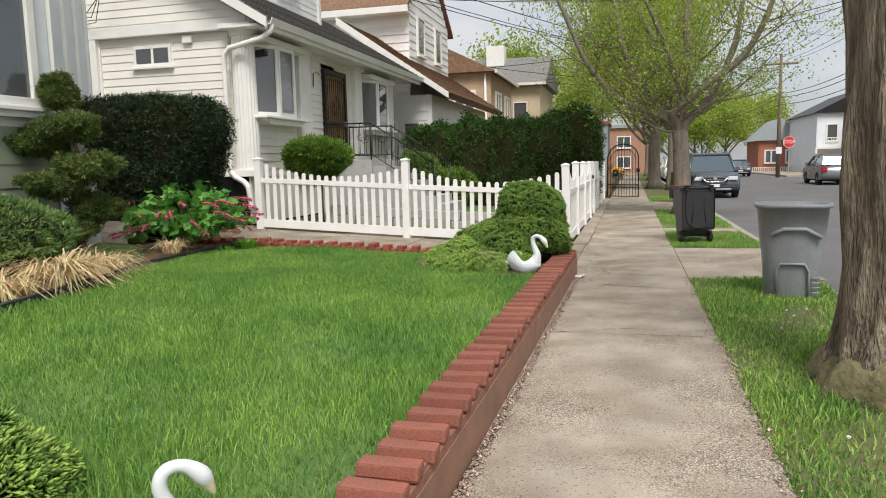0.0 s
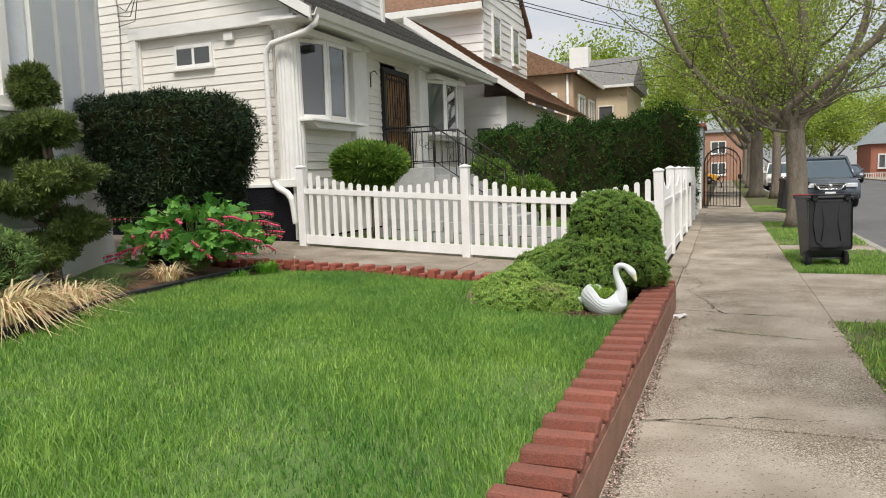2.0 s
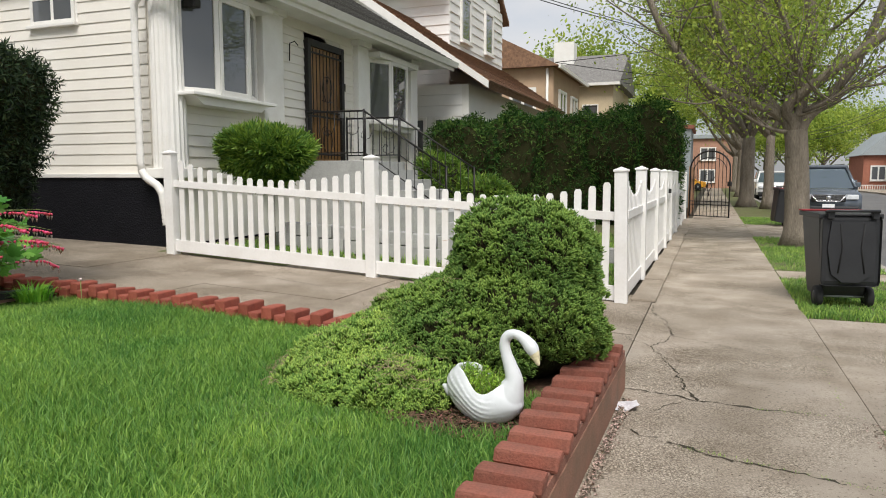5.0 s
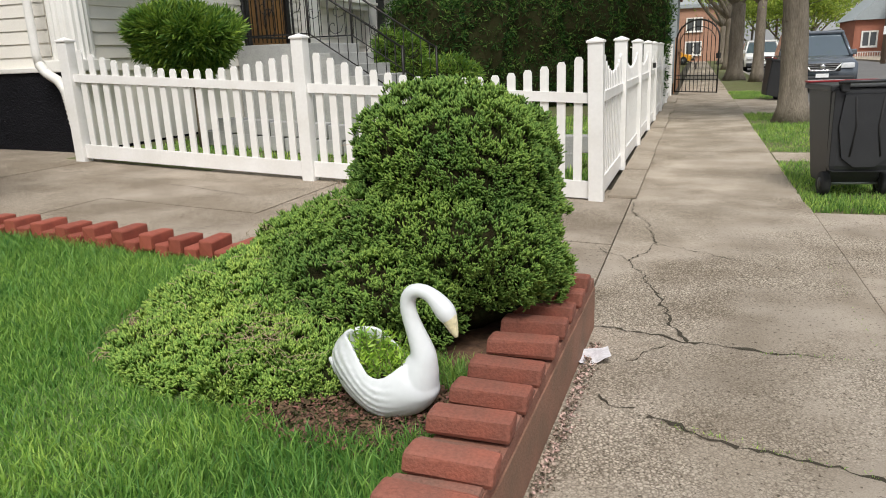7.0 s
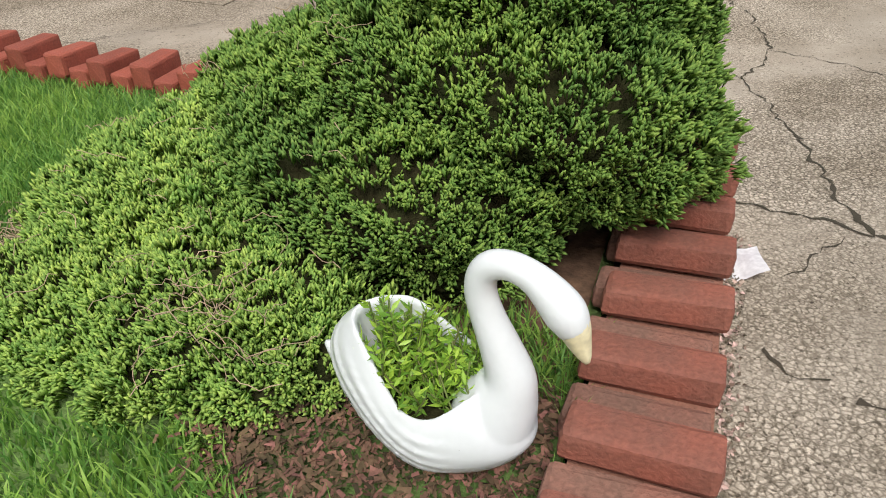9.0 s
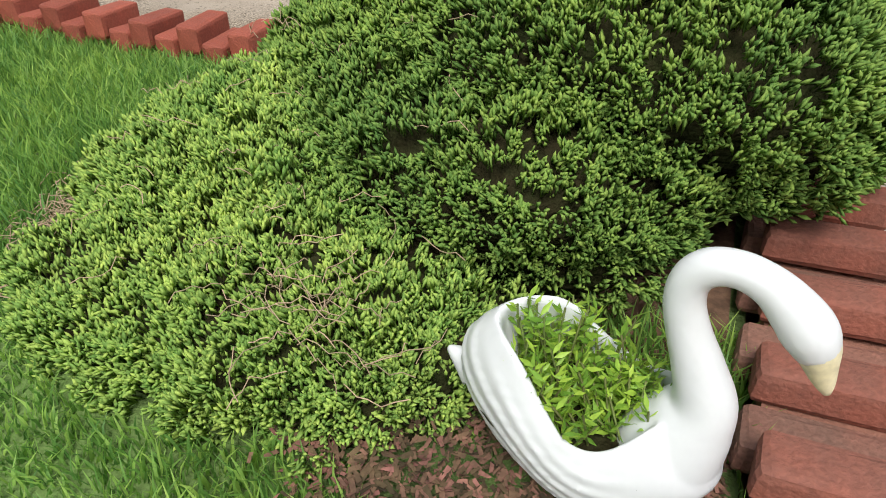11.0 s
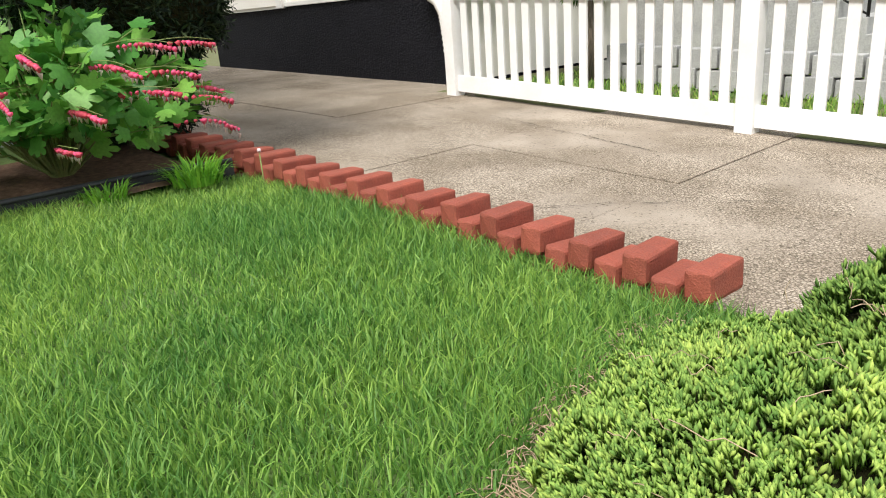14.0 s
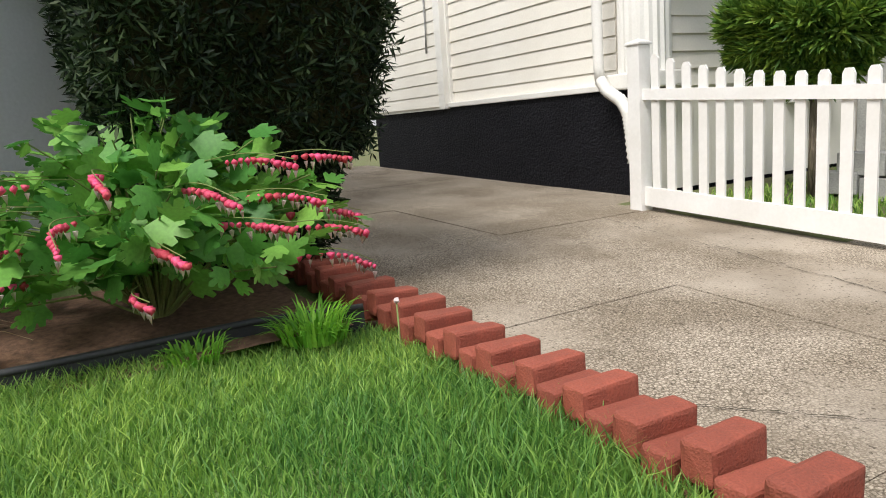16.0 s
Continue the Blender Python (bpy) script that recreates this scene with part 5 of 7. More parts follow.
for blobs, gap, m, nm, rise in ((mounds, 0.034, "juniper", "mound_foliage", 0.7), (skirt, 0.030, "juniper_light", "skirt_foliage", 1.0)):
    P, N = [], []
    for c, r, e, seed, amp in blobs:
        area = 4.2 * (r[0] * r[1] + r[1] * r[2] + r[0] * r[2])
        p, q = superell(int(area / gap ** 2), c, r, e, seed, amp)
        keep = (p[:, 2] > 0.205) & (q[:, 2] > -0.3)
        for c2, r2, e2, _, _ in mounds + skirt:
            if c2 is not c:
                keep &= ((np.abs((p - np.array(c2)) / np.array(r2)) ** e2).sum(1) > 0.86)
        p, q = p[keep] + rng.normal(0, gap * 0.3, (keep.sum(), 3)), q[keep]
        tuft = np.sin(p[:, 0] * 62 + 2 * np.sin(p[:, 1] * 41)) * np.sin(p[:, 1] * 57 + 2 * np.sin(p[:, 2] * 47)) + 0.5 * np.sin(p[:, 2] * 53 + p[:, 0] * 23)
        swell = np.sin(p[:, 0] * 31 + 2 * np.sin(p[:, 1] * 19 + p[:, 2] * 13)) * np.sin(p[:, 1] * 29 + p[:, 2] * 34)
        p = p + q * (0.011 * tuft + 0.016 * swell + 0.005)[:, None]
        out = np.repeat(q, 10, 0)
        q = unit(q + np.array([0, -0.1, rise]))
        p = p + q * rng.uniform(-0.016, 0.010, (len(p), 1))
        d = unit(np.repeat(q, 10, 0) + rng.normal(0, 0.25, (len(p) * 10, 3)))
        side = rng.normal(0, 0.0125, d.shape)
        side -= out * (side * out).sum(1, keepdims=True)
        P.append(np.repeat(p, 10, 0) + side - out * (0.012 + 18 * (side ** 2).sum(1, keepdims=True)))
        N.append(d)
        # near-black blob under the tufts; its colour supplies the dark gaps' shade
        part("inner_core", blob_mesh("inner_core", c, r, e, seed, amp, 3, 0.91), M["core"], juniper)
    P, N = np.concatenate(P), np.concatenate(N)
    tagged(part(nm, scatter(nm, P, N, SHOOT, 0.024, 0.12, 0.3), M[m], juniper), kind="stuff")
tw = bmesh.new()
for i in range(120):
    if i < 45:
        x, y = random.gauss(-0.78, 0.07), random.gauss(6.86, 0.05)
    else:
        x, y = random.uniform(-1.5, -0.6), random.uniform(6.85, 7.7)
    z = 0.0
    for c, r, e, _, _ in mounds + skirt:
        q = abs((x - c[0]) / r[0]) ** e + abs((y - c[1]) / r[1]) ** e
        if q < 1:
            z = max(z, c[2] + r[2] * (1 - q) ** (1 / e))
    if z < 0.1:
        continue
    a, L, bend = random.uniform(0, 6.28), random.uniform(0.05, 0.13), random.uniform(-1.8, 1.8)
    pts = [(x, y, z + 0.02)]
    for k in range(6):
        a += bend / 6
        px, py, pz = pts[-1]
        pts.append((px + L / 6 * math.cos(a), py + L / 6 * math.sin(a), z + 0.02 + random.uniform(0.0, 0.02)))
    tube(pts, 0.0009, 4, tw, False)
tagged(part("twig_litter", tw, M["twig"], juniper, "dry straw coloured twigs"), kind="stuff")

planting = part("planting_bed", grid_sheet("planting_bed", -1.25, -0.13, 6.9, 8.16, 8, 8, lambda x, y: zl(x, y) + 0.018 + 0.004 * math.sin(9 * x + 7 * y), M["mulch"]), None)
tagged(planting, "dark mulched earth under the juniper", "soil", kind="structure")
# bare dry thatch where the lawn stops short of the creeping skirt
th = bmesh.new()
for i in range(420):
    u = random.random()
    x = float(np.interp(u, (0, 0.25, 0.5, 0.75, 1), (-1.40, -1.56, -1.66, -1.72, -1.74))) + random.gauss(-0.02, 0.03)
    y = float(np.interp(u, (0, 0.25, 0.5, 0.75, 1), (6.85, 7.12, 7.42, 7.72, 8.02))) + random.gauss(0, 0.03)
    z = zl(x, y) + random.uniform(0.012, 0.045)
    a, L = random.uniform(0, 6.28), random.uniform(0.03, 0.09)
    tube([(x, y, z), (x + L * 0.5 * math.cos(a), y + L * 0.5 * math.sin(a), z + 0.012), (x + L * math.cos(a + 0.4), y + L * math.sin(a + 0.4), z - 0.006)], 0.0016, 3, th, False)
thatch = tagged(part("thatch", th, M["twig"], None), "dry straw thatch beside the juniper", "thatch", kind="stuff")

# mulch under the mound and swan
V, Fc = [], []
for i in range(9000):
    x, y = random.uniform(-0.95, -0.12), random.uniform(6.45, 7.2)
    if (x + 0.42) ** 2 / 0.13 + (y - 6.86) ** 2 / 0.075 > 1 + random.gauss(0, 0.22):
        continue
    s, a = random.uniform(0.004, 0.013), random.uniform(0, 6.28)
    z = zl(x) + 0.022 + random.uniform(0, 0.014)
    k = len(V)
    for dx, dy in ((-1, -0.35), (1, -0.3), (0.9, 0.35), (-0.8, 0.3)):
        V.append((x + s * (dx * math.cos(a) - dy * math.sin(a)), y + s * (dx * math.sin(a) + dy * math.cos(a)), z + random.uniform(-0.004, 0.006)))
    Fc.append((k, k + 1, k + 2, k + 3))
me = raw("mulch", V, Fc)
mulch = tagged(part("mulch", me, M["mulch"], None), "dark brown bark chips round the swan planter", "mulch", kind="stuff")

# ---- swan planters ----
def spline(pts, n):
    """A smooth curve through rows of numbers."""
    p = np.array(pts, float)
    q = np.vstack([2 * p[0] - p[1], p, 2 * p[-1] - p[-2]])
    out = []
    for i in range(len(p) - 1):
        for k in range(n):
            u = k / n
            a, b_, c, d = q[i:i + 4]
            out.append(0.5 * (2 * b_ + (c - a) * u + (2 * a - 5 * b_ + 4 * c - d) * u * u + (3 * b_ - a - 3 * c + d) * u ** 3))
    out.append(p[-1])
    return np.array(out)


def swan_mesh():
    """A hollow body with a raised hooded back and feather ridges, an S-shaped neck and a bill."""
    bm = bmesh.new()
    A, B, n, m = 0.207, 0.122, 144, 40

    def rim(c):
        return float(np.interp(c, (-1, -0.62, -0.42, -0.27, -0.1, 0.1, 0.3, 0.45, 0.6, 1), (0.262, 0.262, 0.252, 0.230, 0.190, 0.164, 0.162, 0.178, 0.203, 0.215)))

    outer = []
    for j in range(m + 1):
        u = j / m
        ring = []
        for k in range(n):
            t = 2 * math.pi * k / n
            c, sn = math.cos(t), math.sin(t)
            top = 0.25 * rim(c) + 0.25 * (rim(math.cos(t - 0.12)) + rim(math.cos(t + 0.12))) + 0.125 * (rim(math.cos(t - 0.24)) + rim(math.cos(t + 0.24)))
            g = (1 - (1 - u) ** 2.5) ** 0.5
            back, fore = max(0.0, -c), max(0.0, c)
            up = max(0.0, u - 0.5) / 0.5
            g *= 1 - 0.30 * up ** 2.4 * back ** 0.7 - 0.42 * up ** 1.4 * fore ** 1.3 - 0.13 * up ** 2 * (1 - back) * (1 - fore)
            f = 0.0
            side = abs(t - math.pi)
            if c < 0.55 and 0.10 < u < 0.95:
                ridge = (5.2 * u + 1.15 * side) % 0.72 / 0.72
                f = 0.0055 * ridge ** 1.3 * min(1, (u - 0.10) * 5) * min(1, (0.95 - u) * 8) * min(1.0, (0.55 - c) * 3)
            if c > -0.2 and 0.15 < u < 0.5:
                row = u * 16
                cell = (t * 7 + 0.5 * (int(row) % 2)) % 1.0
                f += 0.002 * (1 - (2 * cell - 1) ** 2) * (1 - row % 1.0) * min(1.0, (c + 0.2) * 3) * min(1.0, max(0.0, 0.85 - c) * 4)
            ring.append(bm.verts.new(((A * g + f) * c, (B * g + f) * sn * (1 - 0.18 * back ** 2), top * u)))
        outer.append(ring)
    inner = [[bm.verts.new((v.co.x * 0.965, v.co.y * 0.95, v.co.z + 0.004)) for v in outer[-1]], [bm.verts.new((v.co.x * 0.92, v.co.y * 0.89, v.co.z - 0.006)) for v in outer[-1]], [bm.verts.new((v.co.x * 0.90, v.co.y * 0.86, 0.12)) for v in outer[-1]]]
    allr = outer + inner
    for a, b in zip(allr, allr[1:]):
        for k in range(n):
            f = bm.faces.new((a[k], a[(k + 1) % n], b[(k + 1) % n], b[k]))
            f.smooth = True
    bm.faces.new(outer[0][::-1])
    bm.faces.new(inner[-1])
    neck = spline([(0.105, 0.10, 0.070), (0.122, 0.150, 0.068), (0.138, 0.195, 0.054), (0.146, 0.235, 0.040), (0.130, 0.285, 0.032), (0.110, 0.335, 0.0265), (0.099, 0.375, 0.0245), (0.102, 0.408, 0.0235), (0.120, 0.430, 0.0225), (0.151, 0.437, 0.0215), (0.184, 0.427, 0.0235), (0.211, 0.406, 0.0285), (0.231, 0.384, 0.0305), (0.246, 0.360, 0.0235)], 6)
    tube([(x, 0, z) for x, z, _ in neck], [r for _, z, r in neck], 32, bm)
    tail = spline([(-0.180, 0.125, 0.034), (-0.205, 0.137, 0.020), (-0.224, 0.145, 0.010), (-0.233, 0.148, 0.004)], 4)
    tube([(x, 0, z) for x, z, _ in tail], [r for _, _, r in tail], 14, bm)
    bmesh.ops.recalc_face_normals(bm, faces=bm.faces[:])
    me = bpy.data.meshes.new("swan_planter")
    bm.to_mesh(me)
    bm.free()
    me.materials.append(M["swan"])
    return me


def stained_base(m):
    """Splashed soil on the lowest few centimetres of the glaze."""
    n, l = m.node_tree.nodes, m.node_tree.links
    b = n["Principled BSDF"]
    tc, sep, nz, add, ramp, mix = (n.new(k) for k in ("ShaderNodeTexCoord", "ShaderNodeSeparateXYZ", "ShaderNodeTexNoise", "ShaderNodeMath", "ShaderNodeValToRGB", "ShaderNodeMixRGB"))
    nz.inputs["Scale"].default_value, nz.inputs["Detail"].default_value = 38.0, 6.0
    add.operation = "MULTIPLY_ADD"
    add.inputs[1].default_value = -0.14
    l.new(tc.outputs["Object"], sep.inputs[0])
    l.new(tc.outputs["Object"], nz.inputs["Vector"])
    l.new(nz.outputs["Fac"], add.inputs[0])
    l.new(sep.outputs["Z"], add.inputs[2])
    ramp.color_ramp.elements[0].position, ramp.color_ramp.elements[1].position = 0.0, 0.012
    ramp.color_ramp.elements[0].color, ramp.color_ramp.elements[1].color = (1, 1, 1, 1), (0, 0, 0, 1)
    lift = n.new("ShaderNodeMath")
    lift.operation = "ADD"
    lift.inputs[1].default_value = 0.045
    l.new(add.outputs[0], lift.inputs[0])
    l.new(lift.outputs[0], ramp.inputs["Fac"])
    l.new(ramp.outputs["Color"], mix.inputs["Fac"])
    l.new(b.inputs["Base Color"].links[0].from_socket, mix.inputs[1])
    mix.inputs[2].default_value = (0.16, 0.13, 0.10, 1)
    l.new(mix.outputs["Color"], b.inputs["Base Color"])


stained_base(M["swan"])
swan_me = swan_mesh()
bill = spline([(0.236, 0.382, 0.0262), (0.244, 0.364, 0.0235), (0.252, 0.344, 0.0178), (0.261, 0.323, 0.0108), (0.266, 0.311, 0.0045)], 4)
beak_me = bpy.data.meshes.new("beak")
beak_bm = tube([(x, 0, z) for x, z, _ in bill], [r for _, _, r in bill], 20)
beak_bm.to_mesh(beak_me)
beak_bm.free()
beak_me.materials.append(M["beak"])
SWANS = ((-0.325, 6.862, 0.175, -12), (-0.70, 0.93, 0.03, 48))
for x, y, z, rz in SWANS:
    bird = new("swan_planter", swan_me)
    bird.matrix_world = pose(x, y, z, 0, 0, rz)
    fuse = bird.modifiers.new("fuse", "REMESH")
    fuse.mode, fuse.voxel_size, fuse.use_smooth_shade = "VOXEL", 0.0042, True
    ease = bird.modifiers.new("ease", "SMOOTH")
    ease.factor, ease.iterations = 0.5, 3
    tagged(bird, "white glazed swan planter with a cream beak", "planter", group="swan planters")
    part("beak", beak_me, None, bird, "cream painted beak")
for x, y, z, rz in SWANS:
    pl = thing("potted_plant", "bright green leafy plant growing in a swan planter", "plant", (x, y, z + 0.03), rz=rz)
    stems = bmesh.new()
    P, N = [], []
    for i in range(110):
        a, r = random.uniform(0, 6.28), math.sqrt(random.uniform(0, 1))
        sx, sy = -0.02 + 0.115 * r * math.cos(a), 0.078 * r * math.sin(a)
        hgt = random.uniform(0.03, 0.085) + 0.055 * max(0.0, -sx / 0.13)
        tx, ty = sx + random.uniform(-0.04, 0.04), sy + random.uniform(-0.04, 0.04)
        tube([(sx, sy, 0.10), (tx, ty, 0.12 + hgt)], 0.0018, 4, stems, False)
        for k in range(16):
            u = 0.25 + 0.75 * k / 15
            P.append((sx + (tx - sx) * u, sy + (ty - sy) * u, 0.10 + (0.02 + hgt) * u))
            b = random.uniform(0, 6.28)
            N.append((math.cos(b), math.sin(b), 0.75))
    tagged(part("undergrowth", stems, M["stem"], pl), kind="stuff")
    tagged(part("leafage", scatter("leafage", np.array(P), unit(np.array(N)), LEAF_NARROW, 0.024, 0.25), M["succulent"], pl), kind="stuff")
    # planter soil shares the near-black shade filler of the shrubs
    part("soil", lathe([(0.02, 0.10), (0.12, 0.105), (0.10, 0.115)], 20, None, 1.5, 0.95), M["core"], pl)

# ---- flower bed by the house ----
edging = thing("lawn_edging", "black plastic lawn edging with a rounded lip", "edging")
epts = [(-3.95, 3.4), (-4.08, 4.2), (-4.22, 5.0), (-4.42, 5.8), (-4.45, 6.5), (-4.45, 7.1), (-4.46, 7.6), (-4.36, 8.02)]
part("lip", tube([(x, y, zl(x) + 0.085) for x, y in epts], 0.015, 8), M["edging"], edging)
eb = bmesh.new()
pv = None
for x, y in epts:
    v = [eb.verts.new((x - 0.006, y, zl(x) - 0.05)), eb.verts.new((x - 0.006, y, zl(x) + 0.08)), eb.verts.new((x + 0.006, y, zl(x) + 0.08)), eb.verts.new((x + 0.006, y, zl(x) - 0.05))]
    if pv:
        for i in range(4):
            eb.faces.new((pv[i], pv[(i + 1) % 4], v[(i + 1) % 4], v[i]))
    pv = v
bmesh.ops.recalc_face_normals(eb, faces=eb.faces[:])
part("strip", eb, M["edging"], edging)
bedm = part("bed_soil", grid_sheet("bed_soil", -5.75, -4.3, 2.0, 7.95, 6, 16, lambda x, y: zl(x) + 0.03 + 0.015 * math.sin(5 * x + 3 * y), M["mulch"]), None)
tagged(bedm, "brown earth of the flower bed", "soil", kind="structure")


def clump(name, label, cx, cy, z, n, L, spread, material, width=0.006, droop=0.6, flat=1.0):
    V, Fc = [], []
    for i in range(n):
        a = rng.uniform(0, 6.28)
        l = L * rng.uniform(0.5, 1.1)
        s = spread * math.sqrt(rng.uniform(0, 1))
        bx, by = cx + s * 0.5 * math.cos(a), cy + s * 0.5 * math.sin(a)
        fall = droop * rng.uniform(0.75, 1.35)
        a += rng.normal(0, 0.45)
        o = np.array([math.cos(a), math.sin(a)]) * rng.uniform(0.3, 1.0)
        side = np.array([-math.sin(a), math.cos(a)]) * width
        k = len(V)
        for u in (0, 0.2, 0.4, 0.6, 0.8, 1.0):
            out = l * (0.25 * u + 0.75 * fall * u * u)
            h = l * (1.0 * u - fall * u * u * 1.25) * flat
            w = 1 - 0.85 * u ** 2
            px, py = bx + o[0] * out, by + o[1] * out
            V += [(px - side[0] * w, py - side[1] * w, z + max(h, 0.01)), (px + side[0] * w, py + side[1] * w, z + max(h, 0.01))]
        for q in range(5):
            Fc.append((k + 2 * q, k + 2 * q + 1, k + 2 * q + 3, k + 2 * q + 2))
    o = thing(name, label, "grass clump")
    tagged(part("leafage", raw("leafage", V, Fc), material, o), kind="stuff")
    return o


clump("ornamental_grass", "arching straw-yellow ornamental grass at the bed's edge", -4.5, 4.7, 0.34, 620, 0.92, 0.50, M["dry_grass"], 0.009, 0.70)
clump("ornamental_grass", "arching straw-yellow ornamental grass beside the edging", -4.68, 5.4, 0.34, 460, 0.70, 0.55, M["dry_grass"], 0.007, 0.74)
clump("ornamental_grass", "arching straw-yellow ornamental grass further down the bed", -4.55, 4.0, 0.32, 360, 0.76, 0.5, M["dry_grass"], 0.009, 0.72)
clump("ornamental_grass", "thin grey-green grass between the straw clumps and the flowers", -4.95, 5.95, 0.36, 300, 0.50, 0.6, M["feathery"], 0.005, 0.55)
clump("day_lily", "pale green strap-leaved clump under the flowers", -4.58, 6.55, 0.42, 150, 0.42, 0.22, M["dry_grass"], 0.006, 0.55)
clump("grass_tuft", "bright green tuft of long grass by the edging", -4.28, 7.78, 0.34, 260, 0.24, 0.24, M["tuft"], 0.006, 0.4)
clump("grass_tuft", "bright green tuft of long grass at the brick row", -4.34, 7.35, 0.33, 120, 0.18, 0.2, M["tuft"], 0.006, 0.4)

bh = thing("bleeding_heart", "bleeding heart plant with arching pink flower sprays", "flowering plant")
stems, hearts, tips = bmesh.new(), [], []
LP, LN = [], []
cx, cy, cz = -4.86, 7.32, 0.42
for i in range(120):
    a = rng.uniform(0, 6.28)
    r = rng.uniform(0.12, 0.82)
    h = (0.80 - 0.40 * (r / 0.82) ** 2) * rng.uniform(0.35, 1.05)
    tip = (cx + r * math.cos(a), cy + r * math.sin(a), cz + h)
    midp = (cx + 0.4 * r * math.cos(a), cy + 0.4 * r * math.sin(a), cz + h * 0.75)
    tube([(cx + 0.05 * math.cos(a), cy + 0.05 * math.sin(a), cz), midp, tip], [0.006, 0.005, 0.003], 5, stems, False)
    for k in range(8):
        u = 0.35 + 0.65 * k / 7
        p = np.array(midp) * (1 - u) + np.array(tip) * u + rng.normal(0, 0.035, 3)
        LP.append(p)
        b = a + rng.uniform(-1.3, 1.3)
        LN.append((math.cos(b), math.sin(b), rng.uniform(-0.35, 0.25)))
lobe = np.array([(0, 0, 0), (0.20, 0, 0.16), (0.46, 0.05, 0.30), (0.52, 0.06, 0.52), (0.34, 0.02, 0.56), (0.42, 0.04, 0.78), (0.26, 0.03, 0.88), (0.12, 0, 0.74), (0.14, 0.05, 1.0), (0.0, 0.08, 1.12), (-0.14, 0.05, 1.0), (-0.12, 0, 0.74), (-0.26, 0.03, 0.88), (-0.42, 0.04, 0.78), (-0.34, 0.02, 0.56), (-0.52, 0.06, 0.52), (-0.46, 0.05, 0.30), (-0.20, 0, 0.16)])
lobef = np.array([(0, 1, 17), (1, 2, 3), (1, 3, 4), (1, 4, 17), (17, 4, 14), (17, 14, 15), (17, 15, 16), (4, 5, 6), (4, 6, 7), (4, 7, 14), (14, 7, 11), (14, 11, 12), (14, 12, 13), (7, 8, 9), (7, 9, 11), (11, 9, 10)])
tagged(part("undergrowth", stems, M["stem"], bh), kind="stuff")
tagged(part("leafage", scatter("leafage", np.array(LP), unit(np.array(LN)), (lobe * np.array([0.8, 1.0, 1.0]), lobef), 0.118, 0.30, 0.35), M["bheart"], bh), kind="stuff")
sprays = bmesh.new()
hm, tm = [], []
for i in range(26):
    a = -2.5 + 3.6 * (i + rng.uniform(-0.4, 0.4)) / 25
    r0, r1 = 0.35, rng.uniform(0.62, 0.85)
    z0 = cz + rng.uniform(0.16, 0.62)
    p0 = np.array([cx + r0 * math.cos(a), cy + r0 * math.sin(a), z0])
    p1 = np.array([cx + r1 * math.cos(a), cy + r1 * math.sin(a), z0 + 0.03])
    p2 = p1 + np.array([0.17 * math.cos(a + 0.4), 0.17 * math.sin(a + 0.4), -rng.uniform(0.0, 0.07)])
    arc = spline([p0, p1, p2], 8)
    tube(arc, 0.002, 4, sprays, False)
    hm += [arc[k] + np.array([0, 0, -0.014]) for k in range(5, 17)]
tagged(part("flower_growth", sprays, M["stem"], bh), kind="stuff")
hp = np.array(hm)
heart = (np.array([(0, 0, 0), (0.5, 0, -0.1), (0.42, 0.25, -0.5), (0, 0, -0.95), (-0.42, 0.25, -0.5), (-0.5, 0, -0.1), (0, 0.4, -0.35), (0, -0.4, -0.35)]), np.array([(0, 1, 6), (1, 2, 6), (2, 3, 6), (3, 4, 6), (4, 5, 6), (5, 0, 6), (0, 7, 1), (1, 7, 2), (2, 7, 3), (3, 7, 4), (4, 7, 5), (5, 7, 0)]))
tagged(part("blossom", scatter("blossom", hp, np.tile((0, 0, 1.0), (len(hp), 1)), heart, 0.030, 0.12), M["pink"], bh), kind="stuff")
drop = (np.array([(0.26, 0, -0.72), (-0.13, 0.22, -0.72), (-0.13, -0.22, -0.72), (0, 0, -1.5)]), np.array([(0, 1, 3), (1, 2, 3), (2, 0, 3)]))
tagged(part("petal_growth", scatter("petal_growth", hp, np.tile((0, 0, 1.0), (len(hp), 1)), drop, 0.034, 0.1), M["petal"], bh), kind="stuff")

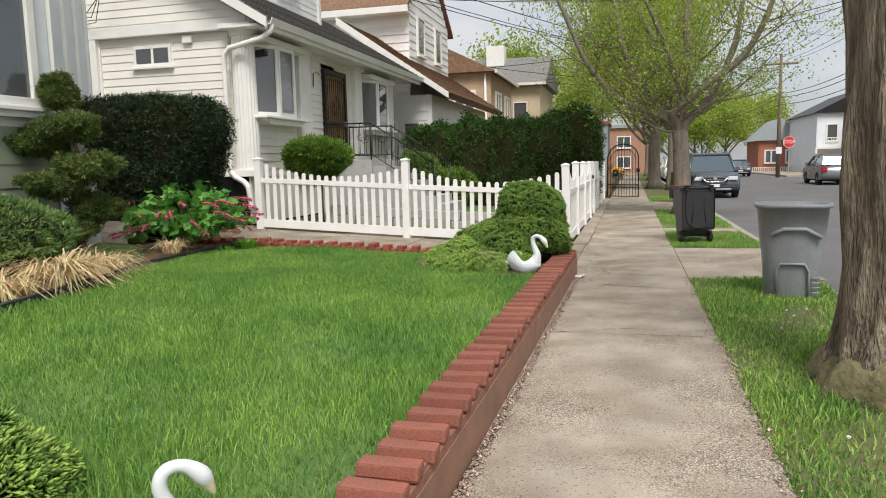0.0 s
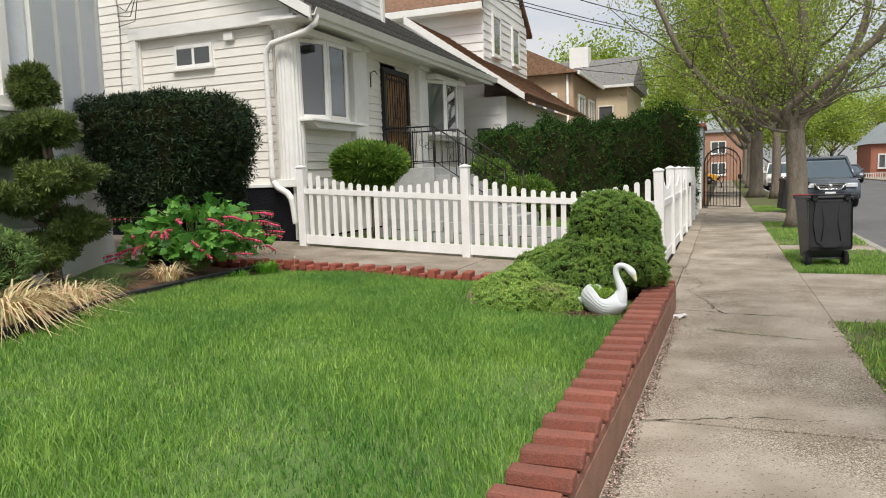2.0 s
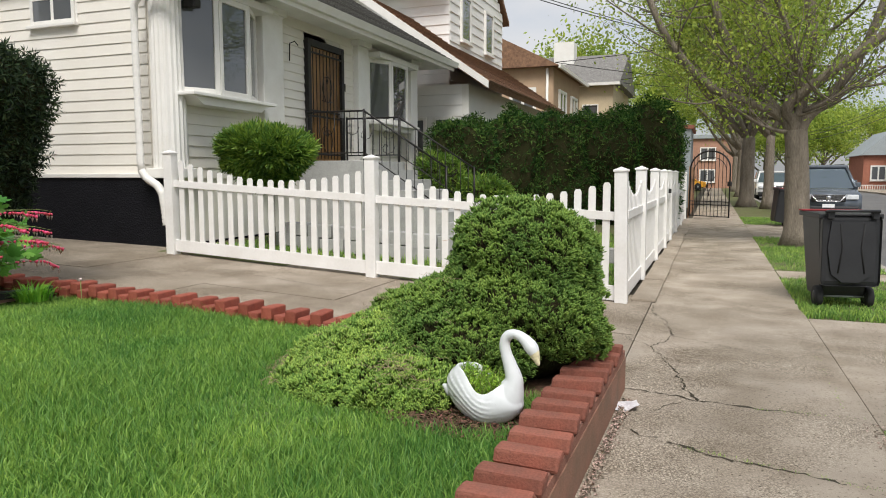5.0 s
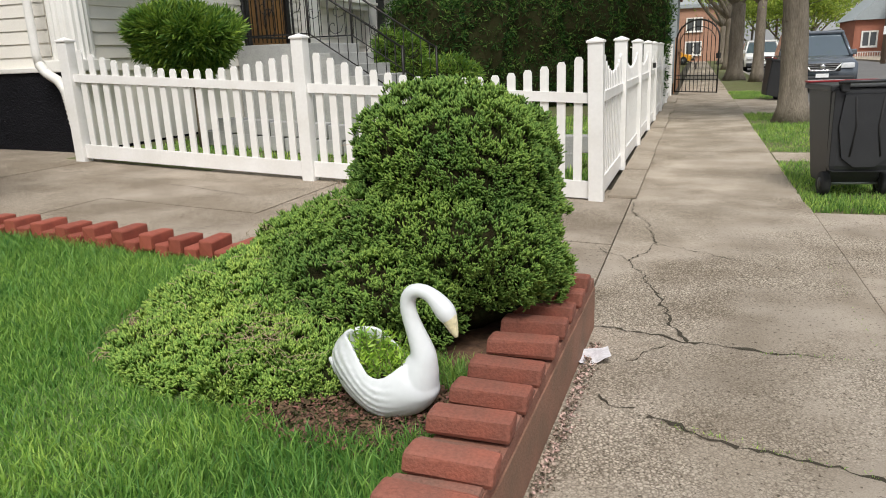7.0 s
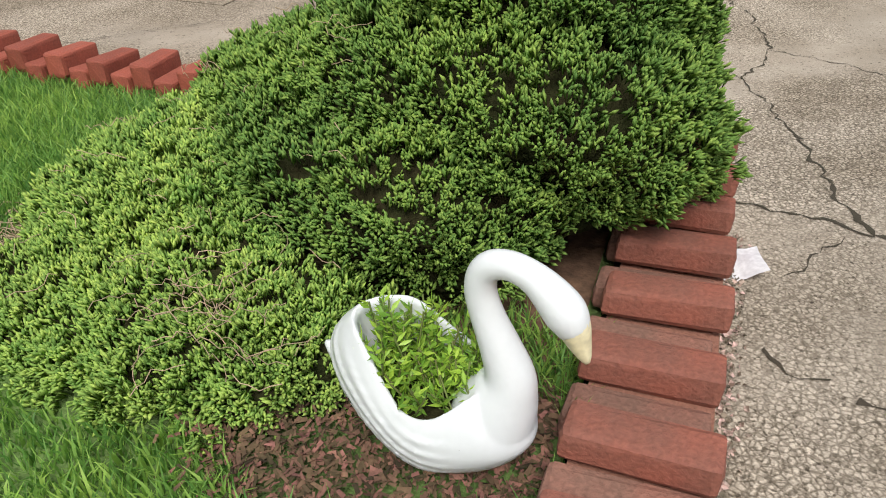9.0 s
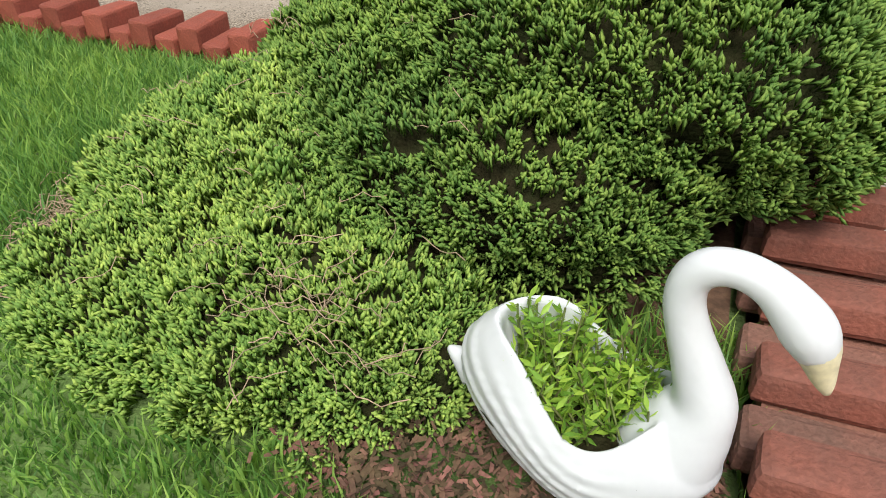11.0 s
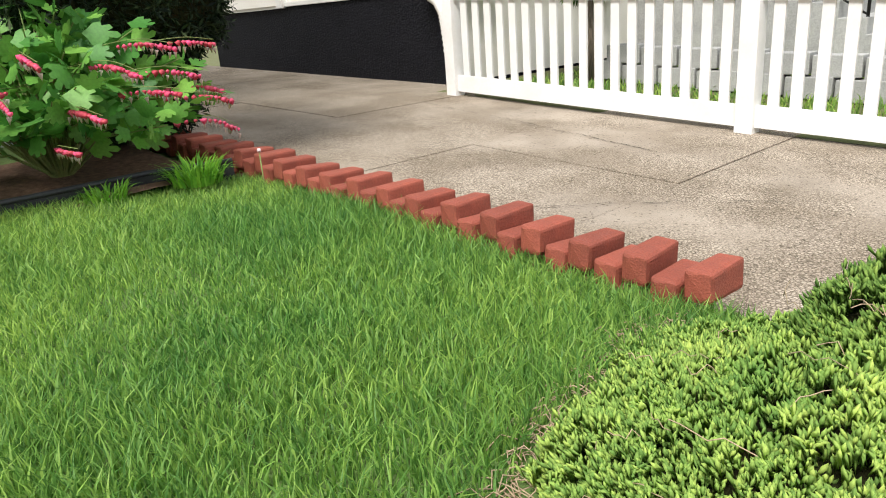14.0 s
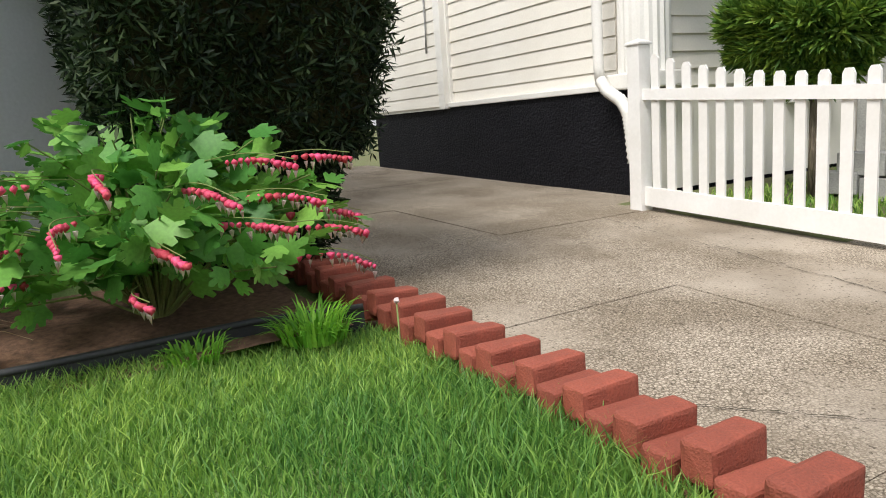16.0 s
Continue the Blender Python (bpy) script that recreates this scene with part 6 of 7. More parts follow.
# ---- street side ----
def tree(name, label, base, fork_z, r0, limbs, seed, leaves, crown_r, leaf_size, bark, near=False, lean=(0, 0), lift=0.0):
    """Trunk, forking limbs that taper and branch, and leaf clumps along the outer twigs."""
    rr = random.Random(seed)
    o = thing(name, label, "tree", base)
    n = 44 if near else 8
    tp = [(lean[0] * k / n, lean[1] * k / n, fork_z * k / n) for k in range(n + 1)]
    rad = [r0 * (1 + (0.42 if near else 0.6) * math.exp(-k * fork_z / n / 0.22)) * (1 - (0.08 if near else 0.18) * k / n) for k in range(n + 1)]
    if near:
        part("root_collar", tube([(0, 0, -0.1), (0, 0, 0.02), (0, 0, 0.12), (0, 0, 0.2), (0, 0, 0.26)], [r0 * 1.55, r0 * 1.48, r0 * 1.37, r0 * 1.25, r0 * 1.1], 72, None, True, 0.3, seed + 2), M["moss"], o, "mossy flared root collar")
    if not near:
        tp.append((lean[0], lean[1], fork_z + 0.14))
        rad.append(rad[-1] * 0.4)
    part("trunk", tube(tp, rad, 96 if near else 14, None, True, 0.22 if near else 0.1, seed), bark, o)
    tips = []

    def grow(p, d, length, r, level):
        pts, p = [p.copy()], p.copy()
        steps = 6
        for _ in range(steps):
            d = (d + Vector((rr.uniform(-0.16, 0.16), rr.uniform(-0.16, 0.16), rr.uniform(-0.02, 0.16)))).normalized()
            p = p + d * (length / steps)
            pts.append(p.copy())
            if level >= 2:
                tips.append(p.copy())
        bm = tube(pts, [r * (1 - 0.6 * i / steps) for i in range(steps + 1)], 8 if level == 0 else 5, wood[level], level == 0)
        if level < 3:
            for i in range(3 if level == 0 else 3):
                k = rr.randint(2, steps)
                q = Vector((rr.uniform(-1, 1), rr.uniform(-1, 1), rr.uniform(-0.15, 0.5)))
                grow(pts[k], (d * 0.7 + q * 0.8).normalized(), length * rr.uniform(0.5, 0.7), r * (1 - 0.6 * k / steps) * 0.62, level + 1)

    wood = [None, bmesh.new(), bmesh.new(), bmesh.new()]
    top = Vector(tp[n])
    for (dx, dy, dz), L, r in limbs:
        wood[0] = bmesh.new()
        if not isinstance(L, float):
            pts = [Vector(q) for q in spline([top - Vector((0, 0, 0.5)), top + Vector(L[0]) * 0.3] + [top + Vector(q) for q in L], 4)]
            m = len(pts) - 1
            tube(pts, [1.12 * r * (1 - 0.72 * i / m) for i in range(m + 1)], 10, wood[0], True, 0.1, seed)
            part("limb", wood[0], bark, o)
            for k in range(3, m + 1):
                if rr.random() < 0.5:
                    q = Vector((rr.uniform(-1, 1), rr.uniform(-1, 1), rr.uniform(-0.15, 0.45)))
                    grow(pts[k], q.normalized(), rr.uniform(1.1, 2.2), r * (1 - 0.72 * k / m) * 0.36, 1)
            continue
        grow(top - Vector((0, 0, r * 0.4)), Vector((dx, dy, dz)).normalized(), L, r, 0)
        part("limb", wood[0], bark, o)
    for lv in (1, 2, 3):
        tagged(part(("", "branch_growth", "twig_growth", "fine_growth")[lv], wood[lv], bark, o), kind="stuff")
    T = np.array([t[:] for t in tips])
    idx = rng.integers(0, len(T), leaves)
    P = T[idx] + rng.normal(0, crown_r, (leaves, 3)) * np.array([1, 1, 0.75])
    N = rng.normal(0, 1, (leaves, 3)) + np.array([0, 0, 0.2])
    tagged(part("crown", scatter("crown", P, unit(N), LEAF, leaf_size, 0.3, 0.4), M["leaf"], o), kind="stuff")
    return o


tree("street_tree", "thick trunk of a street tree with deeply ridged bark", (2.42, 3.85, -0.02), 4.6, 0.36, [((0.5, -0.7, 0.9), 4.0, 0.2), ((0.6, 0.5, 1.0), 4.0, 0.2), ((0.9, -0.1, 0.9), 4.0, 0.18)], 3, 2500, 0.35, 0.1, M["bark"], True, (-0.15, 0.0))
tree("street_tree", "spreading street tree in fresh yellow-green leaf", (2.16, 18.6, -0.02), 2.15, 0.225, [
    ((0, 0, 1), [(-0.45, 0.0, 0.40), (-1.5, -0.1, 0.85), (-2.3, -0.3, 1.75), (-2.75, -0.4, 2.7), (-3.3, -0.4, 3.9), (-4.2, -0.6, 5.0)], 0.105),
    ((0, 0, 1), [(-0.40, 0.1, 0.45), (-1.0, 0.3, 1.3), (-1.45, 0.4, 2.3), (-1.65, 0.5, 3.4), (-2.0, 0.7, 5.0)], 0.135),
    ((0, 0, 1), [(0.05, 0.1, 0.6), (0.2, 0.3, 1.7), (0.15, 0.4, 2.9), (0.3, 0.5, 4.3), (0.2, 0.6, 6.0)], 0.16),
    ((0, 0, 1), [(-0.15, -0.2, 0.5), (0.6, -0.5, 1.1), (1.4, -0.7, 1.75), (1.9, -0.8, 2.7), (2.2, -0.9, 3.9), (2.9, -1.0, 5.2)], 0.12),
    ((0, 0, 1), [(0.35, -0.1, 0.45), (0.85, -0.1, 1.1), (1.3, 0.1, 2.2), (1.5, 0.3, 3.4), (1.9, 0.6, 4.8)], 0.115),
    ((0, 0, 1), [(0.1, 0.5, 0.7), (-0.2, 1.1, 1.8), (-0.8, 1.6, 3.0), (-1.3, 2.2, 4.4)], 0.10),
    ((0, 0, 1), [(0.0, -0.4, 0.9), (-0.5, -1.0, 2.2), (-1.0, -1.5, 3.2), (-1.6, -2.2, 4.3)], 0.075)], 5, 27000, 0.33, 0.068, M["bark_far"], False, (-0.12, 0.0))
for k, (x, y, r) in enumerate(((2.0, 36.5, 0.30), (2.7, 34.6, 0.2), (2.3, 52.0, 0.28), (2.4, 68.0, 0.28))):
    tree("street_tree", "street tree further along in light spring leaf", (x, y, -0.02), 2.9, r, [((-0.8, 0, 0.7), 5.4, 0.15), ((-0.25, 0.3, 1.0), 5.2, 0.15), ((0.5, -0.2, 0.9), 5.2, 0.14), ((0.1, 0.6, 0.9), 5.0, 0.13), ((-0.6, -0.5, 0.8), 5.0, 0.12)], 11 + k, 26000, 0.8, 0.14, M["bark_far"])
for k, (x, y, h) in enumerate(((-9.5, 60, 3.5), (-4.0, 70, 3.5), (8.0, 112, 3.2), (13.5, 104, 3.0), (4.5, 120, 3.2), (20, 112, 4), (-9, 54, 3), (9.8, 96, 1.4), (12.8, 99, 1.5), (6.6, 101, 1.6))):
    t = tree("garden_tree", "leafy tree among the far houses", (x, y, -0.1), h, 0.25, [((-0.8, 0, 0.7), 4.2, 0.13), ((0.7, 0.2, 0.8), 4.2, 0.13), ((0, 0.1, 1), 4.6, 0.13), ((0.1, -0.7, 0.8), 4.0, 0.12)], 31 + k, 7000, 0.85, 0.30, M["bark_far"])
    t.children[-1].data.materials[0] = M["leaf_far"] if k > 1 else M["leaf"]


def wheeled_bin(at, rz, tilt=0.0, lid_open=True):
    o = thing("wheeled_bin", "dark grey wheeled rubbish bin with its lid hanging open", "bin", at, "bins", "", rz)
    if tilt:
        o.matrix_world = pose(*at, tilt, 0, rz)
    b = bmesh.new()
    ring = []
    for z, w, d in ((0.10, 0.215, 0.20), (0.16, 0.22, 0.225), (0.85, 0.27, 0.30), (0.93, 0.275, 0.305)):
        ring.append([b.verts.new((sx * w, sy * d, z)) for sx, sy in ((-1, -0.88), (-0.88, -1), (0.88, -1), (1, -0.88), (1, 0.88), (0.88, 1), (-0.88, 1), (-1, 0.88))])
    for a, c in zip(ring, ring[1:]):
        for k in range(8):
            b.faces.new((a[k], a[(k + 1) % 8], c[(k + 1) % 8], c[k]))
    b.faces.new(ring[0][::-1])
    bmesh.ops.recalc_face_normals(b, faces=b.faces[:])
    part("body", b, M["bin"], o)
    part("collar", box(-0.295, 0.295, -0.33, 0.33, 0.90, 0.95, 0.012), M["bin"], o)
    part("rim", box(-0.30, 0.30, 0.22, 0.335, 0.951, 0.966, 0.006), M["bin_red"], o, "dark red rim")
    lid = part("lid", box(-0.27, 0.27, -0.385, -0.345, 0.22, 0.92, 0.05), M["bin"], o)
    lid.matrix_basis = pose(0, 0, 0, -2, 0, 0)
    part("lid_bulge", prism([(-0.19, 0.86), (-0.22, 0.6), (-0.18, 0.34), (-0.08, 0.26), (0.08, 0.26), (0.18, 0.34), (0.22, 0.6), (0.19, 0.86)], -0.41, -0.386), M["bin"], lid)
    for s in (-1, 1):
        part("lid_rib", tube([(s * 0.11, -0.412, 0.84), (s * 0.085, -0.415, 0.6), (s * 0.12, -0.412, 0.35)], 0.008, 6), M["rubber"], lid)
        w = part("wheel", lathe([(0.06, -0.03), (0.10, -0.03), (0.105, -0.02), (0.105, 0.02), (0.10, 0.03), (0.06, 0.03)], 22), M["rubber"], o)
        w.matrix_basis = pose(s * 0.235, -0.20, 0.105, 0, 90, 0)
        part("rim", lathe([(0.02, -0.034), (0.055, -0.032), (0.055, 0.032), (0.02, 0.034)], 16), M["bin"], w)
        part("hinge", box(s * 0.2 - 0.03, s * 0.2 + 0.03, -0.40, -0.32, 0.90, 0.985, 0.008), M["bin"], o)
    part("handle", tube([(-0.24, -0.36, 0.97), (-0.22, -0.42, 0.98), (0.22, -0.42, 0.98), (0.24, -0.36, 0.97)], 0.014, 8), M["bin"], o)
    part("axle", tube([(-0.25, -0.2, 0.105), (0.25, -0.2, 0.105)], 0.012, 8), M["steel"], o)
    return o


wheeled_bin((1.85, 12.1, -0.015), 10)
wheeled_bin((2.3, 24.2, -0.01), 100.0, 12)

can = thing("rubbish_can", "scuffed grey plastic rubbish can without a lid", "bin", (2.40, 7.05, -0.03), rz=-6)
b = bmesh.new()
rings = []
for z, w, d in ((0.0, 0.235, 0.215), (0.02, 0.245, 0.225), (0.45, 0.275, 0.255), (0.60, 0.30, 0.275), (0.92, 0.325, 0.30), (0.925, 0.355, 0.325), (0.965, 0.36, 0.33), (0.965, 0.33, 0.305), (0.90, 0.315, 0.29), (0.12, 0.22, 0.20)):
    ring = []
    for k in range(36):
        a = 2 * math.pi * k / 36
        c, s = math.cos(a), math.sin(a)
        q = (abs(c) ** 4 + abs(s) ** 4) ** -0.25
        ring.append(b.verts.new((w * c * q, d * s * q, z)))
    rings.append(ring)
for a, c in zip(rings, rings[1:]):
    for k in range(36):
        f = b.faces.new((a[k], a[(k + 1) % 36], c[(k + 1) % 36], c[k]))
        f.smooth = True
b.faces.new(rings[0][::-1])
b.faces.new(rings[-1])
bmesh.ops.recalc_face_normals(b, faces=b.faces[:])
part("body", b, M["can"], can)
part("grip", tube([(-0.2, -0.285, 0.66), (-0.1, -0.30, 0.72), (0.1, -0.30, 0.72), (0.24, -0.29, 0.64)], 0.022, 8), M["can"], can)
part("rib", tube([(-0.15, -0.232, 0.02), (-0.15, -0.262, 0.30), (-0.12, -0.268, 0.37), (0.1, -0.268, 0.37), (0.14, -0.262, 0.30), (0.14, -0.232, 0.02)], 0.014, 8), M["can"], can)
for z in (0.08, 0.13, 0.18, 0.23):
    part("rib", tube([(0.17, -0.234 - z * 0.06, z), (0.25, -0.19 - z * 0.06, z)], 0.007, 6), M["can"], can)


def car(name, label, at, rz, paint, L, W, H, suv, nose="grille"):
    """A car that faces -y, its nose at y = 0."""
    o = thing(name, label, "car", at, rz=rz)
    hood = 0.98 if suv else 0.86
    prof = [(0.05, 0.30), (0.0, 0.55), (0.04, hood - 0.12), (0.35, hood), (1.15, hood + 0.10), (L - 0.35, hood + 0.12), (L - 0.05, hood - 0.05), (L, 0.5), (L - 0.05, 0.30)]
    bm = bmesh.new()
    rows = []
    xs = [-W / 2, -W / 2 * 0.86, 0, W / 2 * 0.86, W / 2]
    for x in xs:
        e = abs(x) / (W / 2)
        rows.append([bm.verts.new((x * (1 - (0.04 if z > hood - 0.05 else 0)), y + (0.22 * e ** 3 if y < 1 else -0.12 * e ** 3 if y > L - 1 else 0), z - (0.05 * e ** 4 if z > 0.8 else 0))) for y, z in prof])
    n = len(prof)
    for a, c in zip(rows, rows[1:]):
        for k in range(n):
            f = bm.faces.new((a[k], a[(k + 1) % n], c[(k + 1) % n], c[k]))
            f.smooth = True
    bm.faces.new(rows[0])
    bm.faces.new(rows[-1][::-1])
    bmesh.ops.recalc_face_normals(bm, faces=bm.faces[:])
    body = part("body", bm, paint, o)
    z0 = hood + 0.06
    ws, we = 1.0, (L - 0.25 if suv else L - 0.85)
    b = bmesh.new()
    lo = [b.verts.new(p) for p in ((-W / 2 + 0.06, ws, z0), (W / 2 - 0.06, ws, z0), (W / 2 - 0.06, we, z0 + 0.03), (-W / 2 + 0.06, we, z0 + 0.03))]
    hi = [b.verts.new(p) for p in ((-W / 2 + 0.27, ws + 0.85, H - 0.05), (W / 2 - 0.27, ws + 0.85, H - 0.05), (W / 2 - 0.2, we - 0.28, H - 0.03), (-W / 2 + 0.2, we - 0.28, H - 0.03))]
    for k in range(4):
        b.faces.new((lo[k], lo[(k + 1) % 4], hi[(k + 1) % 4], hi[k]))
    b.faces.new(hi)
    bmesh.ops.recalc_face_normals(b, faces=b.faces[:])
    part("glasshouse", b, M["glass_dark"], o, "tinted car windows")
    part("roof", box(-W / 2 + 0.20, W / 2 - 0.20, ws + 0.74, we - 0.24, H - 0.10, H + 0.01, 0.045), paint, o)
    for s in (-1, 1):
        part("pillar", tube([(s * (W / 2 - 0.07), ws, z0), (s * (W / 2 - 0.25), ws + 0.85, H - 0.03)], 0.055, 6), paint, o)
        part("pillar", tube([(s * (W / 2 - 0.07), (ws + we) / 2 + 0.1, z0), (s * (W / 2 - 0.21), (ws + we) / 2 + 0.15, H - 0.04)], 0.04, 6), paint, o)
        if suv:
            part("roof_rail", tube([(s * (W / 2 - 0.26), ws + 1.0, H + 0.04), (s * (W / 2 - 0.26), we - 0.5, H + 0.04)], 0.02, 6), M["steel"], o)
        mir = part("mirror", box(s * (W / 2 + 0.02) - 0.09, s * (W / 2 + 0.02) + 0.09, ws + 0.22, ws + 0.34, z0 + 0.02, z0 + 0.18, 0.03), paint, o)
        hl = part("headlight", box(s * (W / 2 - 0.32) - 0.2, s * (W / 2 - 0.32) + 0.2, 0.03, 0.3, hood - 0.28, hood - 0.13, 0.03), M["lamp"], o)
        hl.matrix_basis = pose(0, 0.02, 0, 0, 0, 0)
        part("tail_light", box(s * (W / 2 - 0.16) - 0.13, s * (W / 2 - 0.16) + 0.13, L - 0.2, L + 0.01, hood - 0.25, hood, 0.02), M["tail"], o)
        for y in (0.92, L - 0.95):
            w = part("wheel", lathe([(0.20, -0.11), (0.33, -0.11), (0.355, -0.08), (0.355, 0.08), (0.33, 0.11), (0.20, 0.11)], 28), M["rubber"], o)
            w.matrix_basis = pose(s * (W / 2 - 0.10), y, 0.355, 0, 90, 0)
            part("rim", lathe([(0.04, -0.115), (0.21, -0.10), (0.21, 0.10), (0.04, 0.115)], 20), M["steel"], w)
    g = part("grille", box(-0.48, 0.48, -0.035, 0.12, 0.62, hood - 0.13, 0.03), M["iron"], o)
    part("grille_trim", tube([(-0.50, -0.04, hood - 0.12), (-0.32, -0.05, 0.64), (0.32, -0.05, 0.64), (0.50, -0.04, hood - 0.12)], 0.028, 6), M["chrome"], g)
    part("badge", lathe([(0.02, -0.008), (0.075, -0.008), (0.075, 0.008), (0.02, 0.008)], 18), M["chrome"], g).matrix_basis = pose(0, -0.05, 0.75, 90, 0, 0)
    for z in (0.68, 0.74, 0.80):
        part("grille_bar", box(-0.42, 0.42, -0.045, -0.03, z, z + 0.015), M["chrome"], g)
    part("bumper", box(-W / 2 + 0.1, W / 2 - 0.1, -0.05, 0.3, 0.30, 0.50, 0.05), M["bin"], o)
    part("skid_plate", box(-0.6, 0.6, -0.065, 0.1, 0.32, 0.39, 0.02), M["steel"], o)
    part("number_plate", box(-0.17, 0.17, -0.07, -0.055, 0.45, 0.56), M["sign_white"], o)
    part("underbody", box(-W / 2 + 0.2, W / 2 - 0.2, 0.4, L - 0.4, 0.2, 0.5), M["rubber"], o)
    return o


car("suv", "dark slate sport utility car parked at the kerb", (4.02, 28.7, -0.13), 0, M["car_blue"], 4.9, 1.92, 1.78, True)
car("van", "white minivan parked at the kerb", (4.05, 49.5, -0.13), 0, M["car_white"], 5.0, 1.95, 1.72, True)
car("hatchback", "silver grey crossover parked across the street", (11.65, 45.6, -0.13), 180, M["car_grey"], 4.5, 1.85, 1.62, True)
car("sedan", "dark car parked far down the street", (9.9, 64, -0.13), 0, M["car_blue"], 4.6, 1.8, 1.45, False)
car("sedan", "white car parked far down the street", (4.1, 58, -0.13), 0, M["car_white"], 4.6, 1.8, 1.45, False)
car("taxi", "yellow car crossing the street's far end", (0.2, 80, -0.13), 90, M["yellow"], 4.5, 1.8, 1.45, False)

stop = thing("stop_sign", "red octagonal stop sign on a steel post", "sign", (14.4, 68, -0.1))
part("post", box(-0.04, 0.04, -0.03, 0.03, 0, 3.3, 0.008), M["steel"], stop)
octm = bmesh.new()
octv = [(0.52 * math.cos(math.pi / 8 + k * math.pi / 4), 2.85 + 0.52 * math.sin(math.pi / 8 + k * math.pi / 4)) for k in range(8)]
part("border", prism(octv, -0.055, -0.045, octm), M["sign_white"], stop)
plate = part("plate", prism([(x * 0.92, 2.85 + (z - 2.85) * 0.92) for x, z in octv], -0.065, -0.056), M["sign_red"], stop)
tx = bpy.data.curves.new("letters", "FONT")
tx.body, tx.size, tx.align_x, tx.align_y, tx.extrude = "STOP", 0.40, "CENTER", "CENTER", 0.003
tob = new("letters", tx)
tob.data.materials.append(M["sign_white"])
tob.parent = plate
tob.matrix_basis = pose(0, -0.07, 2.85, 90, 0, 0)

for x, y, h in ((11.7, 58.0, 9.2), (11.9, 30.0, 9.4), (9.0, 98.0, 9.0)):
    up = thing("utility_pole", "weathered wooden utility pole with crossarm", "utility pole", (x, y, -0.1))
    part("pole", tube([(0, 0, 0), (0, 0, h)], [0.16, 0.11], 10), M["wood_pole"], up)
    part("crossarm", box(-1.2, 1.2, -0.06, 0.06, h - 0.8, h - 0.66, 0.01), M["wood_pole"], up)
    ins = part("insulator", lathe([(0.02, 0), (0.05, 0.03), (0.03, 0.08), (0.05, 0.11), (0.02, 0.15)], 10), M["grey_wall"], up)
    ins.location = (-1.1, 0, h - 0.66)
    for dx in (-0.5, 0.5, 1.1):
        again(ins, dx, 0, h - 0.66)
    part("notice", box(-0.2, 0.2, -0.19, -0.17, 1.8, 2.3), M["sign_white"], up)
sl = thing("street_lamp", "grey steel street lamp on a curved arm", "street lamp", (3.4, 96, -0.1))
part("pole", tube([(0, 0, 0), (0, 0, 7.6)], [0.1, 0.07], 8), M["steel"], sl)
part("arm", tube([(0, 0, 7.5), (0.6, -0.2, 7.9), (1.8, -0.4, 8.0)], 0.05, 6), M["steel"], sl)
part("lamp_head", box(1.7, 2.3, -0.55, -0.25, 7.9, 8.05, 0.04), M["grey_wall"], sl)


def cable(a, b, sag, r=0.014):
    a, b = Vector(a), Vector(b)
    pts = [a.lerp(b, i / 14) - Vector((0, 0, sag * 4 * (i / 14) * (1 - i / 14))) for i in range(15)]
    o = part("overhead_cable", tube(pts, r, 5), M["iron"], None)
    return tagged(o, "black overhead cable strung between poles", "cable", group="overhead cables")


for dx in (-1.1, -0.5, 0.5, 1.1):
    cable((11.9 + dx, 30, 8.8), (11.7 + dx, 58, 8.7), 0.5)
    cable((11.9 + dx, 30, 8.8), (11.9 + dx, -10, 8.8), 0.6)
    cable((11.7 + dx, 58, 8.7), (9.0 + dx, 98, 8.4), 0.6)
for z in (6.2, 5.9, 5.4):
    cable((11.8, 30, z), (11.7, 58, z), 0.5, 0.022)
    cable((11.7, 58, z), (9.0, 98, z), 0.5, 0.022)
for tgt in ((-7.3, 24.9, 7.6), (-7.3, 26.0, 7.9), (-7.7, 16.0, 7.2), (-6.2, 36.0, 6.4), (-5.0, 45.0, 6.6)):
    cable((11.7, 58, 8.0), tgt, 0.7, 0.016)
    cable((11.9, 30, 8.0), tgt, 0.5, 0.016)

paper = part("paper_scrap", grid_sheet("paper_scrap", -0.06, 0.06, -0.05, 0.05, 6, 6, lambda x, y: 0.006 + 0.006 * math.sin(60 * x + 35 * y) + 0.02 * max(0, x) / 0.06, M["paper"]), None)
paper.matrix_world = pose(0.185, 7.83, 0.004, 0, 0, 12) @ Matrix.Scale(1.4, 4)
tagged(paper, "crumpled white scrap of paper on the pavement", "litter")

# ---- brick wall and brick edging ----
def brick_mesh(L, W, H):
    bm = box(0, L, -W / 2, W / 2, 0, H, 0.015)
    for v in bm.verts:
        v.co += Vector((noise.noise(v.co * 40), noise.noise(v.co * 40 + Vector((5, 0, 0))), noise.noise(v.co * 40 + Vector((0, 9, 0))))) * 0.0055
    return bm


wall = thing("brick_wall", "low brick wall painted red along the pavement", "wall", (0.045, 0, 0), rz=-0.83)
part("wall_face", box(-0.22, WALL_X1 - 0.008, -5.0, 8.2, -0.05, 0.205), M["wallface"], wall, "flaking red-brown painted side")
part("mortar_bed", box(-0.23, WALL_X1 - 0.014, -5.0, 8.2, 0.205, 0.248), M["mortar"], wall)
rr = random.Random(4)
b1 = part("brick", brick_mesh(0.245, 0.086, 0.065), M["brick_worn"], wall)
b2 = part("brick", brick_mesh(0.245, 0.096, 0.060), M["brick_dusty"], wall)
b1.matrix_basis = pose(WALL_X0, -1.5, 0.245)
b2.matrix_basis = pose(WALL_X0, -1.5 + PITCH / 2, 0.205)
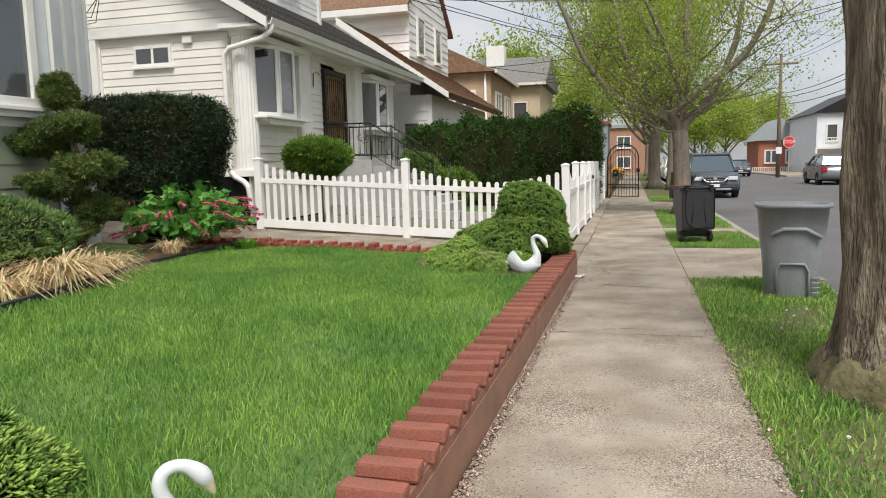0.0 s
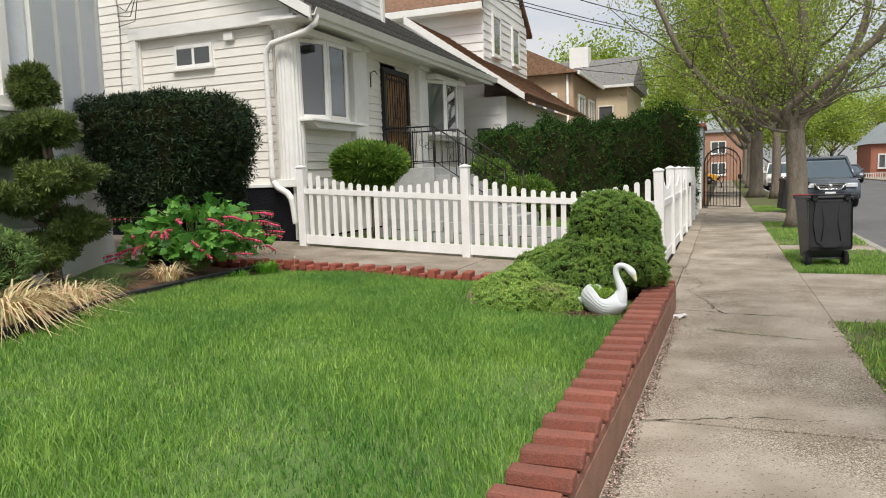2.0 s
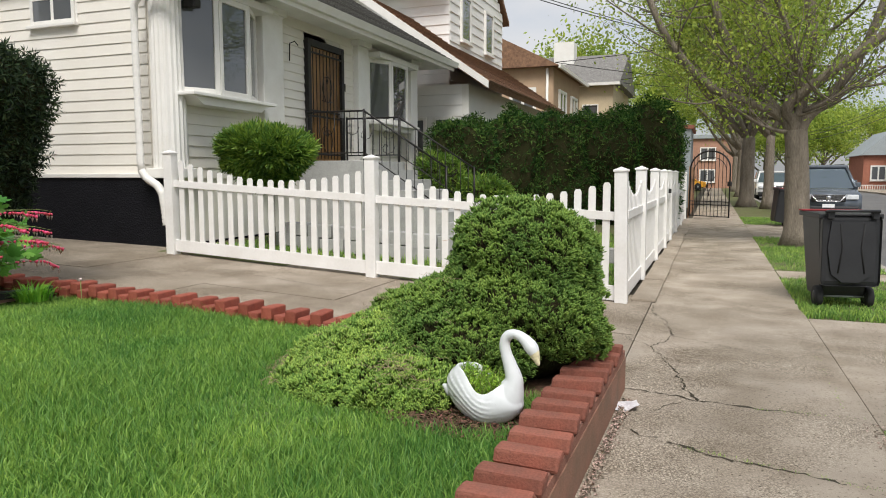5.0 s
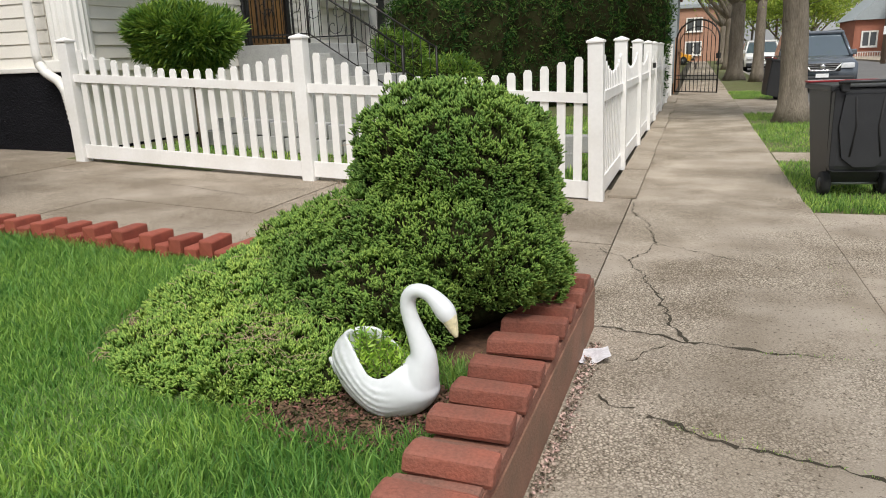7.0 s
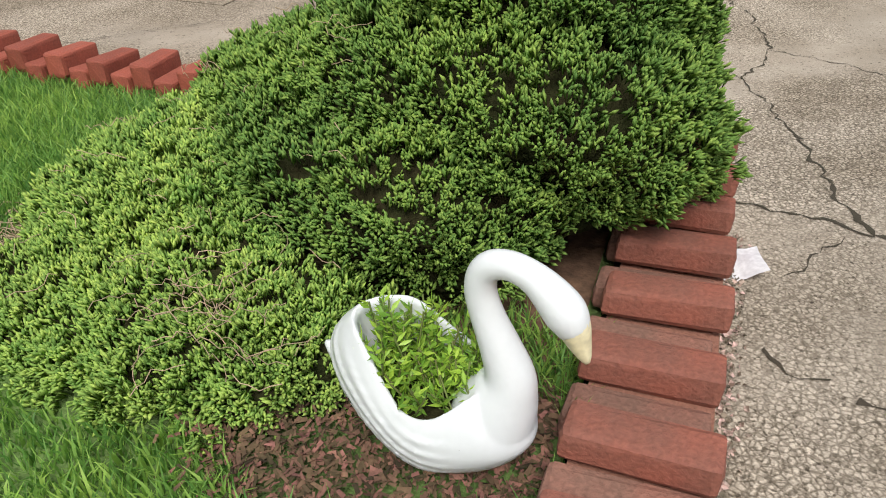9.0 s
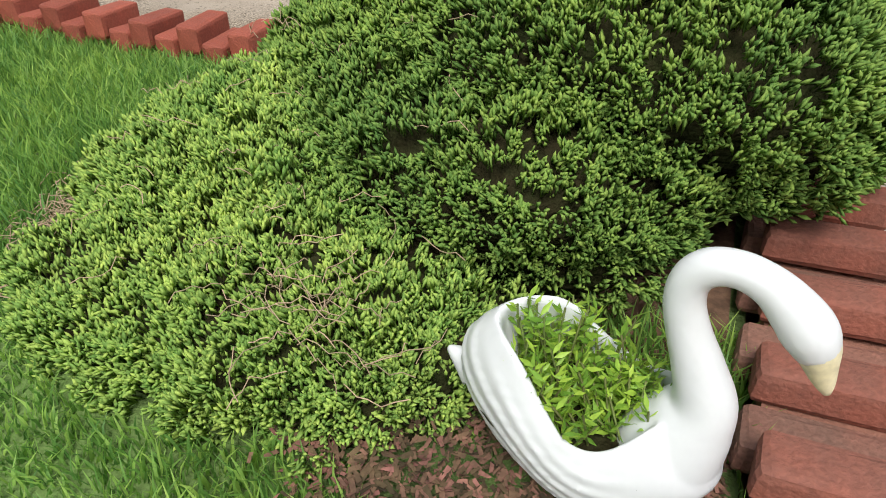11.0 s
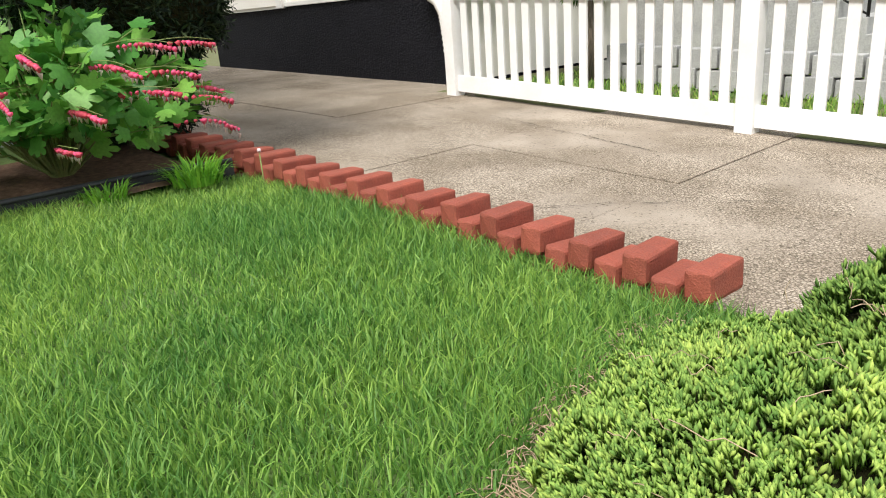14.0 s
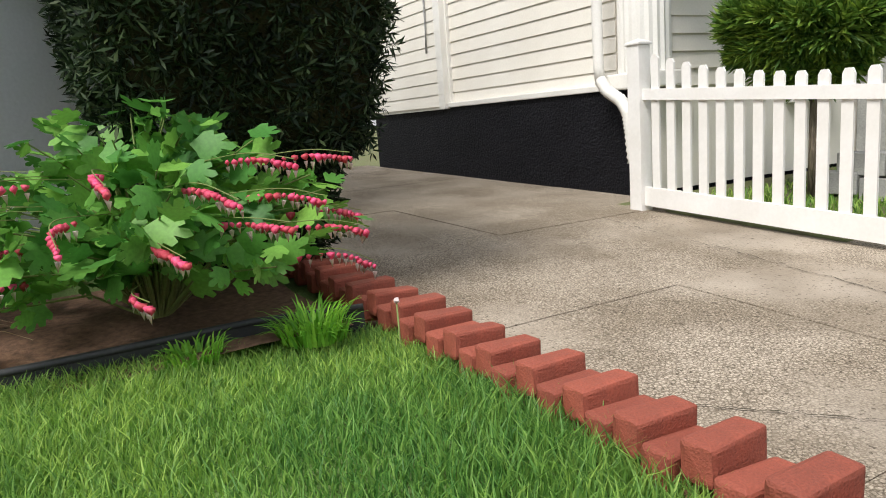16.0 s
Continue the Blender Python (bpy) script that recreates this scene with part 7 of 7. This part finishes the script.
for i in range(1, 51):
    y = -1.5 + PITCH * i
    if y > 8.15:
        break
    again(b1, WALL_X0 + rr.uniform(-0.008, 0.006), y, 0.254 + rr.uniform(-0.005, 0.006), rr.uniform(-2, 2), rr.uniform(-1.2, 1.2), rr.uniform(-2, 2))
    again(b2, WALL_X0 - 0.02 + rr.uniform(-0.008, 0.006), y + PITCH / 2, 0.200 + rr.uniform(-0.006, 0.006), rr.uniform(-2, 2), rr.uniform(-1.2, 1.2), rr.uniform(-2, 2))

edge = thing("brick_edging", "row of red painted bricks set high and low along the drive", "edging")
e1 = part("brick", brick_mesh(0.21, 0.088, 0.10), M["brick"], edge)
e2 = part("brick", brick_mesh(0.21, 0.088, 0.10), M["brick"], edge)
first = True
for i in range(0, 23):
    x = -1.784 - 0.2027 * i
    for k, (o, dx, dz) in enumerate(((e1, 0.0, 0.0), (e2, -0.101, -0.040))):
        a, y, z = (x + dx), row_y(x + dx), row_z(x + dx) + dz - 0.10
        m = (a + rr.uniform(-0.006, 0.006), y - 0.17 + rr.uniform(-0.012, 0.012) - (0.008 if k else 0), z + rr.uniform(-0.006, 0.008), rr.uniform(-3, 3), rr.uniform(-3, 3) + 2, 90 + 1.5 + rr.uniform(-3, 3))
        if i == 0:
            o.matrix_basis = pose(*m)
        else:
            again(o, *m)
part("footing", box(-6.0, -1.80, 8.13, 8.34, 0.0, 0.255), M["mortar"], edge).matrix_basis = Matrix(((1, 0, 0, 0), (0.022, 1, 0, 0.039), (-0.049, 0, 1, -0.086), (0, 0, 0, 1)))

# ---- paving ----
pavement = thing("pavement", "pale worn concrete pavement slabs", "pavement", kind="structure")
joints = [-6, -3.4, -0.9, 1.9, 4.98, 11.35, 12.9, 14.6, 17.3, 20.1, 23.2, 26.3, 29.4, 32.5, 35.6, 38.7, 42, 46, 50, 55, 60, 66, 72, 80, 90, 105, 120]
for i, (a, b) in enumerate(zip(joints, joints[1:])):
    s = part("slab", box(0.075, PAVE_X1, a + 0.007, b - 0.007, -0.14, 0, 0.006), M["pave"], pavement)
    s.matrix_basis = pose(0, 0, 0.004 * math.sin(i * 2.1), 0, 0.25 * math.sin(i * 1.3), 0)
part("joint_bed", box(-0.3, PAVE_X1, -6, 120, -0.2, -0.03), M["crack"], pavement)
part("apron", box(PAVE_X1 + 0.012, KERB_X + 0.12, 8.0, 11.05, -0.15, -0.006, 0.006), M["pave"], pavement, "rough concrete apron across the verge")
part("apron", box(PAVE_X1 + 0.012, KERB_X + 0.12, 13.9, 14.6, -0.15, -0.006, 0.006), M["pave"], pavement)
part("apron", box(PAVE_X1 + 0.012, KERB_X + 0.12, 20.3, 24.6, -0.15, -0.006, 0.006), M["pave"], pavement)

driveway = thing("driveway", "worn concrete driveway rising to the house", "driveway", kind="structure")
xs = [0.07, -1.35, -2.75, -4.3, -5.9, -7.6, -9.4, -12.5]
for i, (a, b) in enumerate(zip(xs, xs[1:])):
    for j, (c, d) in enumerate(((8.10, 9.75), (9.75, 11.72))):
        za, zb = zd(a), zd(b)
        bm = bmesh.new()
        top = [bm.verts.new(p) for p in ((b + 0.003, c + 0.003, zb), (a - 0.003, c + 0.003, za), (a - 0.003, d - 0.003, za), (b + 0.003, d - 0.003, zb))]
        low = [bm.verts.new((v.co.x, v.co.y, v.co.z - 0.15)) for v in top]
        bm.faces.new(top)
        for k in range(4):
            bm.faces.new((top[k], low[k], low[(k + 1) % 4], top[(k + 1) % 4]))
        bmesh.ops.recalc_face_normals(bm, faces=bm.faces[:])
        s = part("slab", bm, M["drive"], driveway)
        s.location.z = 0.004 * math.sin(i * 3 + j)
bed = part("joint_bed", grid_sheet("joint_bed", -12.5, 0.06, 8.1, 11.72, 20, 2, lambda x, y: zd(x) - 0.03, M["crack"]), None, driveway)


def crack(parent, a, b, w, zf, seed, wander=0.05):
    """A jagged narrow seam of dirt between two places."""
    r = random.Random(seed)
    V, Fc = [], []
    n = max(6, int(math.hypot(b[0] - a[0], b[1] - a[1]) / 0.028))
    dx, dy = b[0] - a[0], b[1] - a[1]
    L = math.hypot(dx, dy)
    px, py = -dy / L, dx / L
    off = 0
    for i in range(n + 1):
        u = i / n
        off += r.uniform(-1, 1) * wander * 0.35
        o = off * math.sin(math.pi * u)
        ww = w * r.uniform(0.05, 0.8) * (0.5 + 0.5 * abs(math.sin(u * 9 + seed)))
        o += r.uniform(-1, 1) * 0.010
        x, y = a[0] + dx * u + px * o, a[1] + dy * u + py * o
        V += [(x - px * ww, y - py * ww, zf(x) + 0.006), (x + px * ww, y + py * ww, zf(x) + 0.006)]
    for i in range(n):
        Fc.append((2 * i, 2 * i + 1, 2 * i + 3, 2 * i + 2))
    part("crack", raw("crack", V, Fc), M["crack"], parent)


flat = lambda x: 0.002
for i, (a, b, w) in enumerate((((0.08, 4.92), (1.3, 5.25), 0.010), ((0.13, 8.21), (0.58, 8.10), 0.012), ((0.58, 8.10), (0.94, 8.06), 0.022), ((0.94, 8.06), (1.46, 8.09), 0.012), ((0.58, 8.10), (0.42, 8.75), 0.016), ((0.42, 8.75), (0.22, 9.36), 0.012), ((0.22, 9.36), (0.35, 9.83), 0.012), ((0.35, 9.83), (0.27, 10.42), 0.010), ((0.27, 10.42), (0.10, 11.2), 0.010), ((0.0, 9.62), (0.22, 9.36), 0.008), ((0.35, 9.80), (0.85, 9.51), 0.006), ((0.85, 9.51), (1.3, 9.2), 0.006), ((1.3, 9.2), (1.39, 9.4), 0.010), ((1.42, 10.5), (1.39, 9.4), 0.010), ((1.39, 9.4), (1.33, 8.6), 0.012), ((1.33, 8.6), (1.46, 8.1), 0.010), ((0.5, 8.06), (0.33, 7.82), 0.007), ((0.26, 7.49), (0.40, 7.42), 0.010), ((0.45, 7.37), (0.75, 7.24), 0.020), ((0.75, 7.24), (1.45, 7.08), 0.018), ((0.1, 14.2), (1.4, 14.3), 0.008))):
    crack(pavement, a, b, w, flat, 50 + i)
for i, (a, b, w) in enumerate((((-1.4, 8.5), (-0.6, 9.6), 0.006), ((-3.4, 8.6), (-2.2, 9.75), 0.006), ((-5.9, 10.7), (-3.2, 10.3), 0.007), ((-2.7, 10.9), (-1.2, 10.0), 0.004))):
    crack(driveway, a, b, w, lambda x: zd(x) + 0.003, 80 + i, 0.04)
# moss and small weeds in the wide cracks
MV, MF = [], []
for i in range(420):
    u = rr.random()
    x, y = ((0.50 + 0.9 * u, 7.34 - 0.25 * u), (0.85 + 0.6 * u, 8.06 + 0.02 * u), (1.35, 8.2 + 1.3 * u))[(0, 0, 0, 1, 2)[rr.randrange(5)]]
    x, y = x + rr.gauss(0, 0.012), y + rr.gauss(0, 0.012)
    a, h = rr.uniform(0, 6.28), rr.uniform(0.006, 0.020)
    k = len(MV)
    MV += [(x - 0.003 * math.cos(a), y - 0.003 * math.sin(a), 0.003), (x + 0.003 * math.cos(a), y + 0.003 * math.sin(a), 0.003), (x + rr.gauss(0, 0.008), y + rr.gauss(0, 0.008), h)]
    MF.append((k, k + 1, k + 2))
tagged(part("moss", raw("moss", MV, MF), M["verge_grass"], None), "tiny weeds and moss growing in pavement cracks", "moss", kind="stuff")
# fallen blossom and grit along the foot of the wall
V, Fc = [], []
for i in range(6500):
    y = rr.uniform(-1.5, 8.0)
    x = 0.05 + 0.0145 * y + abs(rr.gauss(0, 0.026))
    s, a = rr.uniform(0.003, 0.009), rr.uniform(0, 6.28)
    k = len(V)
    for q in range(4):
        V.append((x + s * math.cos(a + q * 1.57), y + s * math.sin(a + q * 1.57) * 1.2, 0.004 + rr.uniform(0, 0.012)))
    Fc.append((k, k + 1, k + 2, k + 3))
for i in range(1800):
    y = rr.uniform(-1.0, 8.0)
    x = PAVE_X1 + rr.gauss(-0.01, 0.03)
    s, a = rr.uniform(0.003, 0.01), rr.uniform(0, 6.28)
    k = len(V)
    for q in range(4):
        V.append((x + s * math.cos(a + q * 1.57), y + s * math.sin(a + q * 1.57) * 1.2, 0.006 + rr.uniform(0, 0.01)))
    Fc.append((k, k + 1, k + 2, k + 3))
grit = part("grit", raw("grit", V, Fc), mat("grit_petals", (0.55, 0.42, 0.34), (0.12, 0.09, 0.06), 0.9, scale=60, bump=0, island=0.6, spread=0.2), None)
tagged(grit, "fallen petals and grit along the wall's foot", "litter", kind="stuff")

# ---- grass ----
def grass(name, label, n, place, height, material, width=0.0032):
    x, y, z = place(n)
    n = len(x)
    a = rng.uniform(0, 6.28, n)
    h = height * rng.uniform(0.55, 1.25, n) * (1 + 0.35 * np.sin(x * 2.3 + y * 1.1) * np.sin(y * 2.9 - x))
    if name == "lawn_grass":
        h = h * (1 + 0.30 * np.exp(-np.clip(8.17 + 0.022 * (x + 1.76) - y, 0, 9) / 0.16) * (x < -1.6))
    lean = rng.uniform(0.15, 0.75, n) * h
    b = rng.uniform(0, 6.28, n)
    lx, ly = np.cos(b) * lean, np.sin(b) * lean
    w = width * rng.uniform(0.7, 1.3, n)
    sx, sy = np.cos(a) * w, np.sin(a) * w
    V = np.empty((n, 5, 3), np.float32)
    V[:, 0] = np.stack([x - sx, y - sy, z], 1)
    V[:, 1] = np.stack([x + sx, y + sy, z], 1)
    V[:, 2] = np.stack([x + lx * 0.35 - sx * 0.8, y + ly * 0.35 - sy * 0.8, z + h * 0.6], 1)
    V[:, 3] = np.stack([x + lx * 0.35 + sx * 0.8, y + ly * 0.35 + sy * 0.8, z + h * 0.6], 1)
    V[:, 4] = np.stack([x + lx, y + ly, z + h * rng.uniform(0.8, 1.0, n)], 1)
    k = (np.arange(n) * 5)[:, None]
    Fc = np.concatenate([k + np.array([[0, 1, 3]]), k + np.array([[0, 3, 2]]), k + np.array([[2, 3, 4]])])
    me = raw(name, V.reshape(-1, 3), Fc)
    o = part(name, me, material, None)
    return tagged(o, label, "grass", kind="stuff")


def on_lawn(n):
    x = rng.uniform(-4.45, -0.09, n)
    y = np.where(rng.uniform(0, 1, n) < 0.52, rng.uniform(5.2, 8.25, n), rng.uniform(-2.5, 5.2, n))
    keep = (y < 8.17 + 0.022 * (x + 1.76)) & (x > np.interp(y, [p[1] for p in epts], [p[0] for p in epts]) + 0.01)
    keep &= ((x + 1.02) / 0.66) ** 2 + ((y - 7.50) / 0.82) ** 2 > 1
    keep &= ~((x > -1.1) & (y > 7.2)) & (x < -0.195 + 0.0145 * y)
    keep &= ((x + 0.42) ** 2 / 0.105 + (y - 6.86) ** 2 / 0.055 > 1)
    keep &= ~((np.abs(x + 1.62) < 0.4) & (np.abs(y - 0.8) < 0.4))
    x, y = x[keep], y[keep]
    return x, y, 0.165 + 0.036 * np.abs(x) - np.where(x < -1.5, 0.05 * np.exp(-np.clip(8.1 - y, 0, 9) / 0.3), 0.0)


grass("lawn_grass", "uneven bright green lawn grass", 295000, on_lawn, 0.074, M["grass"], 0.0027)


def on_verge(n):
    x, y = rng.uniform(PAVE_X1 - 0.01, KERB_X + 0.02, n), rng.uniform(-1.5, 28, n)
    keep = ~((y > 7.95) & (y < 11.1)) & ~((y > 13.85) & (y < 14.65)) & ~((y > 20.3) & (y < 24.6))
    keep &= (np.sin(x * 3 + y * 1.7) + np.sin(y * 2.3 - x * 4) + rng.normal(0, 0.6, n)) > -1.5
    keep &= (y < 13) | (rng.uniform(0, 1, n) < 0.4)
    return x[keep], y[keep], np.full(keep.sum(), -0.02)


grass("verge_grass", "patchy grass on the strip beside the kerb", 125000, on_verge, 0.062, M["verge_grass"], 0.0042)


def on_yard(n):
    x, y = rng.uniform(-5.9, -0.3, n), rng.uniform(11.4, 18.5, n)
    return x, y, 0.037 * np.abs(x) + 0.0022 * x * x + 0.01


grass("yard_grass", "green grass behind the white fence", 26000, on_yard, 0.09, M["verge_grass"], 0.006)


# dandelions gone to seed on the verge
def dandelion(x, y, h):
    o = thing("dandelion", "dandelion gone to seed with a pale puffy head", "weed", (x, y, -0.02), "verge weeds")
    part("stalk", tube([(0, 0, 0), (0.01, 0.005, h * 0.6), (0.015, 0.0, h)], 0.0035, 5), M["stem"], o)
    head = bmesh.new()
    bmesh.ops.create_icosphere(head, subdivisions=2, radius=0.011)
    for v in head.verts:
        v.co = v.co * rr.uniform(0.75, 1.2) + Vector((0.015, 0, h + 0.012))
    part("seed_head", head, M["petal"], o)


for x, y, h in ((-4.08, 8.03, 0.50), (2.02, 5.35, 0.17), (2.06, 5.28, 0.14), (2.2, 5.5, 0.15), (1.9, 4.9, 0.12), (1.78, 2.75, 0.09)):
    dandelion(x, y, h)
